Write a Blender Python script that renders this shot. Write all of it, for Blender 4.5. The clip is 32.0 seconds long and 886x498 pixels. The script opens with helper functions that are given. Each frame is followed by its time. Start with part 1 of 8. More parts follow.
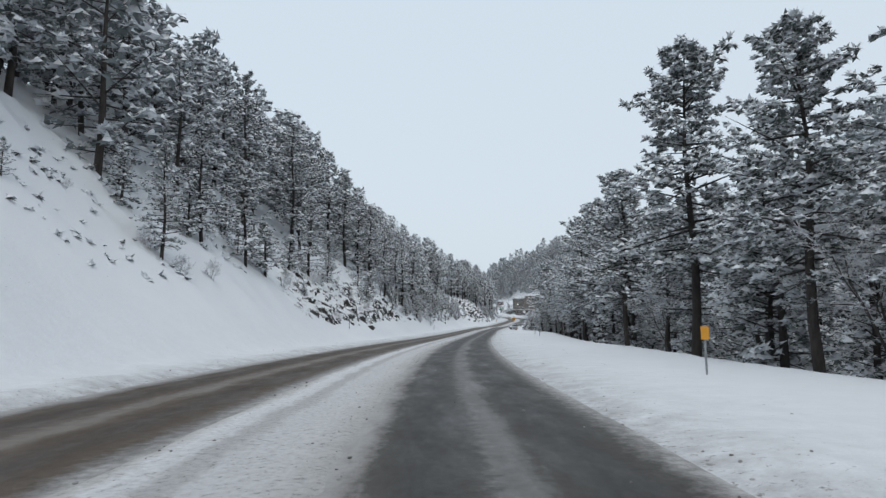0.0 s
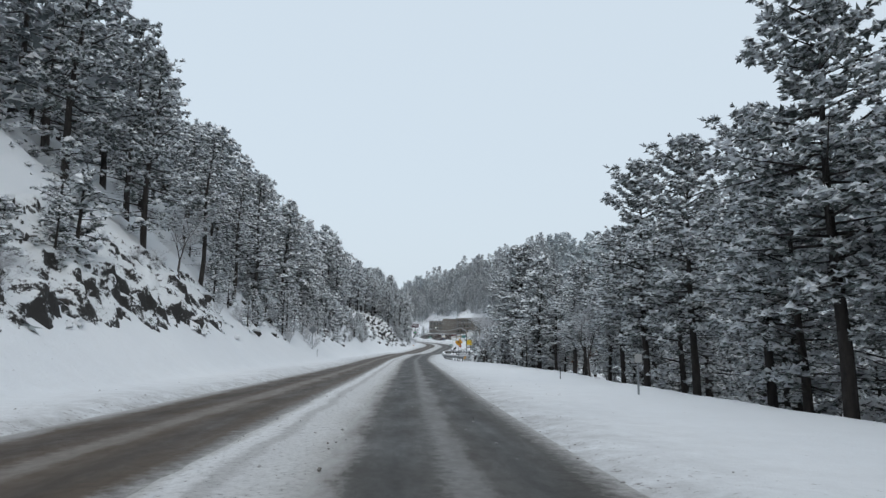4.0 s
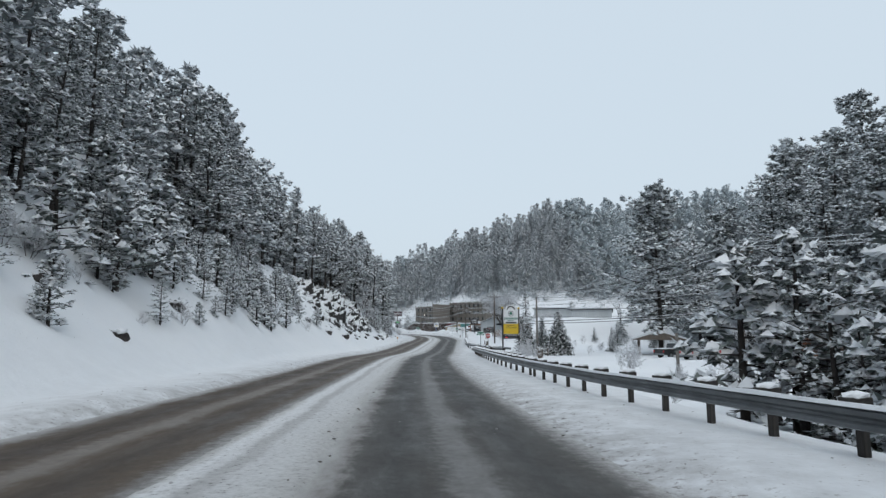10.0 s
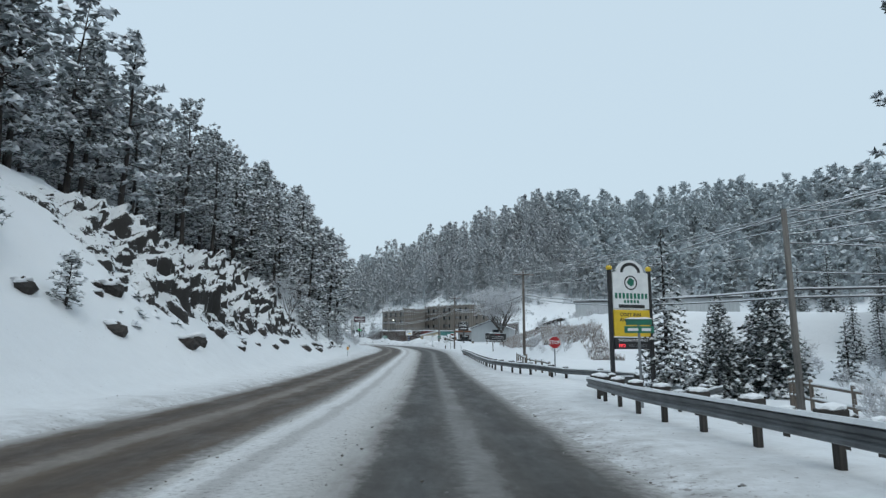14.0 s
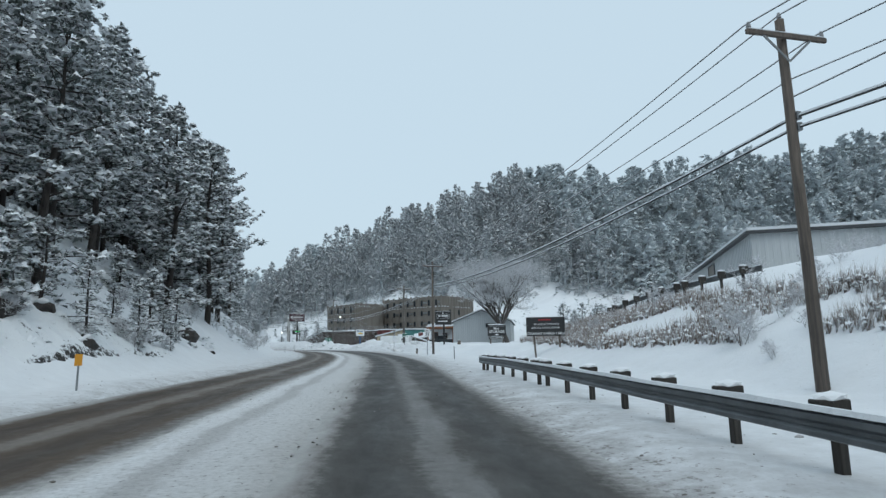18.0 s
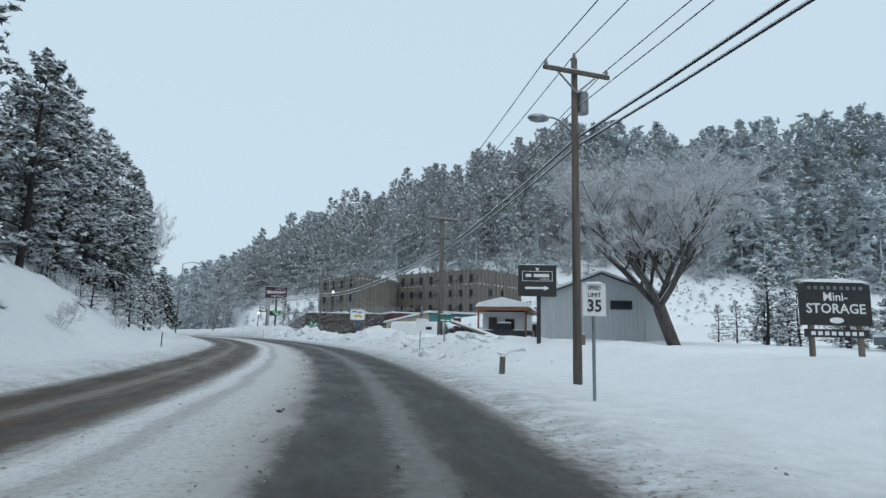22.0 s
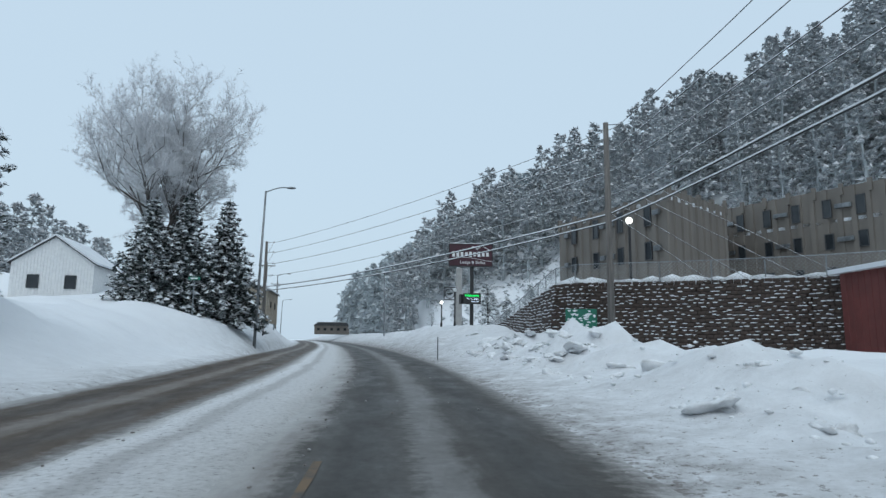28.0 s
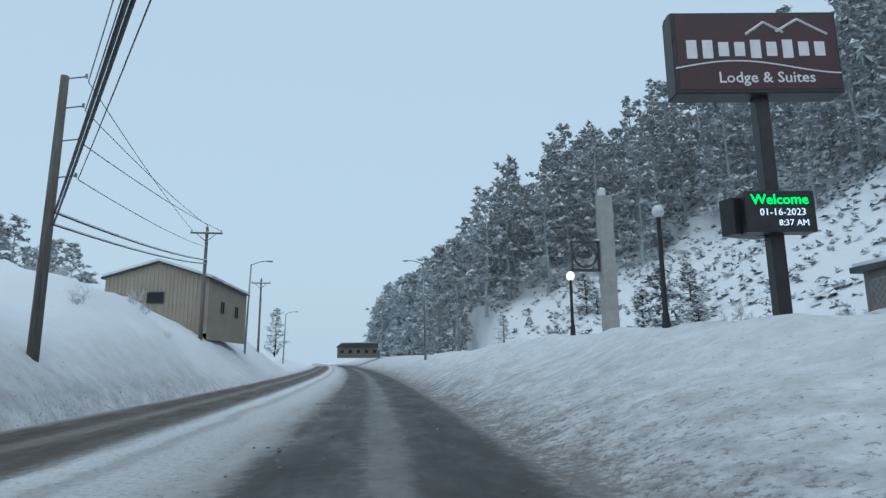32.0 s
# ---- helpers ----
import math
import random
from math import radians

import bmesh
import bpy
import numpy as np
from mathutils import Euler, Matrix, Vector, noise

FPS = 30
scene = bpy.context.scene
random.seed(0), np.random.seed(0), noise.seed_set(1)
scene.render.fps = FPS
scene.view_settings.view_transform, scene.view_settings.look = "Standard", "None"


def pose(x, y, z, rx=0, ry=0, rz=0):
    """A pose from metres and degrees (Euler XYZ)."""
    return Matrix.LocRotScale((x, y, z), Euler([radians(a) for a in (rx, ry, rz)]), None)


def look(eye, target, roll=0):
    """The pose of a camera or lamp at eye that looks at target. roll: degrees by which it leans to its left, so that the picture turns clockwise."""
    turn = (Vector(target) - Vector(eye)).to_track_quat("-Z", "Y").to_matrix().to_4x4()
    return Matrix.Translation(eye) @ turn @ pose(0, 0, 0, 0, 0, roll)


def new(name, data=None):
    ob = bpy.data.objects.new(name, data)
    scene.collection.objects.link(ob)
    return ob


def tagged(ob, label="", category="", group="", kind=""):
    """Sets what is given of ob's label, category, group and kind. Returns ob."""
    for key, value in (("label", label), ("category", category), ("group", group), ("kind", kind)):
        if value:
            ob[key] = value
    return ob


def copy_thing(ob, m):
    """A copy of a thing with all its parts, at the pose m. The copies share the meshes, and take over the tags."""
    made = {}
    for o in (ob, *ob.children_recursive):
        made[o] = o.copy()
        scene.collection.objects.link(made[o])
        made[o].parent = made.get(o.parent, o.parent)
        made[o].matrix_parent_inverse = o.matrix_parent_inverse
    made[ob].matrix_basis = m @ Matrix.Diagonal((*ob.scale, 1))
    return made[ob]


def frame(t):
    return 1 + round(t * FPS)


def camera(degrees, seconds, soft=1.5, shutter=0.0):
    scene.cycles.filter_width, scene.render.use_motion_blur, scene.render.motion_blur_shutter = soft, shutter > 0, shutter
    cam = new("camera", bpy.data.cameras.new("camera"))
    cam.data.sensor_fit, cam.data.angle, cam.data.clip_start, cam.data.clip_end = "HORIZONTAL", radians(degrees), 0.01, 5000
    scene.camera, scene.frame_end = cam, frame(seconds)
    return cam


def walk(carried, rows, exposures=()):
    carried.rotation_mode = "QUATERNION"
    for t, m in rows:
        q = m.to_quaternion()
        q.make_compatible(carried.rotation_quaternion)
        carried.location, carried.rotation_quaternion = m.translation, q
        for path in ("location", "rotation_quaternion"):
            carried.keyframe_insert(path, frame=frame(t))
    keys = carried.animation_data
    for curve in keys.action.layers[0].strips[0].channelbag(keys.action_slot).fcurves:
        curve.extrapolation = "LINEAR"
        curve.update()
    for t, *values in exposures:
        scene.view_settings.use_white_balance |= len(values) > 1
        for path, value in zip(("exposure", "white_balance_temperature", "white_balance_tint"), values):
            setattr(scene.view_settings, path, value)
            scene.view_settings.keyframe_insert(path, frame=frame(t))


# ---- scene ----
cam = camera(72.7, 32.0, 1.4)
METRES, EYE, TILT, LEAN, TURN = 420.0, 1.6, 0.0, 0.0, 5.9
ROWS = [
    (0.0, 0.0, 0.0, 0.0, 0.06, 6.32, 0.57),
    (0.5, -0.0005, 0.0179, -0.0002, -1.41, 7.26, 0.25),
    (1.0, -0.0006, 0.0358, -0.0004, -2.86, 7.92, 0.21),
    (1.5, -0.0005, 0.0537, -0.0007, -4.27, 8.05, 0.37),
    (2.0, 0.0001, 0.0714, -0.001, -5.47, 7.88, 0.47),
    (2.5, 0.0008, 0.0893, -0.0013, -6.38, 7.85, 0.34),
    (3.0, 0.0017, 0.1068, -0.0016, -7.11, 8.05, -0.15),
    (3.5, 0.0028, 0.1241, -0.0019, -7.84, 8.41, -0.84),
    (4.0, 0.0039, 0.1413, -0.0022, -8.66, 8.75, -1.35),
    (4.5, 0.0053, 0.1585, -0.0026, -9.28, 8.89, -1.73),
    (6.5, 0.012, 0.2256, -0.0036, -9.58, 7.92, -1.54),
    (7.0, 0.0136, 0.2423, -0.0038, -9.85, 7.42, -1.46),
    (7.5, 0.0153, 0.2592, -0.0041, -10.15, 7.12, -1.2),
    (8.0, 0.0169, 0.2761, -0.0043, -10.19, 7.25, -0.71),
    (8.5, 0.0185, 0.2931, -0.0044, -9.97, 7.62, -0.19),
    (9.0, 0.0202, 0.3101, -0.0045, -9.79, 8.02, -0.03),
    (9.5, 0.0219, 0.3268, -0.0047, -9.93, 8.24, -0.09),
    (10.0, 0.0236, 0.3437, -0.0049, -10.44, 8.21, -0.01),
    (10.5, 0.0255, 0.3601, -0.0052, -10.9, 8.2, 0.29),
    (11.0, 0.0275, 0.3765, -0.0053, -11.32, 8.54, 0.5),
    (11.5, 0.0296, 0.3928, -0.0053, -11.6, 9.04, 0.69),
    (12.0, 0.0318, 0.409, -0.0056, -11.88, 9.37, 0.91),
    (12.5, 0.0343, 0.4253, -0.0059, -12.16, 9.18, 1.04),
    (13.0, 0.0368, 0.4417, -0.006, -12.62, 8.9, 0.96),
    (13.5, 0.0395, 0.4577, -0.0058, -13.04, 8.91, 0.41),
    (14.0, 0.0423, 0.4736, -0.0058, -13.49, 9.36, -0.22),
    (14.5, 0.0452, 0.4896, -0.0057, -14.13, 9.72, -0.45),
    (16.5, 0.0586, 0.5496, -0.0066, -14.22, 11.08, 0.83),
    (17.0, 0.0618, 0.5651, -0.0064, -14.9, 10.13, 1.36),
    (17.5, 0.0652, 0.5805, -0.0062, -16.0, 9.54, 1.42),
    (18.0, 0.0686, 0.596, -0.0058, -17.29, 9.77, 0.88),
    (18.5, 0.0719, 0.6112, -0.0055, -18.49, 10.29, -0.01),
    (19.0, 0.0752, 0.6263, -0.0051, -19.09, 10.72, -0.7),
    (19.5, 0.0784, 0.6412, -0.0048, -19.02, 10.74, -1.16),
    (20.0, 0.0817, 0.656, -0.0045, -18.59, 10.32, -1.17),
    (20.5, 0.085, 0.671, -0.0043, -18.32, 9.82, -1.07),
    (21.0, 0.0882, 0.6862, -0.004, -18.19, 9.46, -0.95),
    (21.5, 0.0911, 0.7013, -0.0038, -17.65, 9.22, -1.08),
    (22.0, 0.0937, 0.7165, -0.0034, -16.19, 8.92, -1.3),
    (22.5, 0.0962, 0.7317, -0.0032, -14.08, 8.49, -1.14),
    (23.0, 0.0983, 0.7467, -0.0029, -12.21, 7.75, -0.78),
    (23.5, 0.0999, 0.7615, -0.0026, -10.74, 6.98, -0.57),
    (24.0, 0.1011, 0.7765, -0.0022, -9.07, 6.83, -0.73),
    (24.5, 0.1017, 0.7914, -0.0019, -6.75, 7.23, -0.77),
    (25.0, 0.1021, 0.8055, -0.0017, -4.56, 7.73, -0.82),
    (25.5, 0.102, 0.8193, -0.0013, -2.92, 7.91, -1.01),
    (26.0, 0.1015, 0.8329, -0.001, -1.38, 7.92, -1.08),
    (26.5, 0.1007, 0.8467, -0.0007, 0.39, 7.6, -0.73),
    (28.5, 0.0953, 0.8991, -0.0001, 2.7, 9.69, -0.66),
    (29.0, 0.0934, 0.9122, 0.0001, 2.7, 10.97, -0.34),
    (29.5, 0.0915, 0.9253, 0.0003, 2.81, 11.51, 0.09),
    (30.0, 0.0898, 0.9385, 0.0004, 3.38, 11.32, 0.33),
    (30.5, 0.0877, 0.9517, 0.0006, 4.37, 10.88, 0.25),
    (31.0, 0.0856, 0.9648, 0.0007, 5.59, 10.7, 0.09),
    (31.5, 0.0833, 0.9776, 0.0008, 6.3, 10.64, 0.15),
    (32.0, 0.0811, 0.9901, 0.0009, 6.09, 10.62, 0.45),
]
walk(cam, [(t, pose(0, 0, EYE, TILT, LEAN, TURN) @ pose(METRES * x, METRES * y, METRES * z, 90 + pitch, roll, yaw)) for t, x, y, z, yaw, pitch, roll in ROWS],
     exposures=[(0.0, 0.06, 6500, 10), (4.0, 0.06, 6450, 9), (9.0, 0.03, 6430, 9), (14.0, 0.00, 6130, 4), (19.0, -0.02, 6080, 3), (22.0, 0.00, 6100, 3), (24.0, 0.03, 6200, 7), (29.0, -0.05, 5900, 4), (31.0, 0.03, 5950, 5), (32.0, -0.17, 5660, 1)])

# ---- sky and light ----
world = bpy.data.worlds.new("overcast_sky")
scene.world = world
world.use_nodes = True
wn = world.node_tree
wn.nodes.clear()
w_out = wn.nodes.new("ShaderNodeOutputWorld")
w_bg = wn.nodes.new("ShaderNodeBackground")
w_sky = wn.nodes.new("ShaderNodeTexSky")
w_sky.sky_type, w_sky.sun_disc = "NISHITA", False
w_sky.sun_elevation, w_sky.sun_rotation = radians(42), radians(150)
w_sky.dust_density, w_sky.air_density = 6.0, 1.5
w_mix = wn.nodes.new("ShaderNodeMix")
w_mix.data_type = "RGBA"
w_mix.inputs["Factor"].default_value = 0.985
w_mix.inputs["B"].default_value = (0.60, 0.685, 0.765, 1)
wn.links.new(w_sky.outputs["Color"], w_mix.inputs["A"])
wn.links.new(w_mix.outputs["Result"], w_bg.inputs["Color"])
w_bg.inputs["Strength"].default_value = 1.0
wn.links.new(w_bg.outputs["Background"], w_out.inputs["Surface"])
sun_data = bpy.data.lights.new("sun", "SUN")
sun_data.energy, sun_data.angle, sun_data.color = 0.7, radians(45), (1.0, 0.97, 0.93)
sun = new("sun", sun_data)
sun.matrix_world = look((0, 0, 60), (12, 30, 0))


# ---- materials ----
def nodes_of(name):
    m = bpy.data.materials.new(name)
    m.use_nodes = True
    nt = m.node_tree
    return m, nt, nt.nodes["Principled BSDF"]


def noise_node(nt, scale, detail=4.0, rough=0.6, coord="Object", stretch=None):
    tc = nt.nodes.new("ShaderNodeTexCoord")
    n = nt.nodes.new("ShaderNodeTexNoise")
    n.inputs["Scale"].default_value, n.inputs["Detail"].default_value, n.inputs["Roughness"].default_value = scale, detail, rough
    if stretch:
        mp = nt.nodes.new("ShaderNodeMapping")
        mp.inputs["Scale"].default_value = stretch
        nt.links.new(tc.outputs[coord], mp.inputs["Vector"])
        nt.links.new(mp.outputs["Vector"], n.inputs["Vector"])
    else:
        nt.links.new(tc.outputs[coord], n.inputs["Vector"])
    return n


def ramp_node(nt, src, stops):
    r = nt.nodes.new("ShaderNodeValToRGB")
    el = r.color_ramp.elements
    while len(el) < len(stops):
        el.new(0.5)
    for e, (p, c) in zip(el, stops):
        e.position, e.color = p, (*c, 1)
    nt.links.new(src, r.inputs["Fac"])
    return r


def add_bump(nt, bsdf, src, strength, dist):
    b = nt.nodes.new("ShaderNodeBump")
    b.inputs["Strength"].default_value, b.inputs["Distance"].default_value = strength, dist
    nt.links.new(src, b.inputs["Height"])
    nt.links.new(b.outputs["Normal"], bsdf.inputs["Normal"])
    return b


def mat(name, a, b=None, scale=3.0, rough=0.7, metal=0.0, bump=0.2, dist=0.02, stretch=None, lo=0.35, hi=0.65, vary=0.0, fine=None):
    """A surface of two tones by noise, with fine relief; vary: brightness that differs from piece to piece."""
    m, nt, bs = nodes_of(name)
    b = b or tuple(c * 0.75 for c in a)
    n = noise_node(nt, scale, 6.0, 0.65, "Object", stretch)
    r = ramp_node(nt, n.outputs["Fac"], [(lo, a), (hi, b)])
    out = r.outputs["Color"]
    if vary:
        oi = nt.nodes.new("ShaderNodeObjectInfo")
        mr = nt.nodes.new("ShaderNodeMapRange")
        mr.inputs["To Min"].default_value, mr.inputs["To Max"].default_value = 1 - vary, 1 + vary
        nt.links.new(oi.outputs["Random"], mr.inputs["Value"])
        mx = nt.nodes.new("ShaderNodeVectorMath")
        mx.operation = "SCALE"
        nt.links.new(out, mx.inputs[0])
        nt.links.new(mr.outputs["Result"], mx.inputs["Scale"])
        out = mx.outputs["Vector"]
    nt.links.new(out, bs.inputs["Base Color"])
    bs.inputs["Roughness"].default_value, bs.inputs["Metallic"].default_value = rough, metal
    if bump:
        f = noise_node(nt, fine or scale * 6, 5.0, 0.7, "Object", stretch)
        add_bump(nt, bs, f.outputs["Fac"], bump, dist)
    return m


def island_mat(name, a, b, rough=0.75, bump_scale=30.0, bump=0.3):
    """Tone by piece: for needles, snow clumps and the like, joined in one mesh."""
    m, nt, bs = nodes_of(name)
    g = nt.nodes.new("ShaderNodeNewGeometry")
    n = noise_node(nt, 0.6, 3.0)
    ad = nt.nodes.new("ShaderNodeMath")
    ad.operation = "MULTIPLY_ADD"
    ad.inputs[1].default_value, ad.inputs[2].default_value = 0.7, -0.1
    ad2 = nt.nodes.new("ShaderNodeMath")
    ad2.operation = "MULTIPLY_ADD"
    ad2.inputs[1].default_value = 0.5
    nt.links.new(n.outputs["Fac"], ad.inputs[0])
    nt.links.new(g.outputs["Random Per Island"], ad2.inputs[0])
    nt.links.new(ad.outputs["Value"], ad2.inputs[2])
    r = ramp_node(nt, ad2.outputs["Value"], [(0.1, a), (0.9, b)])
    nt.links.new(r.outputs["Color"], bs.inputs["Base Color"])
    bs.inputs["Roughness"].default_value = rough
    if bump:
        f = noise_node(nt, bump_scale, 3.0)
        add_bump(nt, bs, f.outputs["Fac"], bump, 0.05)
    return m


def snow_ground_material():
    m, nt, bs = nodes_of("snow_ground")
    big = noise_node(nt, 0.05, 5.0, 0.6)
    fine = noise_node(nt, 2.2, 8.0, 0.72)
    r = ramp_node(nt, big.outputs["Fac"], [(0.3, (0.81, 0.83, 0.855)), (0.7, (0.74, 0.765, 0.80))])
    specks = noise_node(nt, 9.0, 2.0, 0.5)
    sr = ramp_node(nt, specks.outputs["Fac"], [(0.755, (0, 0, 0)), (0.79, (1, 1, 1))])
    mx = nt.nodes.new("ShaderNodeMix")
    mx.data_type = "RGBA"
    mx.inputs["B"].default_value = (0.3, 0.28, 0.26, 1)
    nt.links.new(sr.outputs["Color"], mx.inputs["Factor"])
    nt.links.new(r.outputs["Color"], mx.inputs["A"])
    grit = noise_node(nt, 7.0, 6.0, 0.75)
    at_ = nt.nodes.new("ShaderNodeAttribute")
    at_.attribute_name = "road_dirt"
    dn = noise_node(nt, 1.3, 9.0, 0.75)
    dm = nt.nodes.new("ShaderNodeMath")
    dm.operation = "MULTIPLY_ADD"
    dm.inputs[1].default_value, dm.inputs[2].default_value = 2.3, -0.55
    nt.links.new(dn.outputs["Fac"], dm.inputs[0])
    dk = nt.nodes.new("ShaderNodeMath")
    dk.operation = "MULTIPLY"
    dk.use_clamp = True
    nt.links.new(dm.outputs["Value"], dk.inputs[0])
    nt.links.new(at_.outputs["Fac"], dk.inputs[1])
    m2 = nt.nodes.new("ShaderNodeMix")
    m2.data_type = "RGBA"
    m2.inputs["B"].default_value = (0.22, 0.21, 0.205, 1)
    nt.links.new(dk.outputs["Value"], m2.inputs["Factor"])
    nt.links.new(mx.outputs["Result"], m2.inputs["A"])
    gm = nt.nodes.new("ShaderNodeMath")
    gm.operation = "MULTIPLY_ADD"
    gm.inputs[1].default_value = 0.15
    nt.links.new(at_.outputs["Fac"], gm.inputs[0])
    nt.links.new(grit.outputs["Fac"], gm.inputs[2])
    gr = ramp_node(nt, gm.outputs["Value"], [(0.68, (0, 0, 0)), (0.74, (0.8, 0.8, 0.8))])
    m3 = nt.nodes.new("ShaderNodeMix")
    m3.data_type = "RGBA"
    m3.inputs["B"].default_value = (0.17, 0.155, 0.145, 1)
    nt.links.new(gr.outputs["Color"], m3.inputs["Factor"])
    nt.links.new(m2.outputs["Result"], m3.inputs["A"])
    m2 = m3
    nt.links.new(m2.outputs["Result"], bs.inputs["Base Color"])
    bs.inputs["Roughness"].default_value = 0.85
    bs.inputs["Specular IOR Level"].default_value = 0.2
    add_bump(nt, bs, fine.outputs["Fac"], 0.55, 0.10)
    return m


def lane_material(name, brown):
    """Slushy asphalt: across the lane (u) dark wheel tracks, a paler middle and snowy ragged edges."""
    m, nt, bs = nodes_of(name)
    uv = nt.nodes.new("ShaderNodeUVMap")
    uv.uv_map = "lane"
    sep = nt.nodes.new("ShaderNodeSeparateXYZ")
    nt.links.new(uv.outputs["UV"], sep.inputs["Vector"])
    mp = nt.nodes.new("ShaderNodeMapping")
    mp.inputs["Scale"].default_value = (6.0, 0.35, 1)
    nt.links.new(uv.outputs["UV"], mp.inputs["Vector"])
    n1 = nt.nodes.new("ShaderNodeTexNoise")
    n1.inputs["Scale"].default_value, n1.inputs["Detail"].default_value, n1.inputs["Roughness"].default_value = 1.0, 8.0, 0.7
    nt.links.new(mp.outputs["Vector"], n1.inputs["Vector"])
    mp2 = nt.nodes.new("ShaderNodeMapping")
    mp2.inputs["Scale"].default_value = (22.0, 4.4, 1)
    nt.links.new(uv.outputs["UV"], mp2.inputs["Vector"])
    n2 = nt.nodes.new("ShaderNodeTexNoise")
    n2.inputs["Scale"].default_value, n2.inputs["Detail"].default_value, n2.inputs["Roughness"].default_value = 1.0, 9.0, 0.75
    nt.links.new(mp2.outputs["Vector"], n2.inputs["Vector"])

    def warp(src, noise_out, amount):
        a = nt.nodes.new("ShaderNodeMath")
        a.operation = "SUBTRACT"
        a.inputs[1].default_value = 0.5
        nt.links.new(noise_out, a.inputs[0])
        b = nt.nodes.new("ShaderNodeMath")
        b.operation = "MULTIPLY_ADD"
        b.inputs[1].default_value = amount
        nt.links.new(a.outputs["Value"], b.inputs[0])
        nt.links.new(src, b.inputs[2])
        return b.outputs["Value"]

    u1 = warp(sep.outputs["X"], n1.outputs["Fac"], 0.16)
    u2 = warp(u1, n2.outputs["Fac"], 0.19)
    dark, mid = ((0.050, 0.038, 0.029), (0.165, 0.145, 0.128)) if brown else ((0.037, 0.035, 0.033), (0.145, 0.141, 0.137))
    dark2 = (0.082, 0.060, 0.042) if brown else (0.056, 0.051, 0.046)
    r = ramp_node(nt, u2, [(0.0, (0.40, 0.40, 0.40)), (0.095, (0.34, 0.335, 0.33)), (0.15, (0.20, 0.19, 0.182)), (0.19, dark2), (0.31, dark), (0.42, dark2), (0.465, mid), (0.535, mid), (0.58, dark2), (0.69, dark), (0.83, dark2), (0.87, (0.16, 0.153, 0.147)), (0.915, (0.30, 0.295, 0.29)), (1.0, (0.47, 0.47, 0.475))])
    g = ramp_node(nt, n2.outputs["Fac"], [(0.3, (0.72, 0.72, 0.72)), (0.7, (1.25, 1.25, 1.25))])
    mul = nt.nodes.new("ShaderNodeVectorMath")
    mul.operation = "MULTIPLY"
    nt.links.new(r.outputs["Color"], mul.inputs[0])
    nt.links.new(g.outputs["Color"], mul.inputs[1])
    nt.links.new(mul.outputs["Vector"], bs.inputs["Base Color"])
    rr = ramp_node(nt, n1.outputs["Fac"], [(0.3, (0.42, 0.42, 0.42)), (0.65, (0.75, 0.75, 0.75))])
    nt.links.new(rr.outputs["Color"], bs.inputs["Roughness"])
    bs.inputs["Specular IOR Level"].default_value = 0.35
    add_bump(nt, bs, n2.outputs["Fac"], 0.5, 0.03)
    return m


def median_material():
    """Road snow between the lanes: slushy sides and one grey wheel track pressed into it."""
    m, nt, bs = nodes_of("trodden_road_snow")
    uv = nt.nodes.new("ShaderNodeUVMap")
    uv.uv_map = "lane"
    sep = nt.nodes.new("ShaderNodeSeparateXYZ")
    nt.links.new(uv.outputs["UV"], sep.inputs["Vector"])
    wide = noise_node(nt, 0.35, 4.0, 0.6)
    fine = noise_node(nt, 5.0, 9.0, 0.78)
    u = sep.outputs["X"]
    for src, amount in ((wide, 0.30), (fine, 0.22)):
        a = nt.nodes.new("ShaderNodeMath")
        a.operation = "MULTIPLY_ADD"
        a.inputs[1].default_value, a.inputs[2].default_value = amount, -0.5 * amount
        nt.links.new(src.outputs["Fac"], a.inputs[0])
        b = nt.nodes.new("ShaderNodeMath")
        b.operation = "ADD"
        nt.links.new(u, b.inputs[0])
        nt.links.new(a.outputs["Value"], b.inputs[1])
        u = b.outputs["Value"]
    r = ramp_node(nt, u, [(0.0, (0.38, 0.37, 0.36)), (0.07, (0.47, 0.465, 0.46)), (0.18, (0.66, 0.67, 0.685)), (0.30, (0.60, 0.605, 0.615)), (0.36, (0.43, 0.43, 0.435)), (0.45, (0.44, 0.44, 0.445)), (0.52, (0.56, 0.565, 0.575)), (0.75, (0.55, 0.555, 0.56)), (0.88, (0.47, 0.47, 0.47)), (1.0, (0.40, 0.395, 0.39))])
    specks = noise_node(nt, 11.0, 5.0, 0.7)
    k = ramp_node(nt, specks.outputs["Fac"], [(0.40, (1.05, 1.05, 1.05)), (0.60, (0.86, 0.86, 0.86)), (0.68, (0.38, 0.37, 0.36))])
    mul = nt.nodes.new("ShaderNodeVectorMath")
    mul.operation = "MULTIPLY"
    nt.links.new(r.outputs["Color"], mul.inputs[0])
    nt.links.new(k.outputs["Color"], mul.inputs[1])
    nt.links.new(mul.outputs["Vector"], bs.inputs["Base Color"])
    bs.inputs["Roughness"].default_value = 0.85
    add_bump(nt, bs, fine.outputs["Fac"], 0.7, 0.06)
    return m


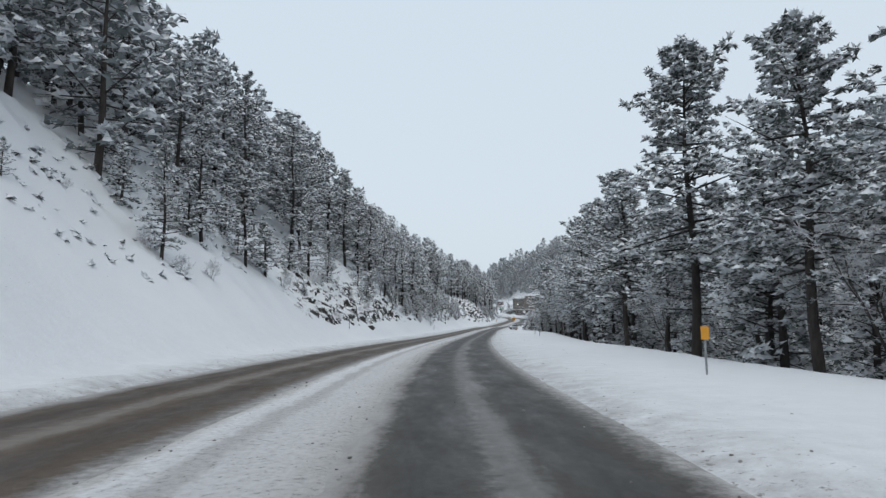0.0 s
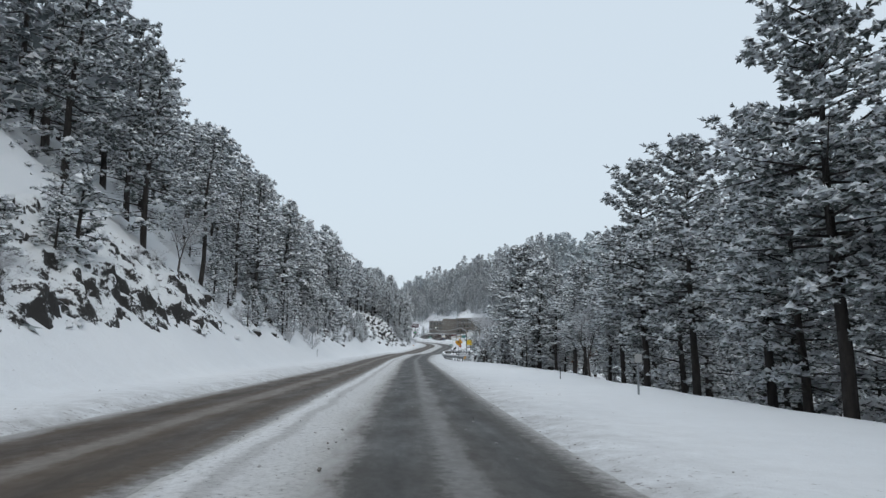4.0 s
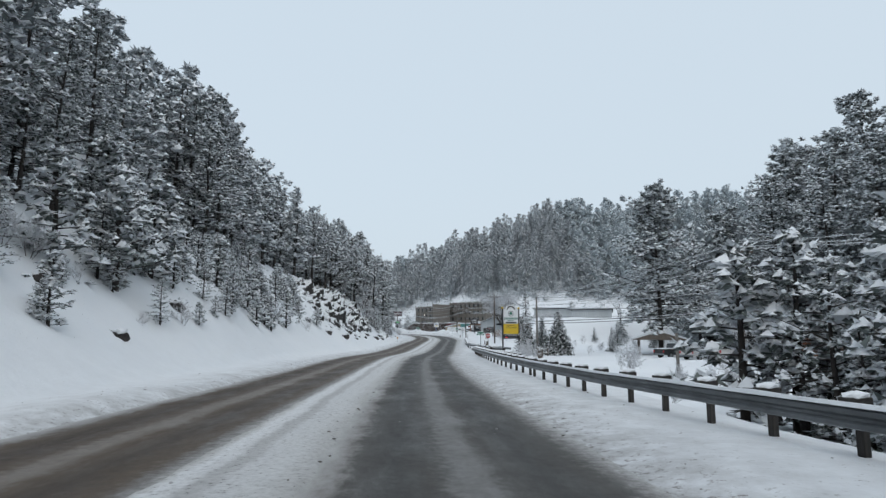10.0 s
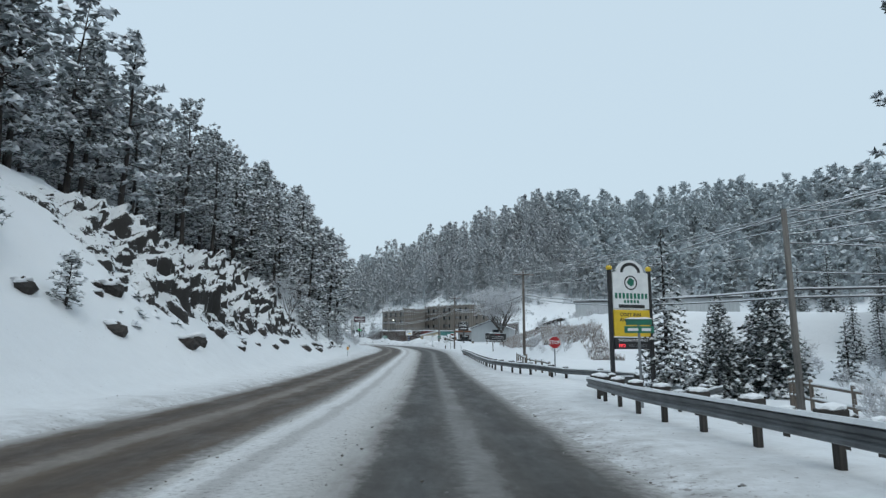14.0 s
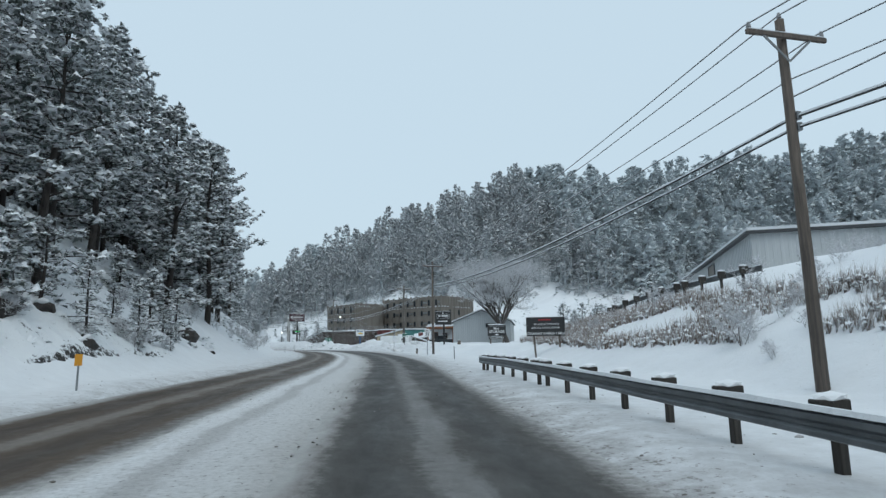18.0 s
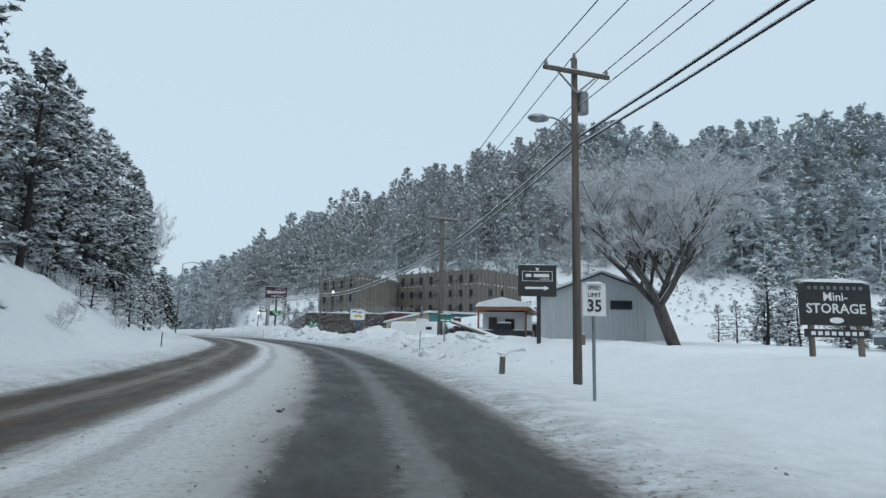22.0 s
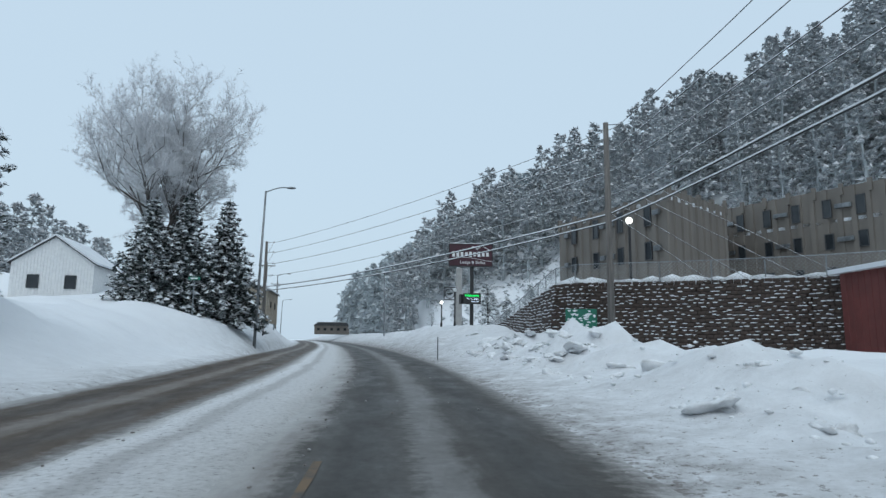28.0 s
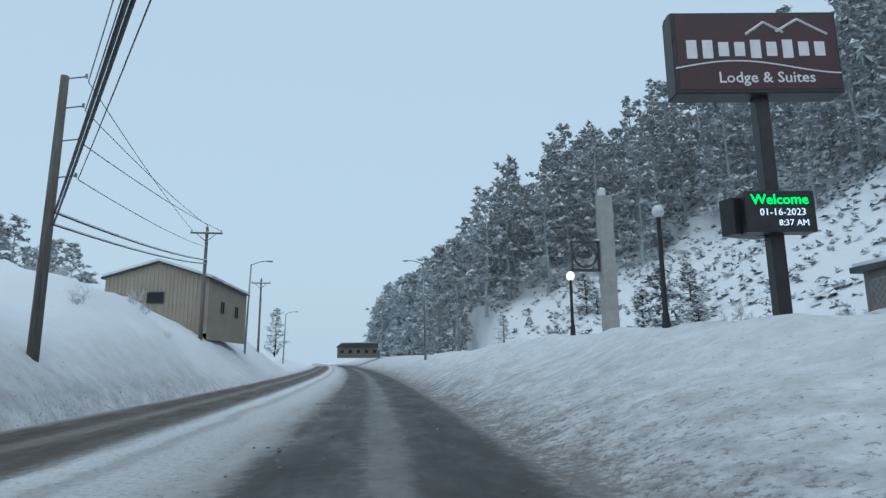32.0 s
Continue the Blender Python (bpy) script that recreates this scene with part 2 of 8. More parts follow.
SNOW = snow_ground_material()
LANE = lane_material("slushy_asphalt", False)
LANE_B = lane_material("slushy_brown_asphalt", True)
MEDIAN = median_material()
CHUNK = mat("ploughed_snow_chunk", (0.80, 0.82, 0.845), (0.62, 0.625, 0.635), 1.4, 0.85, bump=0.6, dist=0.06, fine=6.0, lo=0.4, hi=0.75)
LINE_PAINT = mat("worn_yellow_line_paint", (0.14, 0.092, 0.048), (0.06, 0.054, 0.049), 2.2, 0.75, bump=0.3, dist=0.01, lo=0.40, hi=0.62)
SLUSH = mat("grey_slush", (0.44, 0.44, 0.445), (0.22, 0.212, 0.205), 2.6, 0.8, bump=0.8, dist=0.08, fine=8.0)
CLOD = mat("dirty_slush_clod", (0.22, 0.2, 0.185), (0.08, 0.075, 0.07), 6.0, 0.8, bump=0.6, dist=0.03, vary=0.4)
TREE_SNOW = island_mat("snow_on_branches", (0.60, 0.63, 0.66), (0.86, 0.88, 0.91), 0.85, 12.0, 0.5)
NEEDLES = island_mat("pine_needles", (0.075, 0.094, 0.092), (0.175, 0.20, 0.19), 0.7, 20.0, 0.0)
NEEDLES_SPRUCE = island_mat("dark_spruce_needles", (0.035, 0.048, 0.047), (0.085, 0.105, 0.10), 0.7, 20.0, 0.0)
# Frosted needles paled beyond the near ones: their colour includes haze.
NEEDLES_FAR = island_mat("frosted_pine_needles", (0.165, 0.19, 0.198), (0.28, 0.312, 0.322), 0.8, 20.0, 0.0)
# Slope needles: rimed, then lightened further so the colour carries haze.
NEEDLES_HAZED = island_mat("rimed_slope_needles", (0.33, 0.36, 0.378), (0.44, 0.475, 0.493), 0.8, 20.0, 0.0)
# Ridge needles: rime, plus distance haze put into the base colour.
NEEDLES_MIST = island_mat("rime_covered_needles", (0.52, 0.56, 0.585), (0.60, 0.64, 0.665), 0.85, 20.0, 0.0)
BARK = mat("pine_bark", (0.055, 0.046, 0.041), (0.024, 0.021, 0.02), 5.0, 0.9, bump=0.8, dist=0.05, stretch=(1, 1, 0.25), vary=0.25)
BARK_GREY = mat("rimed_grey_bark", (0.13, 0.115, 0.105), (0.055, 0.05, 0.047), 4.0, 0.9, bump=0.7, dist=0.04, stretch=(1, 1, 0.3))
RIME = island_mat("rime_on_twigs", (0.46, 0.465, 0.48), (0.74, 0.75, 0.78), 0.85, 20.0, 0.0)
# Far snow greyed towards the needles, with haze painted into its colour.
HAZED_RIME = island_mat("thin_rime_on_far_crowns", (0.58, 0.615, 0.64), (0.65, 0.685, 0.71), 0.85, 20.0, 0.0)
ROCK = mat("dark_wet_rock", (0.055, 0.046, 0.041), (0.02, 0.019, 0.019), 1.3, 0.75, bump=0.9, dist=0.15, fine=4.0, vary=0.3)
GRASS = island_mat("dry_winter_grass", (0.15, 0.11, 0.085), (0.33, 0.27, 0.23), 0.9, 20.0, 0.0)
STEEL = mat("galvanised_steel", (0.30, 0.32, 0.335), (0.18, 0.19, 0.2), 2.0, 0.42, 0.75, bump=0.15, dist=0.01, vary=0.12)
RAIL_STEEL = mat("dull_wet_guardrail_steel", (0.20, 0.215, 0.225), (0.12, 0.13, 0.138), 1.6, 0.45, 0.7, bump=0.2, dist=0.01, vary=0.1)
POST_WOOD = mat("dark_wet_post_timber", (0.055, 0.049, 0.044), (0.03, 0.028, 0.026), 3.0, 0.85, bump=0.6, dist=0.02, stretch=(4, 4, 0.4), vary=0.25)
WOOD = mat("weathered_timber", (0.20, 0.165, 0.135), (0.10, 0.085, 0.075), 3.0, 0.85, bump=0.6, dist=0.02, stretch=(4, 4, 0.4), vary=0.2)
POLE_WOOD = mat("grey_brown_pole_wood", (0.17, 0.14, 0.118), (0.085, 0.072, 0.064), 3.0, 0.85, bump=0.6, dist=0.02, stretch=(5, 5, 0.25))
GREY_POLE = mat("weathered_grey_pole_wood", (0.20, 0.185, 0.17), (0.105, 0.098, 0.092), 3.0, 0.85, bump=0.6, dist=0.02, stretch=(5, 5, 0.25))
CABLE = mat("black_cable", (0.028, 0.03, 0.033), (0.04, 0.042, 0.045), 3.0, 0.55, bump=0.1)
INSULATOR = mat("grey_porcelain", (0.28, 0.29, 0.3), (0.2, 0.2, 0.21), 8.0, 0.3, bump=0.05)
BLACK = mat("black_paint", (0.018, 0.018, 0.02), (0.03, 0.03, 0.032), 4.0, 0.45, bump=0.1)
WHITE = mat("white_paint", (0.78, 0.79, 0.79), (0.68, 0.69, 0.7), 2.5, 0.5, bump=0.1)
YELLOW = mat("yellow_sign_sheet", (0.72, 0.50, 0.03), (0.62, 0.42, 0.03), 3.0, 0.45, bump=0.05)
ORANGE = mat("amber_sign_sheet", (0.70, 0.33, 0.02), (0.55, 0.25, 0.02), 3.0, 0.45, bump=0.05)
RED = mat("red_sign_sheet", (0.42, 0.02, 0.025), (0.33, 0.016, 0.02), 3.0, 0.4, bump=0.05)
GREEN = mat("green_sign_sheet", (0.02, 0.17, 0.11), (0.025, 0.13, 0.09), 3.0, 0.4, bump=0.05)
BLUE = mat("blue_paint", (0.03, 0.12, 0.30), (0.025, 0.10, 0.24), 3.0, 0.45, bump=0.05)
MAROON = mat("maroon_sign_face", (0.055, 0.014, 0.026), (0.042, 0.012, 0.02), 1.5, 0.35, bump=0.05)
SIDING = mat("brown_grey_ribbed_metal", (0.18, 0.162, 0.142), (0.138, 0.124, 0.109), 0.5, 0.6, 0.0, bump=0.15, dist=0.02, stretch=(1, 1, 0.2))
SIDING_W = mat("pale_grey_metal_siding", (0.52, 0.545, 0.56), (0.44, 0.465, 0.48), 0.6, 0.5, 0.0, bump=0.12, dist=0.02, stretch=(1, 1, 0.2))
SIDING_T = mat("tan_metal_siding", (0.36, 0.32, 0.26), (0.30, 0.265, 0.215), 0.6, 0.6, bump=0.12, dist=0.02)
TEAL = mat("teal_metal_siding", (0.10, 0.27, 0.26), (0.08, 0.22, 0.21), 0.8, 0.55, bump=0.12, dist=0.02)
CREAM = mat("cream_painted_wall", (0.50, 0.42, 0.29), (0.42, 0.35, 0.25), 0.8, 0.6, bump=0.1)
DARKRED = mat("barn_red_wall", (0.15, 0.04, 0.035), (0.11, 0.03, 0.027), 1.0, 0.6, bump=0.15)
CABIN = mat("stained_log_wall", (0.26, 0.11, 0.055), (0.15, 0.065, 0.035), 1.5, 0.7, bump=0.4, dist=0.03, stretch=(0.3, 0.3, 5), vary=0.2)
DARK_BOARDS = mat("dark_stained_boards", (0.075, 0.05, 0.038), (0.045, 0.033, 0.028), 1.5, 0.75, bump=0.4, dist=0.03, stretch=(4, 4, 0.3), vary=0.15)
BLOCK = mat("dark_brown_wall_block", (0.085, 0.062, 0.052), (0.05, 0.04, 0.036), 5.0, 0.9, bump=0.8, dist=0.03, vary=0.3)
CONCRETE = mat("pale_concrete", (0.40, 0.40, 0.39), (0.30, 0.30, 0.295), 1.5, 0.85, bump=0.3, dist=0.02)
GLASS = mat("dark_window_glass", (0.02, 0.025, 0.03), (0.035, 0.04, 0.045), 0.7, 0.08, bump=0.0)
ROOF = mat("dark_roof_sheet", (0.06, 0.065, 0.07), (0.04, 0.042, 0.046), 1.0, 0.6, bump=0.2, dist=0.02)
TYRE = mat("black_tyre_rubber", (0.015, 0.015, 0.016), (0.03, 0.029, 0.028), 8.0, 0.85, bump=0.3)
CAR_WHITE = mat("dirty_white_car_paint", (0.62, 0.62, 0.61), (0.48, 0.47, 0.455), 1.2, 0.35, bump=0.0)
CAR_DARK = mat("dark_car_paint", (0.02, 0.026, 0.03), (0.035, 0.038, 0.04), 1.2, 0.3, bump=0.0)
MESHWIRE = mat("galvanised_fence_wire", (0.35, 0.37, 0.38), (0.28, 0.3, 0.31), 5.0, 0.5, 0.5, bump=0.0)


def glow(name, colour, strength):
    m, nt, bs = nodes_of(name)
    bs.inputs["Base Color"].default_value = (*colour, 1)
    bs.inputs["Emission Color"].default_value = (*colour, 1)
    bs.inputs["Emission Strength"].default_value = strength
    return m


LED_GREEN = glow("green_led", (0.05, 1.0, 0.15), 0.9)
LED_WHITE = glow("white_led", (0.75, 0.85, 1.0), 0.9)
LED_RED = glow("red_led", (1.0, 0.06, 0.08), 0.9)
LAMP_ON = glow("lit_lamp", (1.0, 0.93, 0.8), 3.0)



def rock_and_snow():
    """Craggy rock on which snow has settled wherever it is flat enough."""
    m, nt, bs = nodes_of("snow_dusted_crag")
    g = nt.nodes.new("ShaderNodeNewGeometry")
    sep = nt.nodes.new("ShaderNodeSeparateXYZ")
    nt.links.new(g.outputs["Normal"], sep.inputs["Vector"])
    n = noise_node(nt, 4.5, 8.0, 0.78)
    ad = nt.nodes.new("ShaderNodeMath")
    ad.operation = "MULTIPLY_ADD"
    ad.inputs[1].default_value = 1.5
    nt.links.new(n.outputs["Fac"], ad.inputs[0])
    nt.links.new(sep.outputs["Z"], ad.inputs[2])
    half = nt.nodes.new("ShaderNodeMath")
    half.operation = "MULTIPLY"
    half.inputs[1].default_value = 0.5
    nt.links.new(ad.outputs["Value"], half.inputs[0])
    k = ramp_node(nt, half.outputs["Value"], [(0.615, (0.028, 0.026, 0.025)), (0.65, (0.80, 0.825, 0.85))])
    nt.links.new(k.outputs["Color"], bs.inputs["Base Color"])
    bs.inputs["Roughness"].default_value = 0.8
    f = noise_node(nt, 5.0, 6.0, 0.7)
    add_bump(nt, bs, f.outputs["Fac"], 0.8, 0.12)
    return m


CRAG = rock_and_snow()


# ---- building helpers ----
def mesh_tris(name, verts, tris, material, smooth=False):
    """A mesh from arrays of corners and triangles."""
    me = bpy.data.meshes.new(name)
    verts = np.asarray(verts, dtype=np.float32)
    tris = np.asarray(tris, dtype=np.int32)
    me.vertices.add(len(verts))
    me.vertices.foreach_set("co", verts.ravel())
    me.loops.add(tris.size)
    me.loops.foreach_set("vertex_index", tris.ravel())
    me.polygons.add(len(tris))
    me.polygons.foreach_set("loop_start", np.arange(0, tris.size, 3, dtype=np.int32))
    me.polygons.foreach_set("loop_total", np.full(len(tris), 3, dtype=np.int32))
    me.materials.append(material)
    if smooth:
        me.polygons.foreach_set("use_smooth", [True] * len(tris))
    me.update(calc_edges=True)
    return me


def part(name, bm, material, parent=None, label="", smooth=False):
    """One bmesh as one mesh object, under a thing or a part."""
    me = bpy.data.meshes.new(name)
    bm.normal_update()
    bm.to_mesh(me)
    bm.free()
    me.materials.append(material)
    if smooth:
        me.polygons.foreach_set("use_smooth", [True] * len(me.polygons))
    ob = new(name, me)
    if parent:
        ob.parent = parent
    if label:
        ob["label"] = label
    return ob


def thing(name, m, label, category, group="", kind=""):
    ob = new(name)
    ob.empty_display_size = 0.2
    ob.matrix_basis = m
    return tagged(ob, label, category, group, kind)


def box(bm, sx, sy, sz, x=0, y=0, z=0, rot=None, bevel=0.0):
    """A box with its middle at x, y, z."""
    m = Matrix.Translation((x, y, z))
    if rot:
        m = m @ Euler([radians(a) for a in rot]).to_matrix().to_4x4()
    g = bmesh.ops.create_cube(bm, size=1.0, matrix=m @ Matrix.Diagonal((sx, sy, sz, 1)))
    if bevel:
        edges = list({e for v in g["verts"] for e in v.link_edges})
        bmesh.ops.bevel(bm, geom=edges, offset=bevel, segments=1, affect="EDGES")
    return bm


def rod(bm, a, b, r1, r2=None, n=8):
    """A tapered rod from a to b."""
    a, b = Vector(a), Vector(b)
    d = b - a
    m = Matrix.Translation((a + b) / 2) @ d.to_track_quat("Z", "Y").to_matrix().to_4x4()
    bmesh.ops.create_cone(bm, cap_ends=True, segments=n, radius1=r1, radius2=r1 if r2 is None else r2, depth=d.length, matrix=m)
    return bm


def prism(bm, outline, depth, m=Matrix.Identity(4)):
    """An outline in x, z pushed along y by depth, about the middle."""
    v1 = [bm.verts.new(m @ Vector((x, -depth / 2, z))) for x, z in outline]
    v2 = [bm.verts.new(m @ Vector((x, depth / 2, z))) for x, z in outline]
    n = len(outline)
    f = [bm.faces.new(v1), bm.faces.new(v2[::-1])]
    for i in range(n):
        f.append(bm.faces.new((v1[i], v2[i], v2[(i + 1) % n], v1[(i + 1) % n])))
    bmesh.ops.recalc_face_normals(bm, faces=f)
    return bm


def blob(bm, x, y, z, rx, ry, rz, seed, rough=0.25, level=2, flat=None):
    """A lumpy stone or snow heap."""
    g = bmesh.ops.create_icosphere(bm, subdivisions=level, radius=1.0)
    for v in g["verts"]:
        k = 1 + rough * noise.noise(v.co * 1.3 + Vector((seed * 7.1, seed * 3.3, 0))) * 2 + rough * 0.5 * noise.noise(v.co * 3.5 + Vector((0, seed * 5.7, 0)))
        v.co = Vector((v.co.x * rx * k + x, v.co.y * ry * k + y, v.co.z * rz * k + z))
        if flat is not None:
            v.co.z = max(v.co.z, flat)
    return bm


def lettering(name, text, size, m, material, parent, bold=0.0):
    """Raised letters with the middle of the line at m, facing m's local -y."""
    cu = bpy.data.curves.new(name, "FONT")
    cu.body, cu.size, cu.extrude, cu.align_x, cu.align_y, cu.offset = text, size, 0.004, "CENTER", "CENTER", bold
    cu.resolution_u = 2
    tmp = bpy.data.objects.new(name, cu)
    scene.collection.objects.link(tmp)
    bpy.context.view_layer.update()
    me = bpy.data.meshes.new_from_object(tmp.evaluated_get(bpy.context.evaluated_depsgraph_get()))
    bpy.data.objects.remove(tmp)
    me.materials.clear()
    me.materials.append(material)
    ob = new(name, me)
    ob.parent = parent
    ob.matrix_basis = m @ pose(0, 0, 0, 90, 0, 0)
    return ob


# ---- the road's line: x, y, z every 25 m from 50 m behind the start ----
LINE = [(6.5, -49.6, 0.0), (3.3, -24.8, 0.0), (0.0, 0.0, 0.0), (-2.7, 24.8, -0.34), (-4.1, 49.8, -0.76), (-4.7, 74.8, -1.22), (-4.8, 99.8, -1.57),
        (-4.9, 124.8, -1.86), (-4.9, 149.8, -2.15), (-4.2, 174.8, -2.4), (-2.8, 199.7, -2.44), (-0.1, 224.6, -2.66), (2.6, 249.4, -2.5),
        (5.4, 274.3, -1.96), (7.9, 299.2, -1.54), (8.8, 324.1, -1.05), (6.9, 349.0, -0.49), (2.3, 373.6, -0.11), (-3.5, 397.9, 0.2),
        (-10.9, 421.8, 0.38), (-18.8, 445.5, 0.44), (-27.2, 469.1, 0.5), (-36.0, 492.5, 0.56), (-45.1, 515.7, 0.62), (-54.4, 539.0, 0.68),
        (-63.9, 562.1, 0.74), (-73.6, 585.1, 0.8), (-83.4, 608.1, 0.86), (-93.5, 631.0, 0.92), (-103.8, 653.8, 0.98)]


def spline(points, step):
    p = np.array(points, dtype=float)
    p = np.vstack([2 * p[0] - p[1], p, 2 * p[-1] - p[-2]])
    out = []
    n = int(25 / step)
    for i in range(1, len(p) - 2):
        for k in range(n):
            u = k / n
            out.append(0.5 * (2 * p[i] + (p[i + 1] - p[i - 1]) * u + (2 * p[i - 1] - 5 * p[i] + 4 * p[i + 1] - p[i + 2]) * u * u + (3 * p[i] - p[i - 1] - 3 * p[i + 1] + p[i + 2]) * u ** 3))
    return np.array(out)


AXIS = spline(LINE, 1.0)
AXIS_S = np.concatenate([[0], np.cumsum(np.hypot(*np.diff(AXIS[:, :2], axis=0).T))]) - 50.0
AXIS_T = np.gradient(AXIS[:, :2], axis=0)
AXIS_T /= np.linalg.norm(AXIS_T, axis=1)[:, None]
AXIS_W = AXIS_T.copy()
for _ in range(120):
    AXIS_W[1:-1] = (AXIS_W[:-2] + AXIS_W[1:-1] * 2 + AXIS_W[2:]) / 4
AXIS_W /= np.linalg.norm(AXIS_W, axis=1)[:, None]


def axis(s):
    """Place, heading and road height at s metres along."""
    x, y, z = (np.interp(s, AXIS_S, AXIS[:, k]) for k in range(3))
    return x, y, z, np.interp(s, AXIS_S, AXIS_W[:, 0]), np.interp(s, AXIS_S, AXIS_W[:, 1])


def at(s, d):
    """World x, y at s metres along and d metres to the right."""
    x, y, z, tx, ty = axis(s)
    return x + d * ty, y - d * tx


def along(x, y):
    """s and d of a place."""
    i = int(np.argmin((AXIS[:, 0] - x) ** 2 + (AXIS[:, 1] - y) ** 2))
    vx, vy = x - AXIS[i, 0], y - AXIS[i, 1]
    tx, ty = AXIS_W[i]
    ds = vx * tx + vy * ty
    d = vx * ty - vy * tx
    s = AXIS_S[i] + ds * 0.9
    x0, y0, _, tx, ty = axis(s)
    return s, (x - x0) * ty - (y - y0) * tx


def table(s, rows):
    return float(np.interp(s, [r[0] for r in rows], [r[1] for r in rows]))


def smooth01(v):
    v = min(1.0, max(0.0, v))
    return v * v * (3 - 2 * v)


# edges across the road, metres right of the line
LANE_L = [(-50, -0.93), (240, -0.96), (286, -1.33), (360, -1.38), (430, -1.83), (700, -1.7)]
LANE_R = [(-50, 2.6), (280, 2.67), (300, 2.9), (360, 2.72), (430, 3.1), (700, 3.0)]
OPP_NEAR = [(-50, -3.9), (20, -3.6), (60, -3.0), (125, -2.85), (200, -3.1), (250, -4.0), (300, -4.3), (360, -3.8), (430, -4.7), (700, -4.7)]
OPP_FAR = [(-50, -8.2), (20, -8.0), (60, -6.9), (125, -6.2), (200, -7.2), (250, -8.3), (300, -8.1), (360, -6.9), (408, -8.4), (430, -8.3), (700, -8.6)]
FOOT = [(-50, 11.5), (60, 10.2), (130, 9.8), (260, 10.8), (414, 10.6), (422, 8.0), (440, 7.8), (480, 9.0), (700, 12)]
HILL_K = [(-50, 1.05), (260, 1.0), (310, 0.8), (350, 0.72), (385, 0.72), (405, 0.7), (418, 0.6), (430, 0.7), (437, 1.1), (448, 1.3), (458, 1.2), (482, 1.2), (530, 0.4), (700, 0.3)]
HILL_TOP = [(-50, 30), (205, 30), (228, 17), (258, 12.5), (275, 15), (300, 20), (340, 15), (375, 7), (400, 4.8), (412, 3.4), (425, 2.6), (436, 3.0), (446, 3.7), (458, 6.4), (482, 7.4), (530, 4), (700, 3)]
R_EDGE = [(-50, 10.0), (40, 11.0), (110, 12.6), (135, 11.0), (150, 6.6), (222, 6.4), (240, 8.5), (270, 10.0), (300, 8.5), (340, 8.5), (396, 8.5), (410, 5.5), (425, 3.2), (460, 3.0), (700, 4)]
R_RISE = [(-50, -5.0), (120, -4.6), (150, -1.8), (180, -0.7), (232, -0.6), (255, 0.5), (262, 5.0), (285, 5.0), (296, 4.2), (308, 1.2), (330, 0.9), (345, 1.1), (394, 0.9), (401, 0.2), (410, 0.25), (417, 1.2), (428, 2.2), (436, 2.4), (460, 2.7), (480, 2.2), (700, 3)]
R_SLOPE = [(-50, 0.45), (140, 0.42), (150, 0.35), (240, 0.25), (262, 0.55), (285, 0.55), (300, 0.4), (320, 0.3), (415, 0.4), (428, 0.42), (455, 0.45), (500, 0.4), (700, 0.35)]
TERRACE = [(9.0, 440), (10.0, 414), (10.7, 409.5), (13, 408.2), (16.8, 406.6), (21.5, 403.5), (26.3, 398.6), (34, 392), (70, 388)]
TERRACE_SIDE = [(400, 10), (410, 10.6), (414, 10.7), (426, 11.6), (440, 12.4)]
RIDGE = [(-75, 660, 18), (-20, 585, 26), (14, 546, 41), (85, 512, 63), (172, 502, 70), (240, 420, 64), (290, 300, 58), (300, 120, 56), (300, -120, 50)]


def ridge_height(x, y):
    best = -1e9
    for (ax, ay, az), (bx, by, bz) in zip(RIDGE, RIDGE[1:]):
        dx, dy = bx - ax, by - ay
        k = min(1, max(0, ((x - ax) * dx + (y - ay) * dy) / (dx * dx + dy * dy)))
        dist = math.hypot(x - ax - k * dx, y - ay - k * dy)
        best = max(best, az + k * (bz - az) - (0.64 if best < 1e8 else 0) * dist)
    return best


def east_hill(s, d):
    """The wooded slope beyond the creek, beside the first stretch."""
    if s > 330 or d < 30:
        return -1e9
    edge = table(s, [(-50, 44), (150, 46), (200, 38), (250, 41), (275, 70), (330, 130)])
    return -3 + 0.66 * (d - edge)


HEAPS = [(345, 9.3, 2.2, 0.5), (348, 11.5, 2.0, 0.25), (341, 7.2, 1.3, 0.3), (352, 7.0, 1.6, 0.45), (398.5, 8.4, 2.0, 0.4), (402.2, 8.2, 2.3, 0.35), (406, 7.8, 1.8, 0.3)]


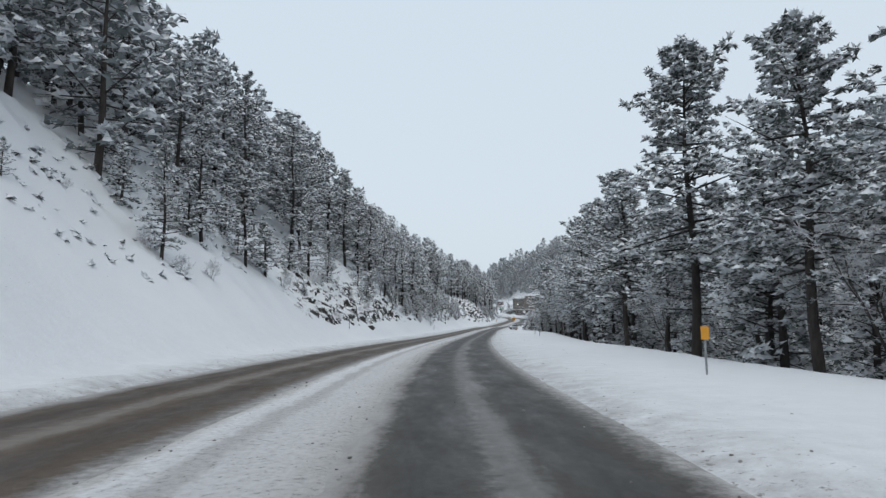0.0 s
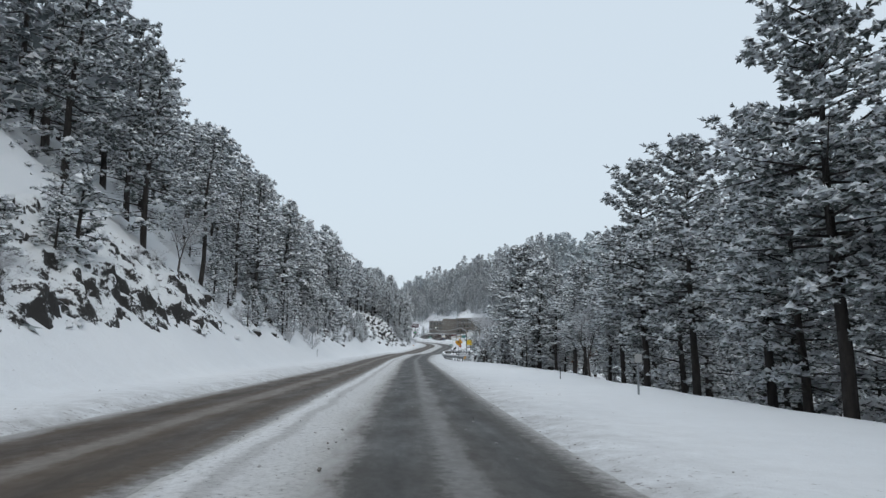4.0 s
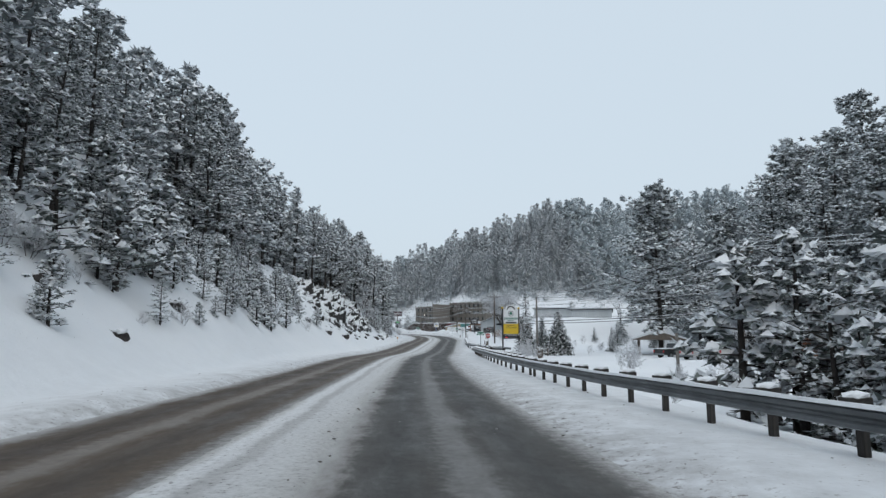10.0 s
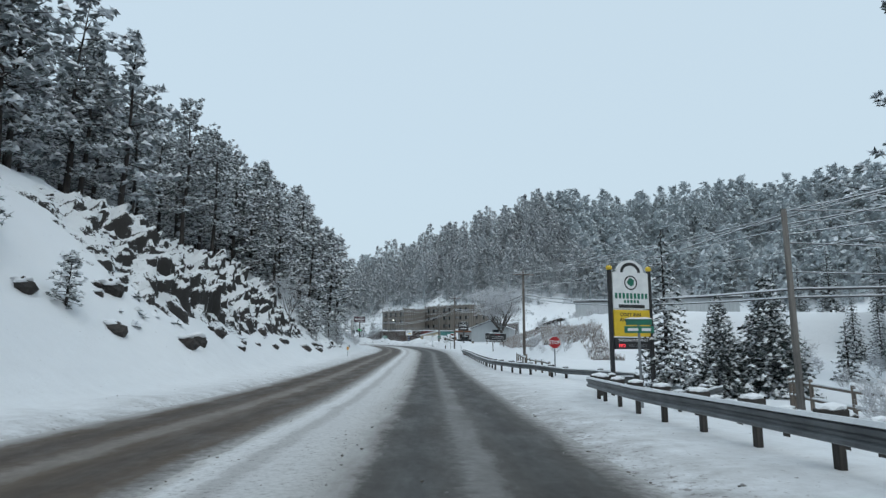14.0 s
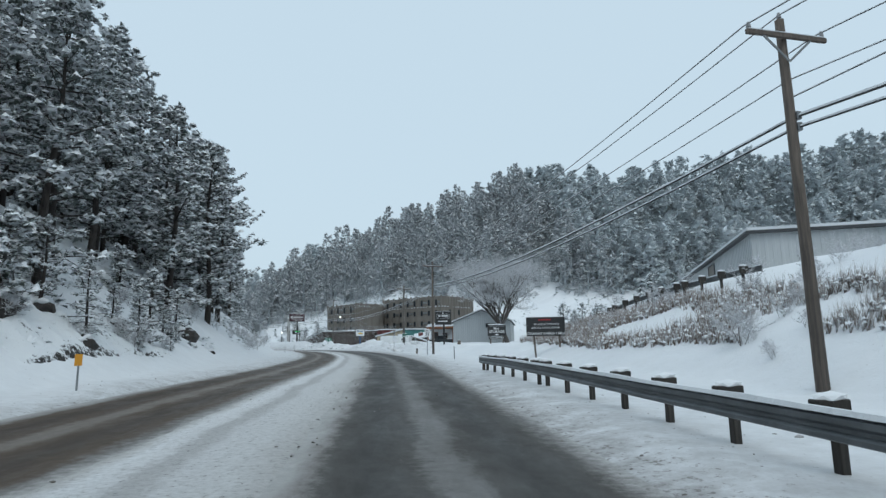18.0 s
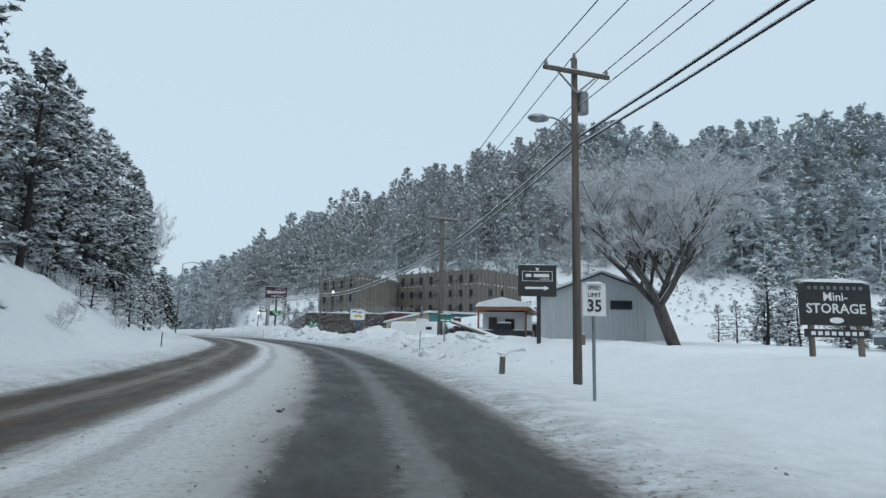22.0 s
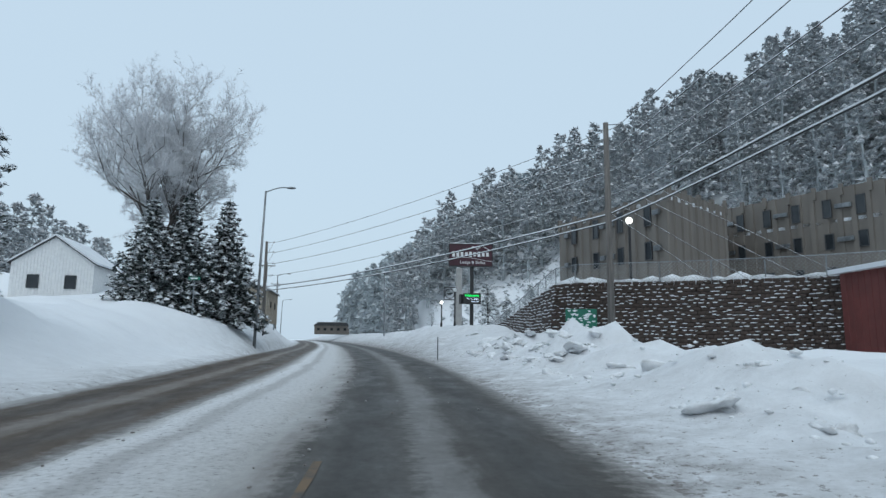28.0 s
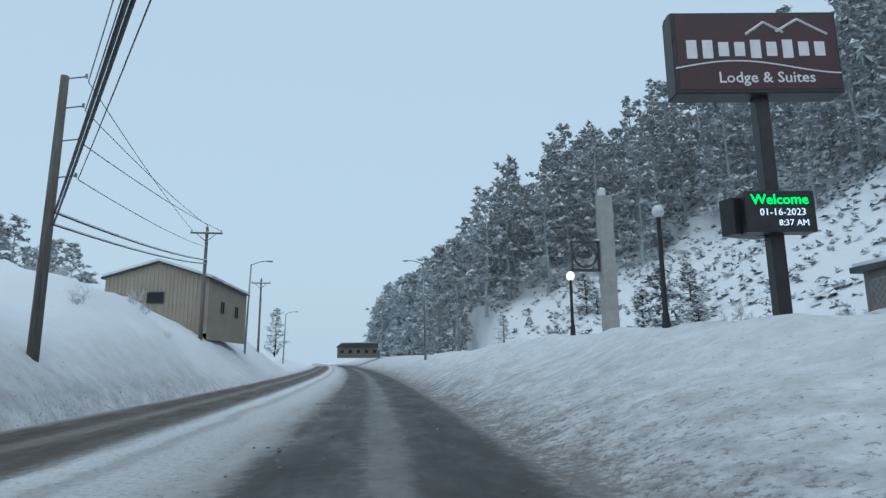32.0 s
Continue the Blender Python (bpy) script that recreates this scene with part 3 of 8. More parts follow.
def ground(s, d):
    """Height of the ground at s, d."""
    x0, y0, zr, tx, ty = axis(s)
    x, y = x0 + d * ty, y0 - d * tx
    n1 = noise.noise(Vector((x * 0.06, y * 0.06, 3.0)))
    n2 = noise.noise(Vector((x * 0.35, y * 0.35, 7.0)))
    n3 = noise.noise(Vector((x * 1.1, y * 1.1, 1.0)))
    if d < 0:
        e = -d
        foot = table(s, FOOT)
        far = -table(s, OPP_FAR)
        u = max(0.0, e - foot + 0.8 * n1)
        top = table(s, HILL_TOP) * (1 + 0.12 * n1)
        raw = table(s, HILL_K) * u * u / (u + 1.5)
        h = top * (1 - math.exp(-raw / top)) * 1.28 if raw > 0 else 0.0
        h = min(h, raw) + 0.10 * max(0.0, u - 40)
        rim = smooth01((e - far - 0.2) / 0.8)
        h += 0.10 * rim + 0.16 * rim * (1 - smooth01((e - far - 2.6) / 1.5)) * (0.5 + n2 + 0.5 * n3)
        h += smooth01(u / 6) * (0.5 * n2 + 0.18 * n3 + 0.8 * n1)
        if e < far + 0.2:
            h = -0.06
    else:
        edge = table(s, R_EDGE)
        lane_r = table(s, LANE_R)
        rim = smooth01((d - lane_r - 0.1) / 1.3)
        h = 0.13 * rim + 0.05 * n2 * rim + 0.04 * n3 * rim
        u = max(0.0, d - edge - 0.8 * n1)
        rise, slope = table(s, R_RISE), table(s, R_SLOPE)
        k = u * u / (u + 1.0) * slope
        h += math.copysign(min(k, abs(rise)), rise) if u > 0 else 0.0
        h += smooth01(u / 5) * (0.28 * n2 + 0.08 * n3)
        if d < lane_r - 0.1:
            h = -0.06
        if 330 < s < 418 and d > 4.4:
            pile = smooth01((s - 330) / 8) * smooth01((418 - s) / 9) * smooth01((d - 4.5 - 0.5 * n1) / 3.0) * smooth01((11.8 - d) / 2.8)
            h += pile * (0.55 + 1.0 * math.exp(-((s - 367) / 4.5) ** 2) + 0.2 * smooth01((s - 395) / 6) + 0.6 * n1 + (0.95 - 0.35 * smooth01((s - 395) / 6)) * n2 + 0.5 * n3)
            for hs, hd, hr, hh in HEAPS:
                h += hh * math.exp(-((s - hs) / hr) ** 2 - ((d - hd) / hr) ** 2) * (1 + 0.8 * n3 + 0.3 * n2)
        if 254 < s < 345 and d > 13:
            h = max(h, 5.2 * smooth01((d - 16.2 - 0.47 * max(0.0, s - 284)) / 4.0) * smooth01((345 - s) / 12) * smooth01((s - 254) / 6))
        if s < 440 and s > table(d, TERRACE) + 3.6 and d > table(s, TERRACE_SIDE) + 1.6:
            h = table(s, [(395, 4.5), (412, 4.5), (436, 2.7), (440, 2.4)])
        if d > 20:
            h = max(h, east_hill(s, d) + 1.5 * n1)
            h = max(h, ridge_height(x, y) - zr + 2.5 * n1 + 0.6 * n2)
    return zr + h


def ground_at(x, y):
    return ground(*along(x, y))


def build_ground():
    ss = np.concatenate([[-50.0 - 400, -90.0], np.arange(-50, 0, 1.6), np.arange(0, 460, 0.8), np.arange(460, 500, 1.6), np.arange(500, 652, 4.0), [720, 1000, 2500]])
    dd = np.concatenate([[-2600, -700, -260, -190], np.arange(-150, -60, 8.0), np.arange(-60, -24, 2.5), np.arange(-24, -12, 1.0), np.arange(-12, 12.1, 0.5), np.arange(13, 30, 1.0),
                         np.arange(30, 60, 2.5), np.arange(60, 330, 9.0), [380, 600, 1200, 2600]])
    verts, faces, dirt = [], [], []
    for s in ss:
        sc = min(max(s, -50), 651)
        x0, y0, z0, tx, ty = axis(sc)
        for d in dd:
            dc = max(-190, d) if d < 0 else min(d, 326)
            z = ground(sc, dc)
            if d != dc or s != sc:
                z = min(z, 20.0)
            if abs(d) > 1000 or s > 900:
                z = 0.0
            verts.append((x0 + d * ty + tx * (s - sc), y0 - d * tx + ty * (s - sc), z))
            off = d - table(sc, LANE_R) if d > 0 else table(sc, OPP_FAR) - d
            heavy = table(sc, [(0, 1.0), (140, 1.0), (160, 1.5), (320, 1.5), (335, 1.7), (405, 1.8), (425, 2.5), (700, 2.6)]) if d > 0 else 1.0
            dirt.append(0.62 * math.exp(-max(0.0, off) / 0.9) + (0.36 if d > 0 else 0.34) * heavy * math.exp(-max(0.0, off - 0.6) / (3.0 * heavy)))
    n = len(dd)
    for i in range(len(ss) - 1):
        for j in range(n - 1):
            a = i * n + j
            faces.append((a, a + 1, a + n))
            faces.append((a + 1, a + n + 1, a + n))
    me = mesh_tris("ground", verts, faces, SNOW)
    me.attributes.new("road_dirt", "FLOAT", "POINT").data.foreach_set("value", dirt)
    me.polygons.foreach_set("use_smooth", [True] * len(me.polygons))
    tagged(new("ground", me), "snow-covered valley ground with ploughed banks and hillsides", "ground", kind="structure")


build_ground()


def strip(name, left, right, material, lift, label, category, rows, edge_noise=0.0, step=1.0, s0=-48, s1=640, crown=0.0, seed=0.0):
    """A band along the road between two edges, with ragged sides."""
    verts, faces, uvs = [], [], []
    ss = np.arange(s0, s1, step)
    for s in ss:
        x0, y0, z0, tx, ty = axis(s)
        a, b = left(s), right(s)
        for k in range(rows + 1):
            u = k / rows
            d = a + (b - a) * u
            side = abs(2 * u - 1) ** 6
            d += edge_noise * side * (noise.noise(Vector((s * 0.9, seed + u * 2, 0))) + 0.6 * noise.noise(Vector((s * 2.3, seed + u * 2, 5))))
            z = z0 + lift + crown * (1 - abs(2 * u - 1) ** 4) + (0.35 * crown * noise.noise(Vector((s * 1.2, d * 2.2, seed))) if crown else 0.0)
            if crown and k in (0, rows):
                z = z0 - 0.03
            verts.append((x0 + d * ty, y0 - d * tx, z))
            uvs.append((u, s))
    n = rows + 1
    for i in range(len(ss) - 1):
        for j in range(rows):
            p = i * n + j
            faces.append((p, p + 1, p + n))
            faces.append((p + 1, p + n + 1, p + n))
    me = mesh_tris(name, verts, faces, material)
    lay = me.uv_layers.new(name="lane")
    idx = np.array(faces).ravel()
    lay.data.foreach_set("uv", np.array(uvs, dtype=np.float32)[idx].ravel())
    me.polygons.foreach_set("use_smooth", [True] * len(me.polygons))
    return tagged(new(name, me), label, category, kind="structure")


strip("road_1", lambda s: table(s, LANE_L) - 0.6, lambda s: table(s, LANE_R) + 0.6, LANE, 0.0, "wet grey asphalt lane with slushy wheel tracks", "road", 24)
strip("road_2", lambda s: table(s, OPP_FAR) - 0.6, lambda s: table(s, OPP_NEAR) + 0.45, LANE_B, 0.0, "brown slushy oncoming lane", "road", 24)
strip("road_median", lambda s: table(s, OPP_NEAR) - 0.05, lambda s: table(s, LANE_L) - 0.12, MEDIAN, 0.012, "thin trodden snow between the lanes", "snow", 14, 0.22, 0.5, crown=0.02, seed=2)
strip("lane_line", lambda s: table(s, LANE_L) + 0.62, lambda s: table(s, LANE_L) + 0.73, LINE_PAINT, 0.008, "worn yellow paint line showing through the slush", "road marking", 2, 0.03, 0.8, 338, 384, seed=4)


# ---- trees ----
class Soup:
    """Loose triangles, gathered and made into one mesh."""

    def __init__(self):
        self.v, self.t = [], []

    def tri(self, a, b, c):
        i = len(self.v)
        self.v += [a, b, c]
        self.t.append((i, i + 1, i + 2))

    def fan(self, top, ring):
        i = len(self.v)
        self.v.append(top)
        self.v += ring
        n = len(ring)
        for k in range(n):
            self.t.append((i, i + 1 + k, i + 1 + (k + 1) % n))

    def tube(self, a, b, ra, rb, n=3):
        a, b = np.array(a), np.array(b)
        d = b - a
        d = d / (np.linalg.norm(d) + 1e-9)
        u = np.cross(d, (0.3, 0.2, 1.0) if abs(d[2]) < 0.9 else (1.0, 0.2, 0.1))
        u /= np.linalg.norm(u)
        w = np.cross(d, u)
        i = len(self.v)
        for p, r in ((a, ra), (b, rb)):
            for k in range(n):
                q = 2 * math.pi * k / n
                self.v.append(tuple(p + r * (math.cos(q) * u + math.sin(q) * w)))
        for k in range(n):
            m = (k + 1) % n
            self.t += [(i + k, i + m, i + n + k), (i + m, i + n + m, i + n + k)]

    def arrays(self):
        return np.array(self.v, dtype=np.float32).reshape(-1, 3), np.array(self.t, dtype=np.int32).reshape(-1, 3)


def clump(rng, needles, snow, x, y, z, r, spikes, ring, snowy=1.0):
    """A tuft of needles, with snow on the sprays that point up and a small cap of it on top."""
    for _ in range(spikes):
        a, b = rng.uniform(0, 2 * math.pi), rng.uniform(-0.75, 0.95)
        c = math.cos(b)
        dx, dy, dz = math.cos(a) * c, math.sin(a) * c, math.sin(b)
        w = r * rng.uniform(0.17, 0.32)
        l = r * rng.uniform(0.6, 1.05)
        ox, oy = -math.sin(a) * w, math.cos(a) * w
        white = ring and b > -0.3 and rng.random() < 0.86 * snowy
        (snow if white else needles).tri((x - ox, y - oy, z - 0.12 * r), (x + ox, y + oy, z + 0.12 * r), (x + dx * l, y + dy * l, z + dz * l * 0.85))
    if ring and rng.random() < snowy:
        ph = rng.uniform(0, 6.28)
        pts = []
        for k in range(ring):
            q = ph + 2 * math.pi * k / ring
            rr = r * rng.uniform(0.32, 0.74)
            pts.append((x + math.cos(q) * rr, y + math.sin(q) * rr, z + r * rng.uniform(-0.25, 0.12)))
        snow.fan((x + rng.uniform(-0.2, 0.2) * r, y + rng.uniform(-0.2, 0.2) * r, z + r * rng.uniform(0.36, 0.52)), pts)


def pine(seed, h, spread=0.17, bare=0.3, branches=70, tufts=6, spikes=9, ring=6, r=0.42, round_top=0.5, snowy=0.95):
    """A ponderosa: bark, needles and snow of a tree h metres high."""
    rng = random.Random(seed)
    bark, needles, snow = Soup(), Soup(), Soup()
    lean_x, lean_y = rng.uniform(-0.03, 0.03), rng.uniform(-0.03, 0.03)
    r0 = 0.0125 * h + 0.04

    def axis_at(z):
        return lean_x * z + 0.15 * math.sin(z * 0.5 + seed), lean_y * z + 0.12 * math.cos(z * 0.4 + seed)
    seg = 6
    for k in range(seg):
        z1, z2 = h * k / seg * 0.98, h * (k + 1) / seg * 0.98
        a, b = axis_at(z1), axis_at(z2)
        bark.tube((*a, z1 - (0.4 if k == 0 else 0)), (*b, z2), r0 * (1 - z1 / h) + 0.02, r0 * (1 - z2 / h) + 0.02, 7 if branches > 30 else 4)
    z0 = bare * h
    for i in range(branches):
        f = (i + rng.random()) / branches
        z = z0 + (h - z0) * f
        prof = (min(1.0, 0.55 + f * 2.0)) * (1 - f) ** (0.48 if round_top > 0.4 else 0.66) + 0.07
        length = spread * h * prof * rng.choice((0.5, 0.7, 0.85, 1.0, 1.1, 1.3)) * rng.uniform(0.85, 1.15)
        az = i * 2.39996 + rng.uniform(-0.5, 0.5)
        droop = rng.uniform(-0.35, 0.35) + 0.4 * f
        cx, cy = axis_at(z)
        ex, ey, ez = cx + math.cos(az) * length, cy + math.sin(az) * length, z + droop * length
        if branches > 14:
            bark.tube((cx, cy, z), (ex, ey, ez), 0.016 * length + 0.012, 0.008, 3)
        for k in range(tufts):
            g = (k + 0.6 + rng.uniform(-0.3, 0.3)) / tufts
            g = 0.38 + 0.68 * g
            side = rng.uniform(-0.34, 0.34) * length * (1.25 - 0.7 * g)
            px = cx + math.cos(az) * length * g - math.sin(az) * side
            py = cy + math.sin(az) * length * g + math.cos(az) * side
            pz = z + droop * length * g * g + rng.uniform(-0.5, 0.6) * r
            clump(rng, needles, snow, px, py, pz, r * rng.uniform(0.7, 1.25), spikes, ring, snowy * min(1.0, 0.3 + 0.8 * g))
    clump(rng, needles, snow, *axis_at(h), h, r, spikes, ring)
    for k in range(int(branches * 0.22)):
        z = h * rng.uniform(0.1, max(0.12, bare * 1.05))
        az, length = rng.uniform(0, 6.28), rng.uniform(0.04, 0.11) * h
        cx, cy = axis_at(z)
        bark.tube((cx, cy, z), (cx + math.cos(az) * length, cy + math.sin(az) * length, z - rng.uniform(-0.1, 0.35) * length), 0.02, 0.006, 3)
    return bark.arrays(), needles.arrays(), snow.arrays()


def spruce(seed, h, spread=0.2, rows=16, per=9, r=0.34, spikes=8, ring=6):
    """A spruce: drooping tiers of boughs from the ground to a pointed top."""
    rng = random.Random(seed)
    bark, needles, snow = Soup(), Soup(), Soup()
    bark.tube((0, 0, -0.3), (0, 0, h * 0.97), 0.012 * h + 0.03, 0.02, 7)
    for i in range(rows):
        f = i / rows
        z = h * (0.07 + 0.9 * f)
        length = spread * h * (1 - f) ** 0.85 + 0.12
        n = max(4, int(per * (1 - 0.55 * f)))
        for k in range(n):
            az = 2 * math.pi * (k + rng.random() * 0.7) / n + i
            ln = length * rng.uniform(0.75, 1.15)
            bark.tube((0, 0, z), (math.cos(az) * ln, math.sin(az) * ln, z - 0.3 * ln), 0.02, 0.006, 3)
            m = max(2, int(ln / (r * 0.75)))
            for q in range(m):
                g = (q + 0.7) / m
                clump(rng, needles, snow, math.cos(az) * ln * g + rng.uniform(-0.1, 0.1), math.sin(az) * ln * g + rng.uniform(-0.1, 0.1), z - 0.34 * ln * g * g, r * rng.uniform(0.7, 1.15) * (0.65 + 0.35 * (1 - f)), spikes, ring, 0.45)
    return bark.arrays(), needles.arrays(), snow.arrays()


def grow(soup, rng, p, d, length, radius, depth, twig, snow=None, fuzz=7):
    """Limbs that fork to twigs."""
    p, d = np.array(p, dtype=float), np.array(d, dtype=float)
    q = p
    n = 3 if depth > 2 else 2
    for k in range(n):
        d = d + np.array([rng.uniform(-1, 1), rng.uniform(-1, 1), rng.uniform(-0.4, 0.9)]) * 0.16
        d /= np.linalg.norm(d)
        nq = q + d * length / n
        ra, rb = radius * (1 - 0.3 * k / n), radius * (1 - 0.3 * (k + 1) / n)
        (soup if depth > 1 else twig).tube(q, nq, ra, rb, 5 if depth > 3 else 3)
        if snow is not None and depth > 1 and abs(d[2]) < 0.85:
            up = np.array([0, 0, ra * 0.8])
            snow.tube(q + up, nq + up, ra * 0.75, rb * 0.75, 3)
        q = nq
        if depth <= 1:
            for _ in range(fuzz):
                f = d * 0.7 + np.array([rng.uniform(-1, 1), rng.uniform(-1, 1), rng.uniform(-0.6, 0.8)])
                f *= rng.uniform(0.35, 0.8) * min(1.0, length) / np.linalg.norm(f)
                w = np.cross(f, (rng.uniform(-1, 1), rng.uniform(-1, 1), rng.uniform(-1, 1)))
                w *= 0.013 / (np.linalg.norm(w) + 1e-6)
                b = q - d * length / n * rng.random()
                twig.tri(tuple(b - w), tuple(b + w), tuple(b + f))
                twig.tri(tuple(b + f * 0.5 - w), tuple(b + f * 0.5 + w), tuple(b + f * 0.5 + np.cross(f, w) * 25 + f * 0.2))
        if depth > 0:
            for _ in range(rng.choice((1, 1, 2)) if depth > 1 else 2):
                a = np.array([rng.uniform(-1, 1), rng.uniform(-1, 1), rng.uniform(-0.35, 0.7)])
                a = d * 0.75 + a / np.linalg.norm(a) * 0.8
                a /= np.linalg.norm(a)
                grow(soup, rng, q, a, length * rng.uniform(0.55, 0.8), rb * rng.uniform(0.5, 0.7), depth - 1, twig, snow, fuzz)


def bare_tree(seed, h, depth=5, trunk=0.3, stems=1, up=0.75, fuzz=5):
    rng = random.Random(seed)
    soup, twig, snow = Soup(), Soup(), Soup()
    for k in range(stems):
        a = rng.uniform(0, 6.28)
        lean = 0.12 + 0.3 * (stems > 1)
        d = np.array([math.cos(a) * lean, math.sin(a) * lean, 1.0])
        d /= np.linalg.norm(d)
        l0 = h * 0.2
        soup.tube((0, 0, -0.4), d * l0, trunk * 1.25, trunk, 8)
        for j in range(3):
            b = a + j * 2.1 + rng.uniform(-0.4, 0.4)
            e = np.array([math.cos(b) * 0.55, math.sin(b) * 0.55, up + rng.uniform(-0.1, 0.3)])
            grow(soup, rng, d * l0, e / np.linalg.norm(e), h * 0.34, trunk * 0.62, depth, twig, snow, fuzz)
    return soup.arrays(), twig.arrays(), snow.arrays()


def bush(seed, h, stems=16):
    rng = random.Random(seed)
    twig, snow, wood = Soup(), Soup(), Soup()
    for k in range(stems):
        a = rng.uniform(0, 6.28)
        e = np.array([math.cos(a) * rng.uniform(0.1, 0.8), math.sin(a) * rng.uniform(0.1, 0.8), 1.0])
        e /= np.linalg.norm(e)
        grow(wood, rng, (rng.uniform(-0.2, 0.2), rng.uniform(-0.2, 0.2), -0.1), e, h * rng.uniform(0.4, 0.65), 0.012, 2, twig, None, 4)
    return wood.arrays(), twig.arrays(), snow.arrays()


def tree_thing(name, arrays, names, mats, label, category, group):
    """One tree with its parts, to be copied."""
    top = thing(name, Matrix.Identity(4), label, category, group)
    for (v, t), n, m in zip(arrays, names, mats):
        if len(t):
            ob = new(n, mesh_tris(n, v, t, m, n == "snow"))
            ob.parent = top
            if n != "trunk":
                ob["kind"] = "stuff"
    return top


def merged(name, places, kinds, pick, material, label, category):
    """Many far trees as one piece of woodland: places are x, y, z, turn, size, kind."""
    vs, ts, off = [], [], 0
    for x, y, z, a, k, kind in places:
        v, t = kinds[kind][pick]
        if not len(t):
            continue
        c, s = math.cos(a) * k, math.sin(a) * k
        w = np.empty_like(v)
        w[:, 0] = v[:, 0] * c - v[:, 1] * s + x
        w[:, 1] = v[:, 0] * s + v[:, 1] * c + y
        w[:, 2] = v[:, 2] * k + z
        vs.append(w)
        ts.append(t + off)
        off += len(v)
    return tagged(new(name, mesh_tris(name, np.concatenate(vs), np.concatenate(ts), material, pick == 2)), label, category, kind="stuff")


PINE_PARTS = ("trunk", "crown", "snow")
PINE_MATS = (BARK, NEEDLES, TREE_SNOW)
SPRUCE_MATS = (BARK, NEEDLES_SPRUCE, TREE_SNOW)
pines = []
for i, (h, sp, ba, br) in enumerate(((16, 0.22, 0.12, 74), (18, 0.20, 0.26, 76), (14, 0.25, 0.08, 66), (17, 0.23, 0.10, 78), (12, 0.26, 0.06, 58), (19, 0.19, 0.18, 78))):
    pines.append((h, tree_thing("pine_tree", pine(11 + i, h, sp, ba, br - 6, 10, 9, 5, 0.44, (0.3, 0.5)[i % 2]), PINE_PARTS, PINE_MATS, "tall ponderosa pine with dark needles under heavy snow", "pine tree", "roadside pines")))
young = []
for i, (h, sp, br) in enumerate(((5.0, 0.27, 34), (3.4, 0.32, 26), (7.0, 0.26, 44))):
    young.append((h, tree_thing("young_pine", pine(41 + i, h, sp + 0.03, 0.05, br + 8, 4, 8, 4, 0.32, 0.2), PINE_PARTS, PINE_MATS, "young pine dusted with snow on the bank", "pine tree", "young pines on the bank")))
for h, t in pines + young:
    t.location = (0, 0, -200)
used = {}


def plant(kinds, index, s, d, height=None, turn=None, xy=None):
    """Stands a tree of that kind at s, d (or x, y), scaled to the height."""
    h0, src = kinds[index]
    x, y = xy or at(s, d)
    z = ground_at(x, y) if xy else ground(s, d)
    k = (height or h0) / h0
    m = pose(x, y, z - 0.1, 0, 0, turn if turn is not None else (x * 37 + y * 53) % 360) @ Matrix.Scale(k, 4)
    if src not in used:
        used[src] = True
        src.matrix_basis = m
        return src
    c = copy_thing(src, m)
    c.matrix_basis = m
    return c


mid_kinds = [pine(71 + i, 16, 0.23 + 0.02 * (i % 3), 0.16 - 0.04 * (i % 3), 44, 4, 7, 4, 0.82, (0.3, 0.5)[i % 2], snowy=0.9) for i in range(5)]
slope_kinds = [pine(131 + i, 16, 0.22 + 0.02 * (i % 3), 0.04, 46, 4, 7, 3, 0.80, (0.3, 0.5)[i % 2], snowy=0.68) for i in range(5)]
far_kinds = [pine(91 + i, 15, 0.27 + 0.02 * (i % 3), 0.0, 38, 3, 8, 3, 1.45, (0.3, 0.5)[i % 2], snowy=0.32) for i in range(5)]


# usual height of the pines up the left hillside
HILL_TREES = [(-25, 15), (48, 16), (58, 16), (96, 16), (110, 13.6), (178, 13.4), (184, 14), (202, 14), (210, 15.5), (220, 15.5), (228, 14), (258, 14), (270, 14.5), (286, 15.5), (292, 18), (330, 17), (338, 14.5), (370, 14.5), (376, 9.5), (400, 9)]


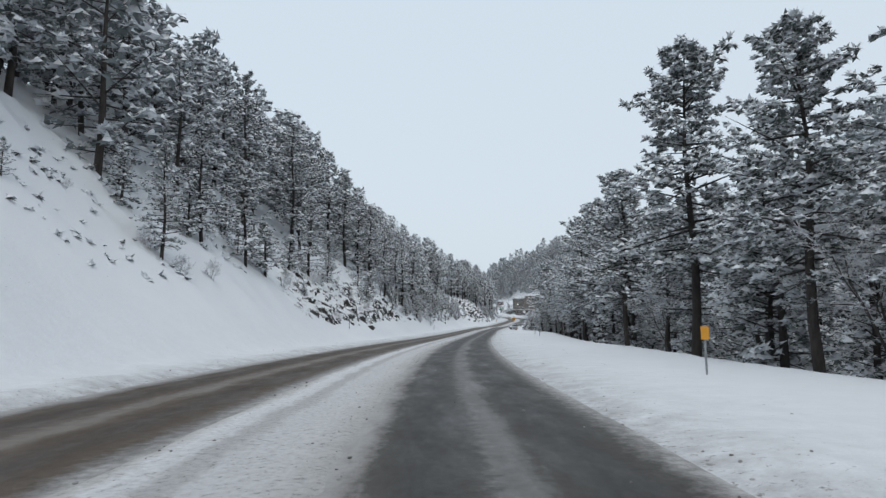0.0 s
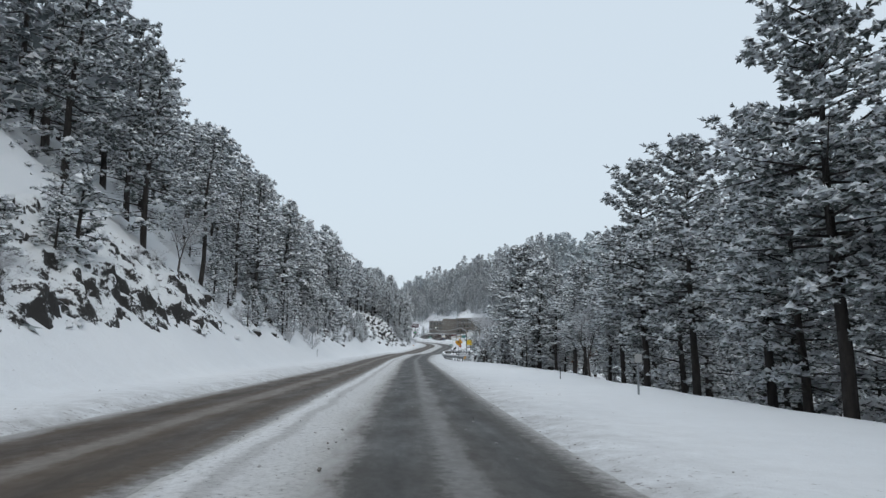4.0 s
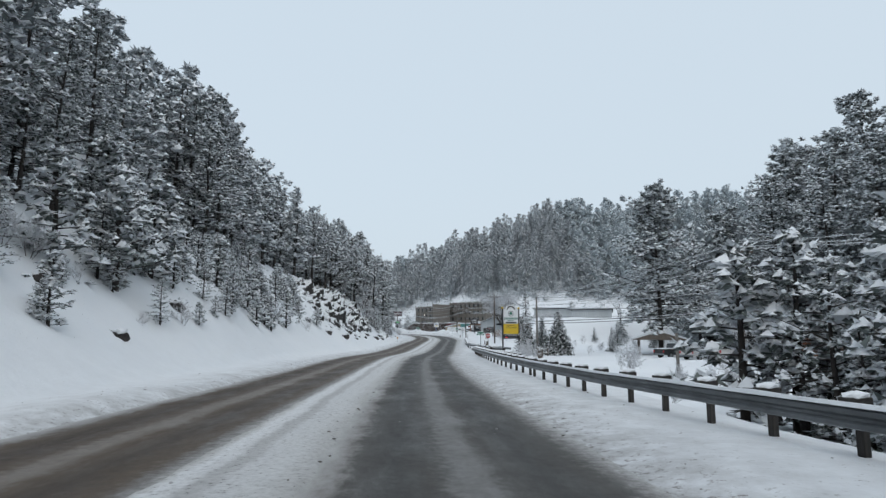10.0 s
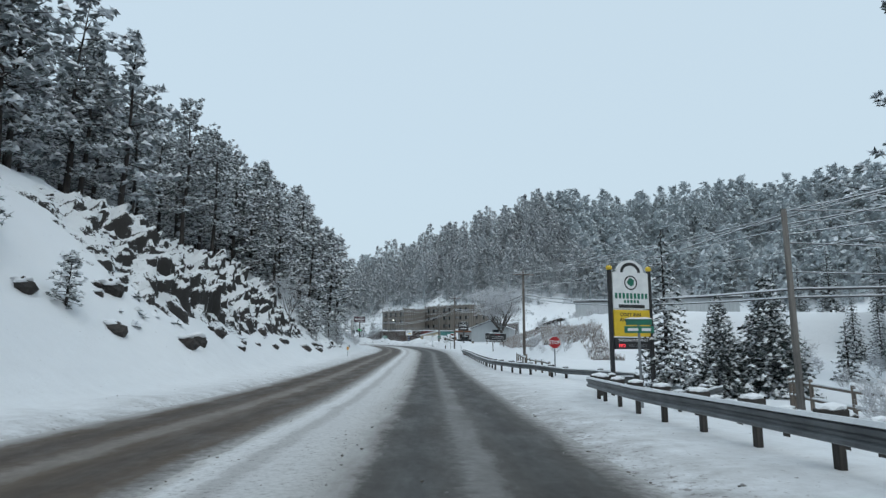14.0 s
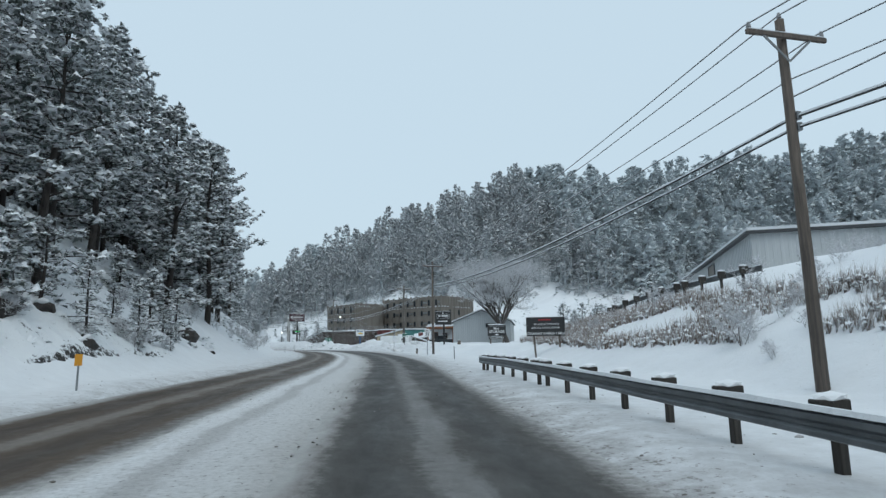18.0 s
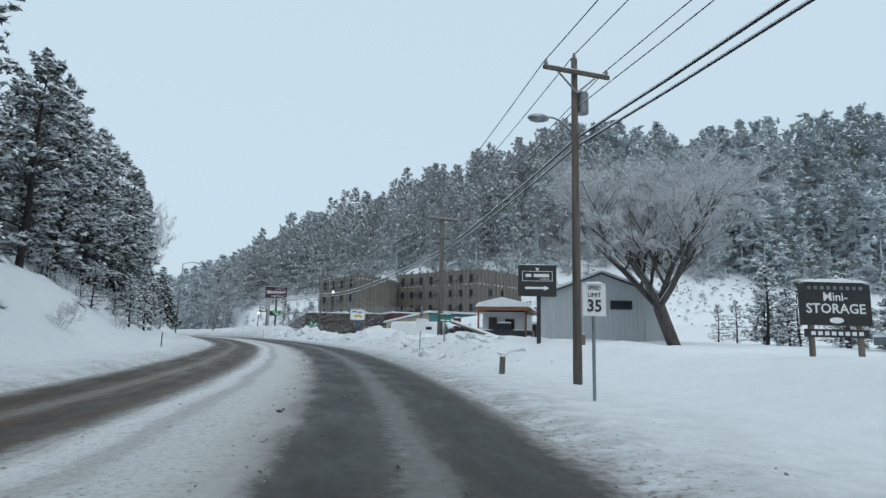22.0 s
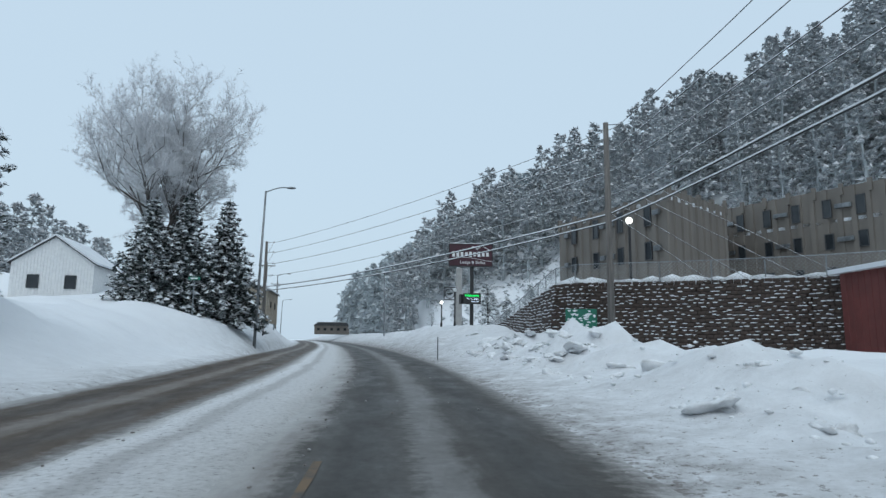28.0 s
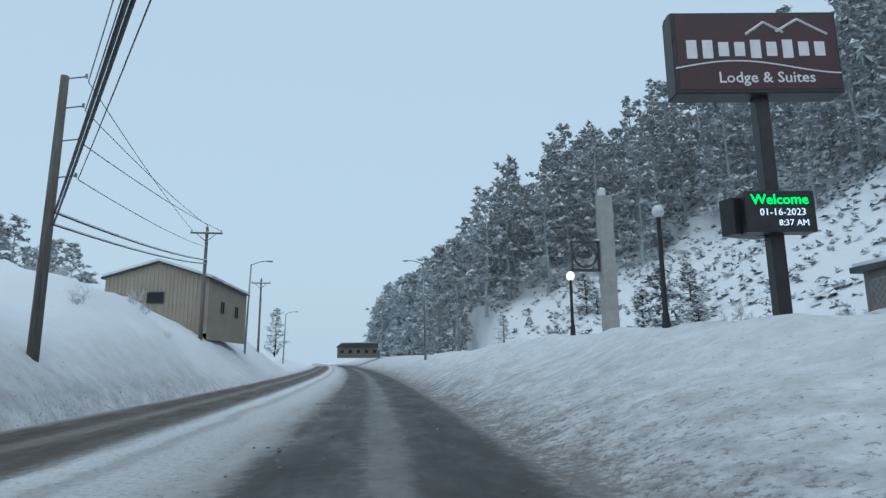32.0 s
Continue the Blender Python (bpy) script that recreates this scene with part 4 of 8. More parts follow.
def forest():
    rng = random.Random(5)
    near, mid, far = [], [], []

    def clear(x, y, lst, r):
        return all((x - a) ** 2 + (y - b) ** 2 > r * r for a, b, *_ in lst)
    # the left hillside
    pts = []
    for _ in range(7000):
        s, e = rng.uniform(-25, 385), rng.uniform(15.5, 66)
        line = table(s, [(-25, 25), (40, 23), (62, 21.5), (80, 21), (104, 17.5), (114, 14.5), (136, 13.8), (150, 16), (165, 18.5), (200, 21), (228, 25), (258, 25), (272, 22), (278, 16.2), (325, 16), (338, 18), (372, 18.5), (396, 18)])
        back = table(s, [(-25, 66), (280, 60), (340, 48), (375, 30), (396, 26)])
        if e < line + rng.uniform(-1, 2.5) or e > back:
            continue
        p = (s, -e)
        if all((s - a) ** 2 + (e + b) ** 2 > 15 for a, b in pts):
            pts.append(p)
    # the wood beside the first stretch
    for _ in range(2600):
        s, d = rng.uniform(-15, 143), rng.uniform(12, 40)
        edge = table(s, [(-15, 13), (60, 14.5), (110, 15), (128, 13), (143, 11)])
        if d < edge + rng.uniform(-0.6, 2.0):
            continue
        if all((s - a) ** 2 + (d - b) ** 2 > 13 for a, b in pts):
            pts.append((s, d))
    # near ones singly, by their distance from the road
    pts.sort(key=lambda p: abs(p[1]) - (9 if 255 < p[0] < 390 and p[1] < 0 else 0) - (4 if p[1] > 0 else 0))
    single, rest = pts[:205], pts[205:]
    for s, d in single:
        i = rng.randrange(6) if s < 330 or d > 0 else (0, 2, 3, 4)[rng.randrange(4)]
        h = table(s, HILL_TREES) * rng.uniform(0.84, 1.12) if d < 0 else rng.uniform(9.5, 12.5)
        plant(pines, i, s, d, h)
    for s, d in rest:
        x, y = at(s, d)
        mid.append((x, y, ground(s, d) - 0.3, rng.uniform(0, 6.28), rng.uniform(0.78, 1.15) * (table(s, HILL_TREES) / 15.5 if d < 0 else 0.74), rng.randrange(5)))
    # slope beyond the creek, and the long ridge
    for _ in range(9000):
        x, y = rng.uniform(25, 330), rng.uniform(-20, 330)
        s, d = along(x, y)
        if d < 36 or s > 330 or east_hill(s, d) < -1.5 or d > 125:
            continue
        if clear(x, y, far, 4.6):
            far.append((x, y, ground(s, d) - 0.3, rng.uniform(0, 6.28), rng.uniform(0.85, 1.25), rng.randrange(5)))
    n_east = len(far)
    mist = []
    for _ in range(20000):
        x, y = rng.uniform(-90, 330), rng.uniform(330, 680)
        s, d = along(x, y)
        if d < 14:
            continue
        rz = ridge_height(x, y)
        low = table(x, [(-90, 3.5), (-30, 8), (-8, 14), (10, 18), (30, 20), (80, 19), (140, 15), (330, 12)])
        if rz < low + rng.uniform(-3, 3):
            continue
        q = math.hypot(x, y - 300)
        if ridge_height(x - 15 * x / q, y - 15 * (y - 300) / q) > rz + 4:
            continue
        if clear(x, y, mist, 3.5 if x < 95 and y < 545 else 4.2):
            mist.append((x, y, ground(s, d) - 0.3, rng.uniform(0, 6.28), rng.choice((0.55, 0.8, 0.95, 1.1, 1.25, 1.4)), rng.randrange(5)))
    for _ in range(500):
        s, d = rng.uniform(405, 600), rng.uniform(-170, -62)
        x, y = at(s, d)
        if clear(x, y, mist, 6.0) and len(mist) < 5000:
            mist.append((x, y, ground(s, d) - 0.3, rng.uniform(0, 6.28), rng.uniform(1.1, 1.6), rng.randrange(5)))
    merged("hillside_pines", mid, mid_kinds, 0, BARK, "dark pine trunks up the hillside", "woodland")
    # Rows farther up take the needle colour with haze painted in.
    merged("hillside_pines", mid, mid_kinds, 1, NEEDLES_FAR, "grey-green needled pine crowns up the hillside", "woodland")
    merged("hillside_pines", mid, mid_kinds, 2, TREE_SNOW, "snow lying on the hillside pines", "woodland")
    far = [p for p in far if not (p[0] < 51 and 195 < p[1] < 236)]
    # Creek slope: mist is put into the needle, trunk and snow colours.
    merged("creek_slope_pines", far, far_kinds, 0, NEEDLES_HAZED, "pine trunks on the slope beyond the creek", "woodland")
    merged("creek_slope_pines", far, far_kinds, 1, NEEDLES_HAZED, "frosted pine crowns beyond the creek, lightened with painted haze", "woodland")
    merged("creek_slope_pines", far, far_kinds, 2, HAZED_RIME, "snow on the pines beyond the creek", "woodland")
    slope = [p for p in mist if p[0] < 95 and p[1] < 545]
    mist = [p for p in mist if not (p[0] < 95 and p[1] < 545)]
    # Painted haze on this slope; trunks share the paled needle colour.
    merged("slope_pines", slope, slope_kinds, 0, NEEDLES_HAZED, "pine trunks on the slope above the hotel", "woodland")
    merged("slope_pines", slope, slope_kinds, 1, NEEDLES_HAZED, "frosted pine crowns above the hotel, lightened with painted haze", "woodland")
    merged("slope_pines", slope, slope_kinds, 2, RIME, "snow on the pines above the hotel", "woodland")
    # Mist is painted on the ridge: paled trunks, crowns and snow.
    merged("ridge_pines", mist, far_kinds, 0, NEEDLES_MIST, "rimed pine trunks on the far ridge, paled by painted haze", "woodland")
    merged("ridge_pines", mist, far_kinds, 1, NEEDLES_MIST, "rimed pine crowns on the far ridge, paled by painted haze", "woodland")
    merged("ridge_pines", mist, far_kinds, 2, HAZED_RIME, "snow on the far ridge's pines", "woodland")
    


forest()


# ---- guardrails ----
def rail_run(name, stations, label, post_gap=1.905):
    """A steel beam guardrail: beam, blocks and posts along places s, d."""
    pts = []
    for (s1, d1), (s2, d2) in zip(stations, stations[1:]):
        n = max(1, int(round(abs(s2 - s1) + abs(d2 - d1)) / 1.0))
        for k in range(n):
            pts.append((s1 + (s2 - s1) * k / n, d1 + (d2 - d1) * k / n))
    pts.append(stations[-1])
    P = [Vector((*at(s, d), ground(s, d))) for s, d in pts]
    zs = [p.z for p in P]
    for i in range(len(P)):
        lo, hi = max(0, i - 6), min(len(P), i + 7)
        P[i] = Vector((P[i].x, P[i].y, sum(zs[lo:hi]) / (hi - lo)))
    top = thing(name, Matrix.Translation(P[0]), label, "guardrail")
    prof = [(0.0, 0.40), (0.05, 0.42), (0.05, 0.47), (0.0, 0.51), (0.0, 0.55), (0.05, 0.59), (0.05, 0.65), (0.0, 0.69), (-0.012, 0.69), (-0.012, 0.40)]
    bm = bmesh.new()
    snow = bmesh.new()
    rings, srings = [], []
    for i, p in enumerate(P):
        a, b = P[max(0, i - 1)], P[min(len(P) - 1, i + 1)]
        t = (b - a)
        t.z = 0
        t.normalize()
        left = Vector((-t.y, t.x, 0))
        rings.append([bm.verts.new(p - P[0] + left * (x + 0.06) + Vector((0, 0, z))) for x, z in prof])
        w = 0.045 + 0.03 * noise.noise(p * 1.3)
        srings.append([snow.verts.new(p - P[0] + left * x + Vector((0, 0, z))) for x, z in ((0.12, 0.685), (0.09, 0.70 + w), (0.03, 0.70 + w), (0.02, 0.685))])
    for r1, r2 in zip(rings, rings[1:]):
        for k in range(len(prof)):
            m = (k + 1) % len(prof)
            bm.faces.new((r1[k], r1[m], r2[m], r2[k]))
    for r1, r2 in zip(srings, srings[1:]):
        for k in range(3):
            snow.faces.new((r1[k], r1[k + 1], r2[k + 1], r2[k]))
    for ring in (rings[0], rings[-1]):
        bm.faces.new(ring)
    bmesh.ops.recalc_face_normals(bm, faces=bm.faces)
    part("beam", bm, RAIL_STEEL, top, "galvanised W-shaped beam")
    part("snow", snow, TREE_SNOW, top, "thin snow along the beam")
    post = bmesh.new()
    box(post, 0.11, 0.14, 1.25, 0, 0, 0.2, bevel=0.012)
    block = bmesh.new()
    box(block, 0.40, 0.17, 0.36, 0.19, 0, 0.60, bevel=0.014)
    cap = bmesh.new()
    blob(cap, 0.19, 0, 0.80, 0.24, 0.12, 0.065, 3.0, 0.15, 1)
    p_ob = b_ob = c_ob = None
    run = 0.0
    for i in range(1, len(P)):
        run += (P[i] - P[i - 1]).length
        if run < post_gap:
            continue
        run -= post_gap
        t = P[i] - P[i - 1]
        a = math.degrees(math.atan2(t.y, t.x)) - 90
        m = Matrix.Translation(P[i] - P[0]) @ pose(0, 0, 0, 0, 0, a)
        if p_ob is None:
            p_ob, b_ob, c_ob = part("post", post, POST_WOOD, top), part("block", block, POST_WOOD, top), part("snow_cap", cap, TREE_SNOW, top)
            trio = (p_ob, b_ob, c_ob)
        else:
            trio = []
            for src in (p_ob, b_ob, c_ob):
                o = new(src.name.split(".")[0], src.data)
                o.parent = top
                trio.append(o)
        trio[0].matrix_basis = m @ Matrix.Translation((0.30, 0, 0))
        trio[1].matrix_basis = m @ Matrix.Translation((0.05, 0, 0))
        trio[2].matrix_basis = m @ Matrix.Translation((0.08, 0, 0))
    return top, P


rail_1, rail_1_line = rail_run("guardrail", [(140.5, 7.3), (150, 6.0), (162, 5.3), (215, 5.2), (221, 5.6), (226, 7.2), (228, 9.5)], "steel guardrail with snow-capped timber blocks beside the road")
rail_2, rail_2_line = rail_run("guardrail", [(232, 11.0), (235, 7.8), (239, 5.9), (246, 4.8), (262, 4.6), (275, 4.5), (282.4, 4.55)], "steel guardrail ending before the snowfield")
rail_3, rail_3_line = rail_run("guardrail", [(323, 18.6), (312, 18.4), (302, 18.2), (290, 18.0), (280, 18.0)], "guardrail along the upper drive")


# ---- poles and cables ----
def utility_pole(x, y, z0, z1, arm_turn, arm=True, lamp=False, label="weathered wooden utility pole with cross-arm", r=0.17, double=False, grey=False):
    top = thing("utility_pole", Matrix.Translation((x, y, z0)), label, "utility pole", "utility poles")
    wood = GREY_POLE if grey else POLE_WOOD
    h = z1 - z0
    bm = bmesh.new()
    rod(bm, (0, 0, -0.8), (0, 0, h), r, r * 0.68, 12)
    part("shaft", bm, wood, top, smooth=True)
    m = pose(0, 0, 0, 0, 0, arm_turn)
    if arm:
        for side in ((-1, 1) if double else (-1,)):
            bm = bmesh.new()
            box(bm, 2.5, 0.10, 0.13, 0, side * (r * 0.7 + 0.06), h - 0.55, bevel=0.01)
            bm.transform(m)
            a = part("cross_arm", bm, wood, top)
            bm = bmesh.new()
            box(bm, 2.4, 0.09, 0.035, 0, side * (r * 0.7 + 0.06), h - 0.47, bevel=0.012)
            bm.transform(m)
            part("snow", bm, TREE_SNOW, a, "thin snow on the arm")
        for sx in (-1, 1):
            bm = bmesh.new()
            box(bm, 0.06, 0.03, 1.0, 0.38 * sx, -r - 0.02, h - 0.93, (0, 48 * sx, 0))
            bm.transform(m)
            part("brace", bm, STEEL, top)
        for px, pz in ((-1.15, h - 0.4), (1.15, h - 0.4), (0.0, h + 0.1)) + (((-0.62, h - 0.4), (0.62, h - 0.4)) if double else ()):
            bm = bmesh.new()
            y0 = -0.16 if px else 0
            rod(bm, (px, y0, pz - 0.12), (px, y0, pz - 0.02), 0.022, n=6)
            rod(bm, (px, y0, pz - 0.03), (px, y0, pz + 0.05), 0.065, 0.055, 8)
            rod(bm, (px, y0, pz + 0.05), (px, y0, pz + 0.12), 0.045, 0.035, 8)
            bm.transform(m)
            part("insulator", bm, INSULATOR, top)
    if double:
        bm = bmesh.new()
        box(bm, 1.5, 0.09, 0.11, -0.25, -r - 0.03, h - 2.0, bevel=0.01)
        bm.transform(m)
        part("lower_arm", bm, wood, top)
        for px in (-0.95, -0.6, 0.35):
            bm = bmesh.new()
            rod(bm, (px, -r - 0.05, h - 1.95), (px, -r - 0.05, h - 1.55), 0.05, 0.035, 8)
            bm.transform(m)
            part("cutout", bm, INSULATOR, top, "grey porcelain fuse holder")
        bm = bmesh.new()
        last = None
        for k in range(9):
            q = k / 8
            p = Vector((0.35 + 0.5 * math.sin(q * 3.1), -r - 0.1, h - 1.9 - 1.5 * q))
            if last:
                rod(bm, last, p, 0.014, n=4)
            last = p
        bm.transform(m)
        part("drop_wire", bm, CABLE, top, "black looped lead")
    for dz, px in ((2.75, 0.1), (3.05, 0.1)) if arm else ():
        bm = bmesh.new()
        box(bm, 0.14, 0.2, 0.22, px, -0.1, h - dz, bevel=0.02)
        bm.transform(m)
        part("cable_clamp", bm, STEEL, top)
    if lamp:
        bm = bmesh.new()
        rod(bm, (0.3, 0.0, h - 1.9), (0.3, 0.0, h - 1.2), 0.2, 0.2, 12)
        bm.transform(m)
        t = part("transformer", bm, STEEL, top)
        bm = bmesh.new()
        rod(bm, (0.3, 0.0, h - 1.2), (0.3, 0.0, h - 1.12), 0.2, 0.08, 12)
        bm.transform(m)
        part("lid", bm, STEEL, t)
        bm = bmesh.new()
        last = Vector((0, 0, h - 2.75))
        for k in range(1, 7):
            q = k / 6
            p = Vector((-1.25 * q, -0.5 * q, h - 2.75 + 0.45 * math.sin(q * 2.2)))
            rod(bm, last, p, 0.03, n=6)
            last = p
        part("lamp_arm", bm, STEEL, top)
        bm = bmesh.new()
        blob(bm, last.x - 0.22, last.y - 0.08, last.z - 0.06, 0.36, 0.2, 0.14, 1, 0.05, 2)
        part("lamp_head", bm, STEEL, top)
    return top


def cable(points, r, sag, label="overhead cable"):
    """A hanging cable through the given supports, as one thing."""
    bm = bmesh.new()
    line = []
    for a, b in zip(points, points[1:]):
        a, b = Vector(a), Vector(b)
        low = min(1.7, sag * ((b - a).length / 46) ** 2)
        line += [a.lerp(b, k / 10) - Vector((0, 0, low * 4 * (k / 10) * (1 - k / 10))) for k in range(10)]
    line.append(Vector(points[-1]))
    rings = []
    for i, p in enumerate(line):
        q = (line[min(i + 1, len(line) - 1)] - line[max(i - 1, 0)]).to_track_quat("Z", "Y")
        rings.append([bm.verts.new(p + q @ Vector((r * math.cos(k * math.pi / 2), r * math.sin(k * math.pi / 2), 0))) for k in range(4)])
    for r1, r2 in zip(rings, rings[1:]):
        for k in range(4):
            bm.faces.new((r1[k], r1[(k + 1) % 4], r2[(k + 1) % 4], r2[k]))
    ob = part("power_cable", bm, CABLE)
    bm = bmesh.new()
    last = None
    for p in line:
        ring = [bm.verts.new(p + Vector((r * x, 0, r * z))) for x, z in ((-1.05, 0.25), (0.0, 2.2), (1.05, 0.25))]
        if last:
            for k in range(2):
                bm.faces.new((last[k], last[k + 1], ring[k + 1], ring[k]))
        last = ring
    part("snow", bm, TREE_SNOW, ob, "thin snow lying along the cable")
    return tagged(ob, label, "cable", "overhead cables")


POLES = [(21.2, 188.6, -3.6, 6.5), (14.9, 264.8, -1.9, 7.85), (15.8, 321.5, -0.6, 9.8), (15.7, 346.0, 0.6, 9.7), (6.0, 404.5, 1.0, 12.5), (-25.1, 432.9, 1.6, 11.5), (-37.7, 460.3, 2.5, 13.0), (-49.0, 490.0, 2.0, 13.0)]
for i, (x, y, z0, z1) in enumerate(POLES):
    utility_pole(x, y, z0 - 0.2, z1, (8, 2, 8, 16, 30, 30, 22, 20)[i], i in (0, 1, 2, 3, 6, 7), i == 2, r=(0.23, 0.17, 0.15, 0.21, 0.19, 0.19, 0.17, 0.16)[i], double=i == 3, grey=i > 2)
utility_pole(12.9, 220.0, -3.2, 4.4, 0, False, label="short cut-off wooden pole behind the rail", r=0.14, grey=True)
utility_pole(13.8, 183.9, -3.2, -0.25, 0, False, label="short weathered post pole in the snowy yard", r=0.13, grey=True)
utility_pole(48, 130, -6, 5.5, 8)


def wire_at(i, side, drop):
    x, y, z0, z1 = POLES[i]
    if i in (4, 5):
        drop, side = {0.3: 0.1 if side < 0 else 2.3, -0.15: 1.15, 1.7: 3.55, 2.75: 4.7, 3.05: 5.1}[drop], 0.7 if drop < 2 else 0.15
    a = radians((8, 2, 8, 16, 30, 30, 22, 20)[i])
    return (x + math.cos(a) * side, y + math.sin(a) * side, z1 - drop)


first = (48, 130, 5.5)
for side, drop, r in ((-1.15, 0.3, 0.016), (0.0, -0.15, 0.016), (1.15, 0.3, 0.016), (0.1, 1.7, 0.014), (0.12, 2.75, 0.035), (0.1, 3.05, 0.03)):
    run = [wire_at(i, side, drop) for i in range(7)]
    if drop < 2:
        run = [(first[0] + side, first[1], first[2] - drop)] + run
    else:
        run = [(47.0, 217.5, 6.2 - drop), (12.9, 220.0, 4.1 - drop)] + run[1:]
    cable(run, r, 0.55, "black overhead cable strung between the poles")

for za, zb in ((4.35, 5.6), (3.1, 3.3), (2.0, 2.4)):
    cable([(12.9, 220.0, za), (47.0, 217.5, zb)], 0.016, 0.4, "snow-coated service cable to the inn")
cable([(13.8, 183.9, -0.35), wire_at(0, 0.1, 1.2)], 0.012, 0.0, "snow-coated guy wire to the short pole")
for drop in (1.6, 2.6, 3.4):
    cable([(12.9, 220.0, 4.3 - 0.5 * (drop - 1.6)), wire_at(0, 0.1, drop)], 0.016, 0.5, "snow-coated service cable between the poles")
cable([(12.9, 220.0, 4.2), wire_at(1, 0.1, 2.2)], 0.016, 0.5, "snow-coated service cable to the inn")
for k, (dz, tx, ty, tz) in enumerate(((2.2, 19.0, 408.0, 4.6), (3.0, 17.0, 408.0, 4.5), (3.9, 14.5, 408.5, 4.4), (4.6, 12.5, 409.0, 4.4))):
    cable([(6.0, 404.5, 12.5 - dz), (tx, ty, tz)], 0.012, 0.0, "thin guy wire from the pole to the wall")
for i in (4, 5):
    x, y, z0, z1 = POLES[i]
    bracket = thing("line_bracket", pose(x, y, z1), "insulator brackets up the side of the pole", "bracket", "line brackets")
    for dz in (0.1, 1.15, 2.3, 3.55):
        bm = bmesh.new()
        rod(bm, (0, 0, -dz), (0.75, 0.1, -dz + 0.05), 0.025, n=5)
        b = part("arm", bm, STEEL, bracket)
        bm = bmesh.new()
        rod(bm, (0.75, 0.1, -dz), (0.75, 0.1, -dz + 0.14), 0.05, 0.04, 6)
        part("insulator", bm, INSULATOR, b)


# ---- signs by the road ----
def board(bm, w, h, z, y=0.0, t=0.05, bevel=0.01):
    return box(bm, w, t, h, 0, y, z, bevel=bevel)


def bars(parent, material, lines, y, name="writing"):
    """Plain bars in place of writing: rows of x, z, width, height."""
    for x, z, w, h in lines:
        bm = bmesh.new()
        box(bm, w, 0.006, h, x, y, z)
        part(name, bm, material, parent)


def snow_lip(parent, w, z, y=0.0, d=0.16, t=0.09, seed=1):
    bm = bmesh.new()
    n = max(5, int(w / 0.22))
    rings = []
    for i in range(n + 1):
        x = -w / 2 + w * i / n
        k = (0.35 if i in (0, n) else 1.0) * (0.8 + 0.5 * noise.noise(Vector((x * 2.1, seed, 0))))
        rings.append([bm.verts.new((x, y + a, z + b * k)) for a, b in ((-d / 2, -0.01), (-d * 0.42, t * 0.7), (0, t), (d * 0.42, t * 0.7), (d / 2, -0.01))])
    for a, b in zip(rings, rings[1:]):
        for k in range(4):
            bm.faces.new((a[k], a[k + 1], b[k + 1], b[k]))
    bm.faces.new(rings[0])
    bm.faces.new(rings[-1][::-1])
    return part("snow", bm, TREE_SNOW, parent, smooth=True)


def delineator(s, d, h=1.0, colour=None, label="thin green steel marker post in the snow"):
    x, y = at(s, d)
    top = thing("marker_post", pose(x, y, ground(s, d)), label, "marker post", "marker posts")
    bm = bmesh.new()
    box(bm, 0.05, 0.04, h + 0.4, 0, 0, h / 2 - 0.2)
    part("post", bm, BLACK if colour is None else STEEL, top)
    if colour is not None:
        bm = bmesh.new()
        board(bm, 0.22, 0.36, h - 0.02, -0.03, 0.012, 0.004)
        part("plate", bm, colour, top, "amber reflective plate")
    return top


delineator(16.8, 7.4, 1.15, ORANGE, "steel post with a small amber plate in the roadside snow")
delineator(64.8, -12.4, 0.9)
delineator(96, 9.2, 0.7)
delineator(131.7, -10.8, 0.9)
delineator(272.5, -9.6, 0.95, ORANGE, "steel post with a small amber plate in the roadside snow")
delineator(302.8, 5.8, 1.0)
delineator(345, -9.6, 0.9)
delineator(412.2, 3.7, 1.35)
delineator(437, -9.6, 0.7)


def post_sign(name, x, y, z, turn, h, plates, label, category, post=0.035, post_mat=STEEL):
    """A sign on one post: plates are (shape, width, height, middle, material, part label)."""
    top = thing(name, pose(x, y, z, 0, 0, turn), label, category)
    bm = bmesh.new()
    box(bm, post * 2, post * 1.4, h + 0.6, 0, 0.03, h / 2 - 0.3, bevel=0.005)
    part("post", bm, post_mat, top)
    out = []
    for shape, w, ph, mid, material, plabel in plates:
        bm = bmesh.new()
        if shape == "diamond":
            prism(bm, [(0, -ph / 2), (w / 2, 0), (0, ph / 2), (-w / 2, 0)], 0.012)
        elif shape == "octagon":
            prism(bm, [(w / 2 * math.cos(radians(22.5 + 45 * k)) / math.cos(radians(22.5)), ph / 2 * math.sin(radians(22.5 + 45 * k)) / math.cos(radians(22.5))) for k in range(8)], 0.012)
        else:
            box(bm, w, 0.012, ph, bevel=0.004)
        bm.transform(Matrix.Translation((0, -0.02, mid)))
        out.append(part("plate", bm, material, top, plabel))
    return top, out


# reddish back of a small sign beside the wood
sx, sy = at(83.2, 9.2)
post_sign("road_sign", sx, sy, ground(83.2, 9.2), 2, 1.55, [("rect", 0.3, 0.34, 1.4, CONCRETE, "pale rusty plate")], "small pale plate on a steel post by the wood", "road sign")
# diamond sign seen from behind
sx, sy = at(134.6, -11.9)
post_sign("road_sign", sx, sy, ground(134.6, -11.9), 0, 2.9, [("diamond", 1.05, 1.05, 2.35, STEEL, "bare metal back of a diamond plate")], "diamond road sign seen from its bare metal back", "road sign")
sx, sy = at(329, -13.2)
post_sign("road_sign", sx, sy, ground(329, -13.2), 8, 2.6, [("rect", 0.62, 0.8, 2.2, STEEL, "bare metal back")], "square road sign seen from its metal back", "road sign")
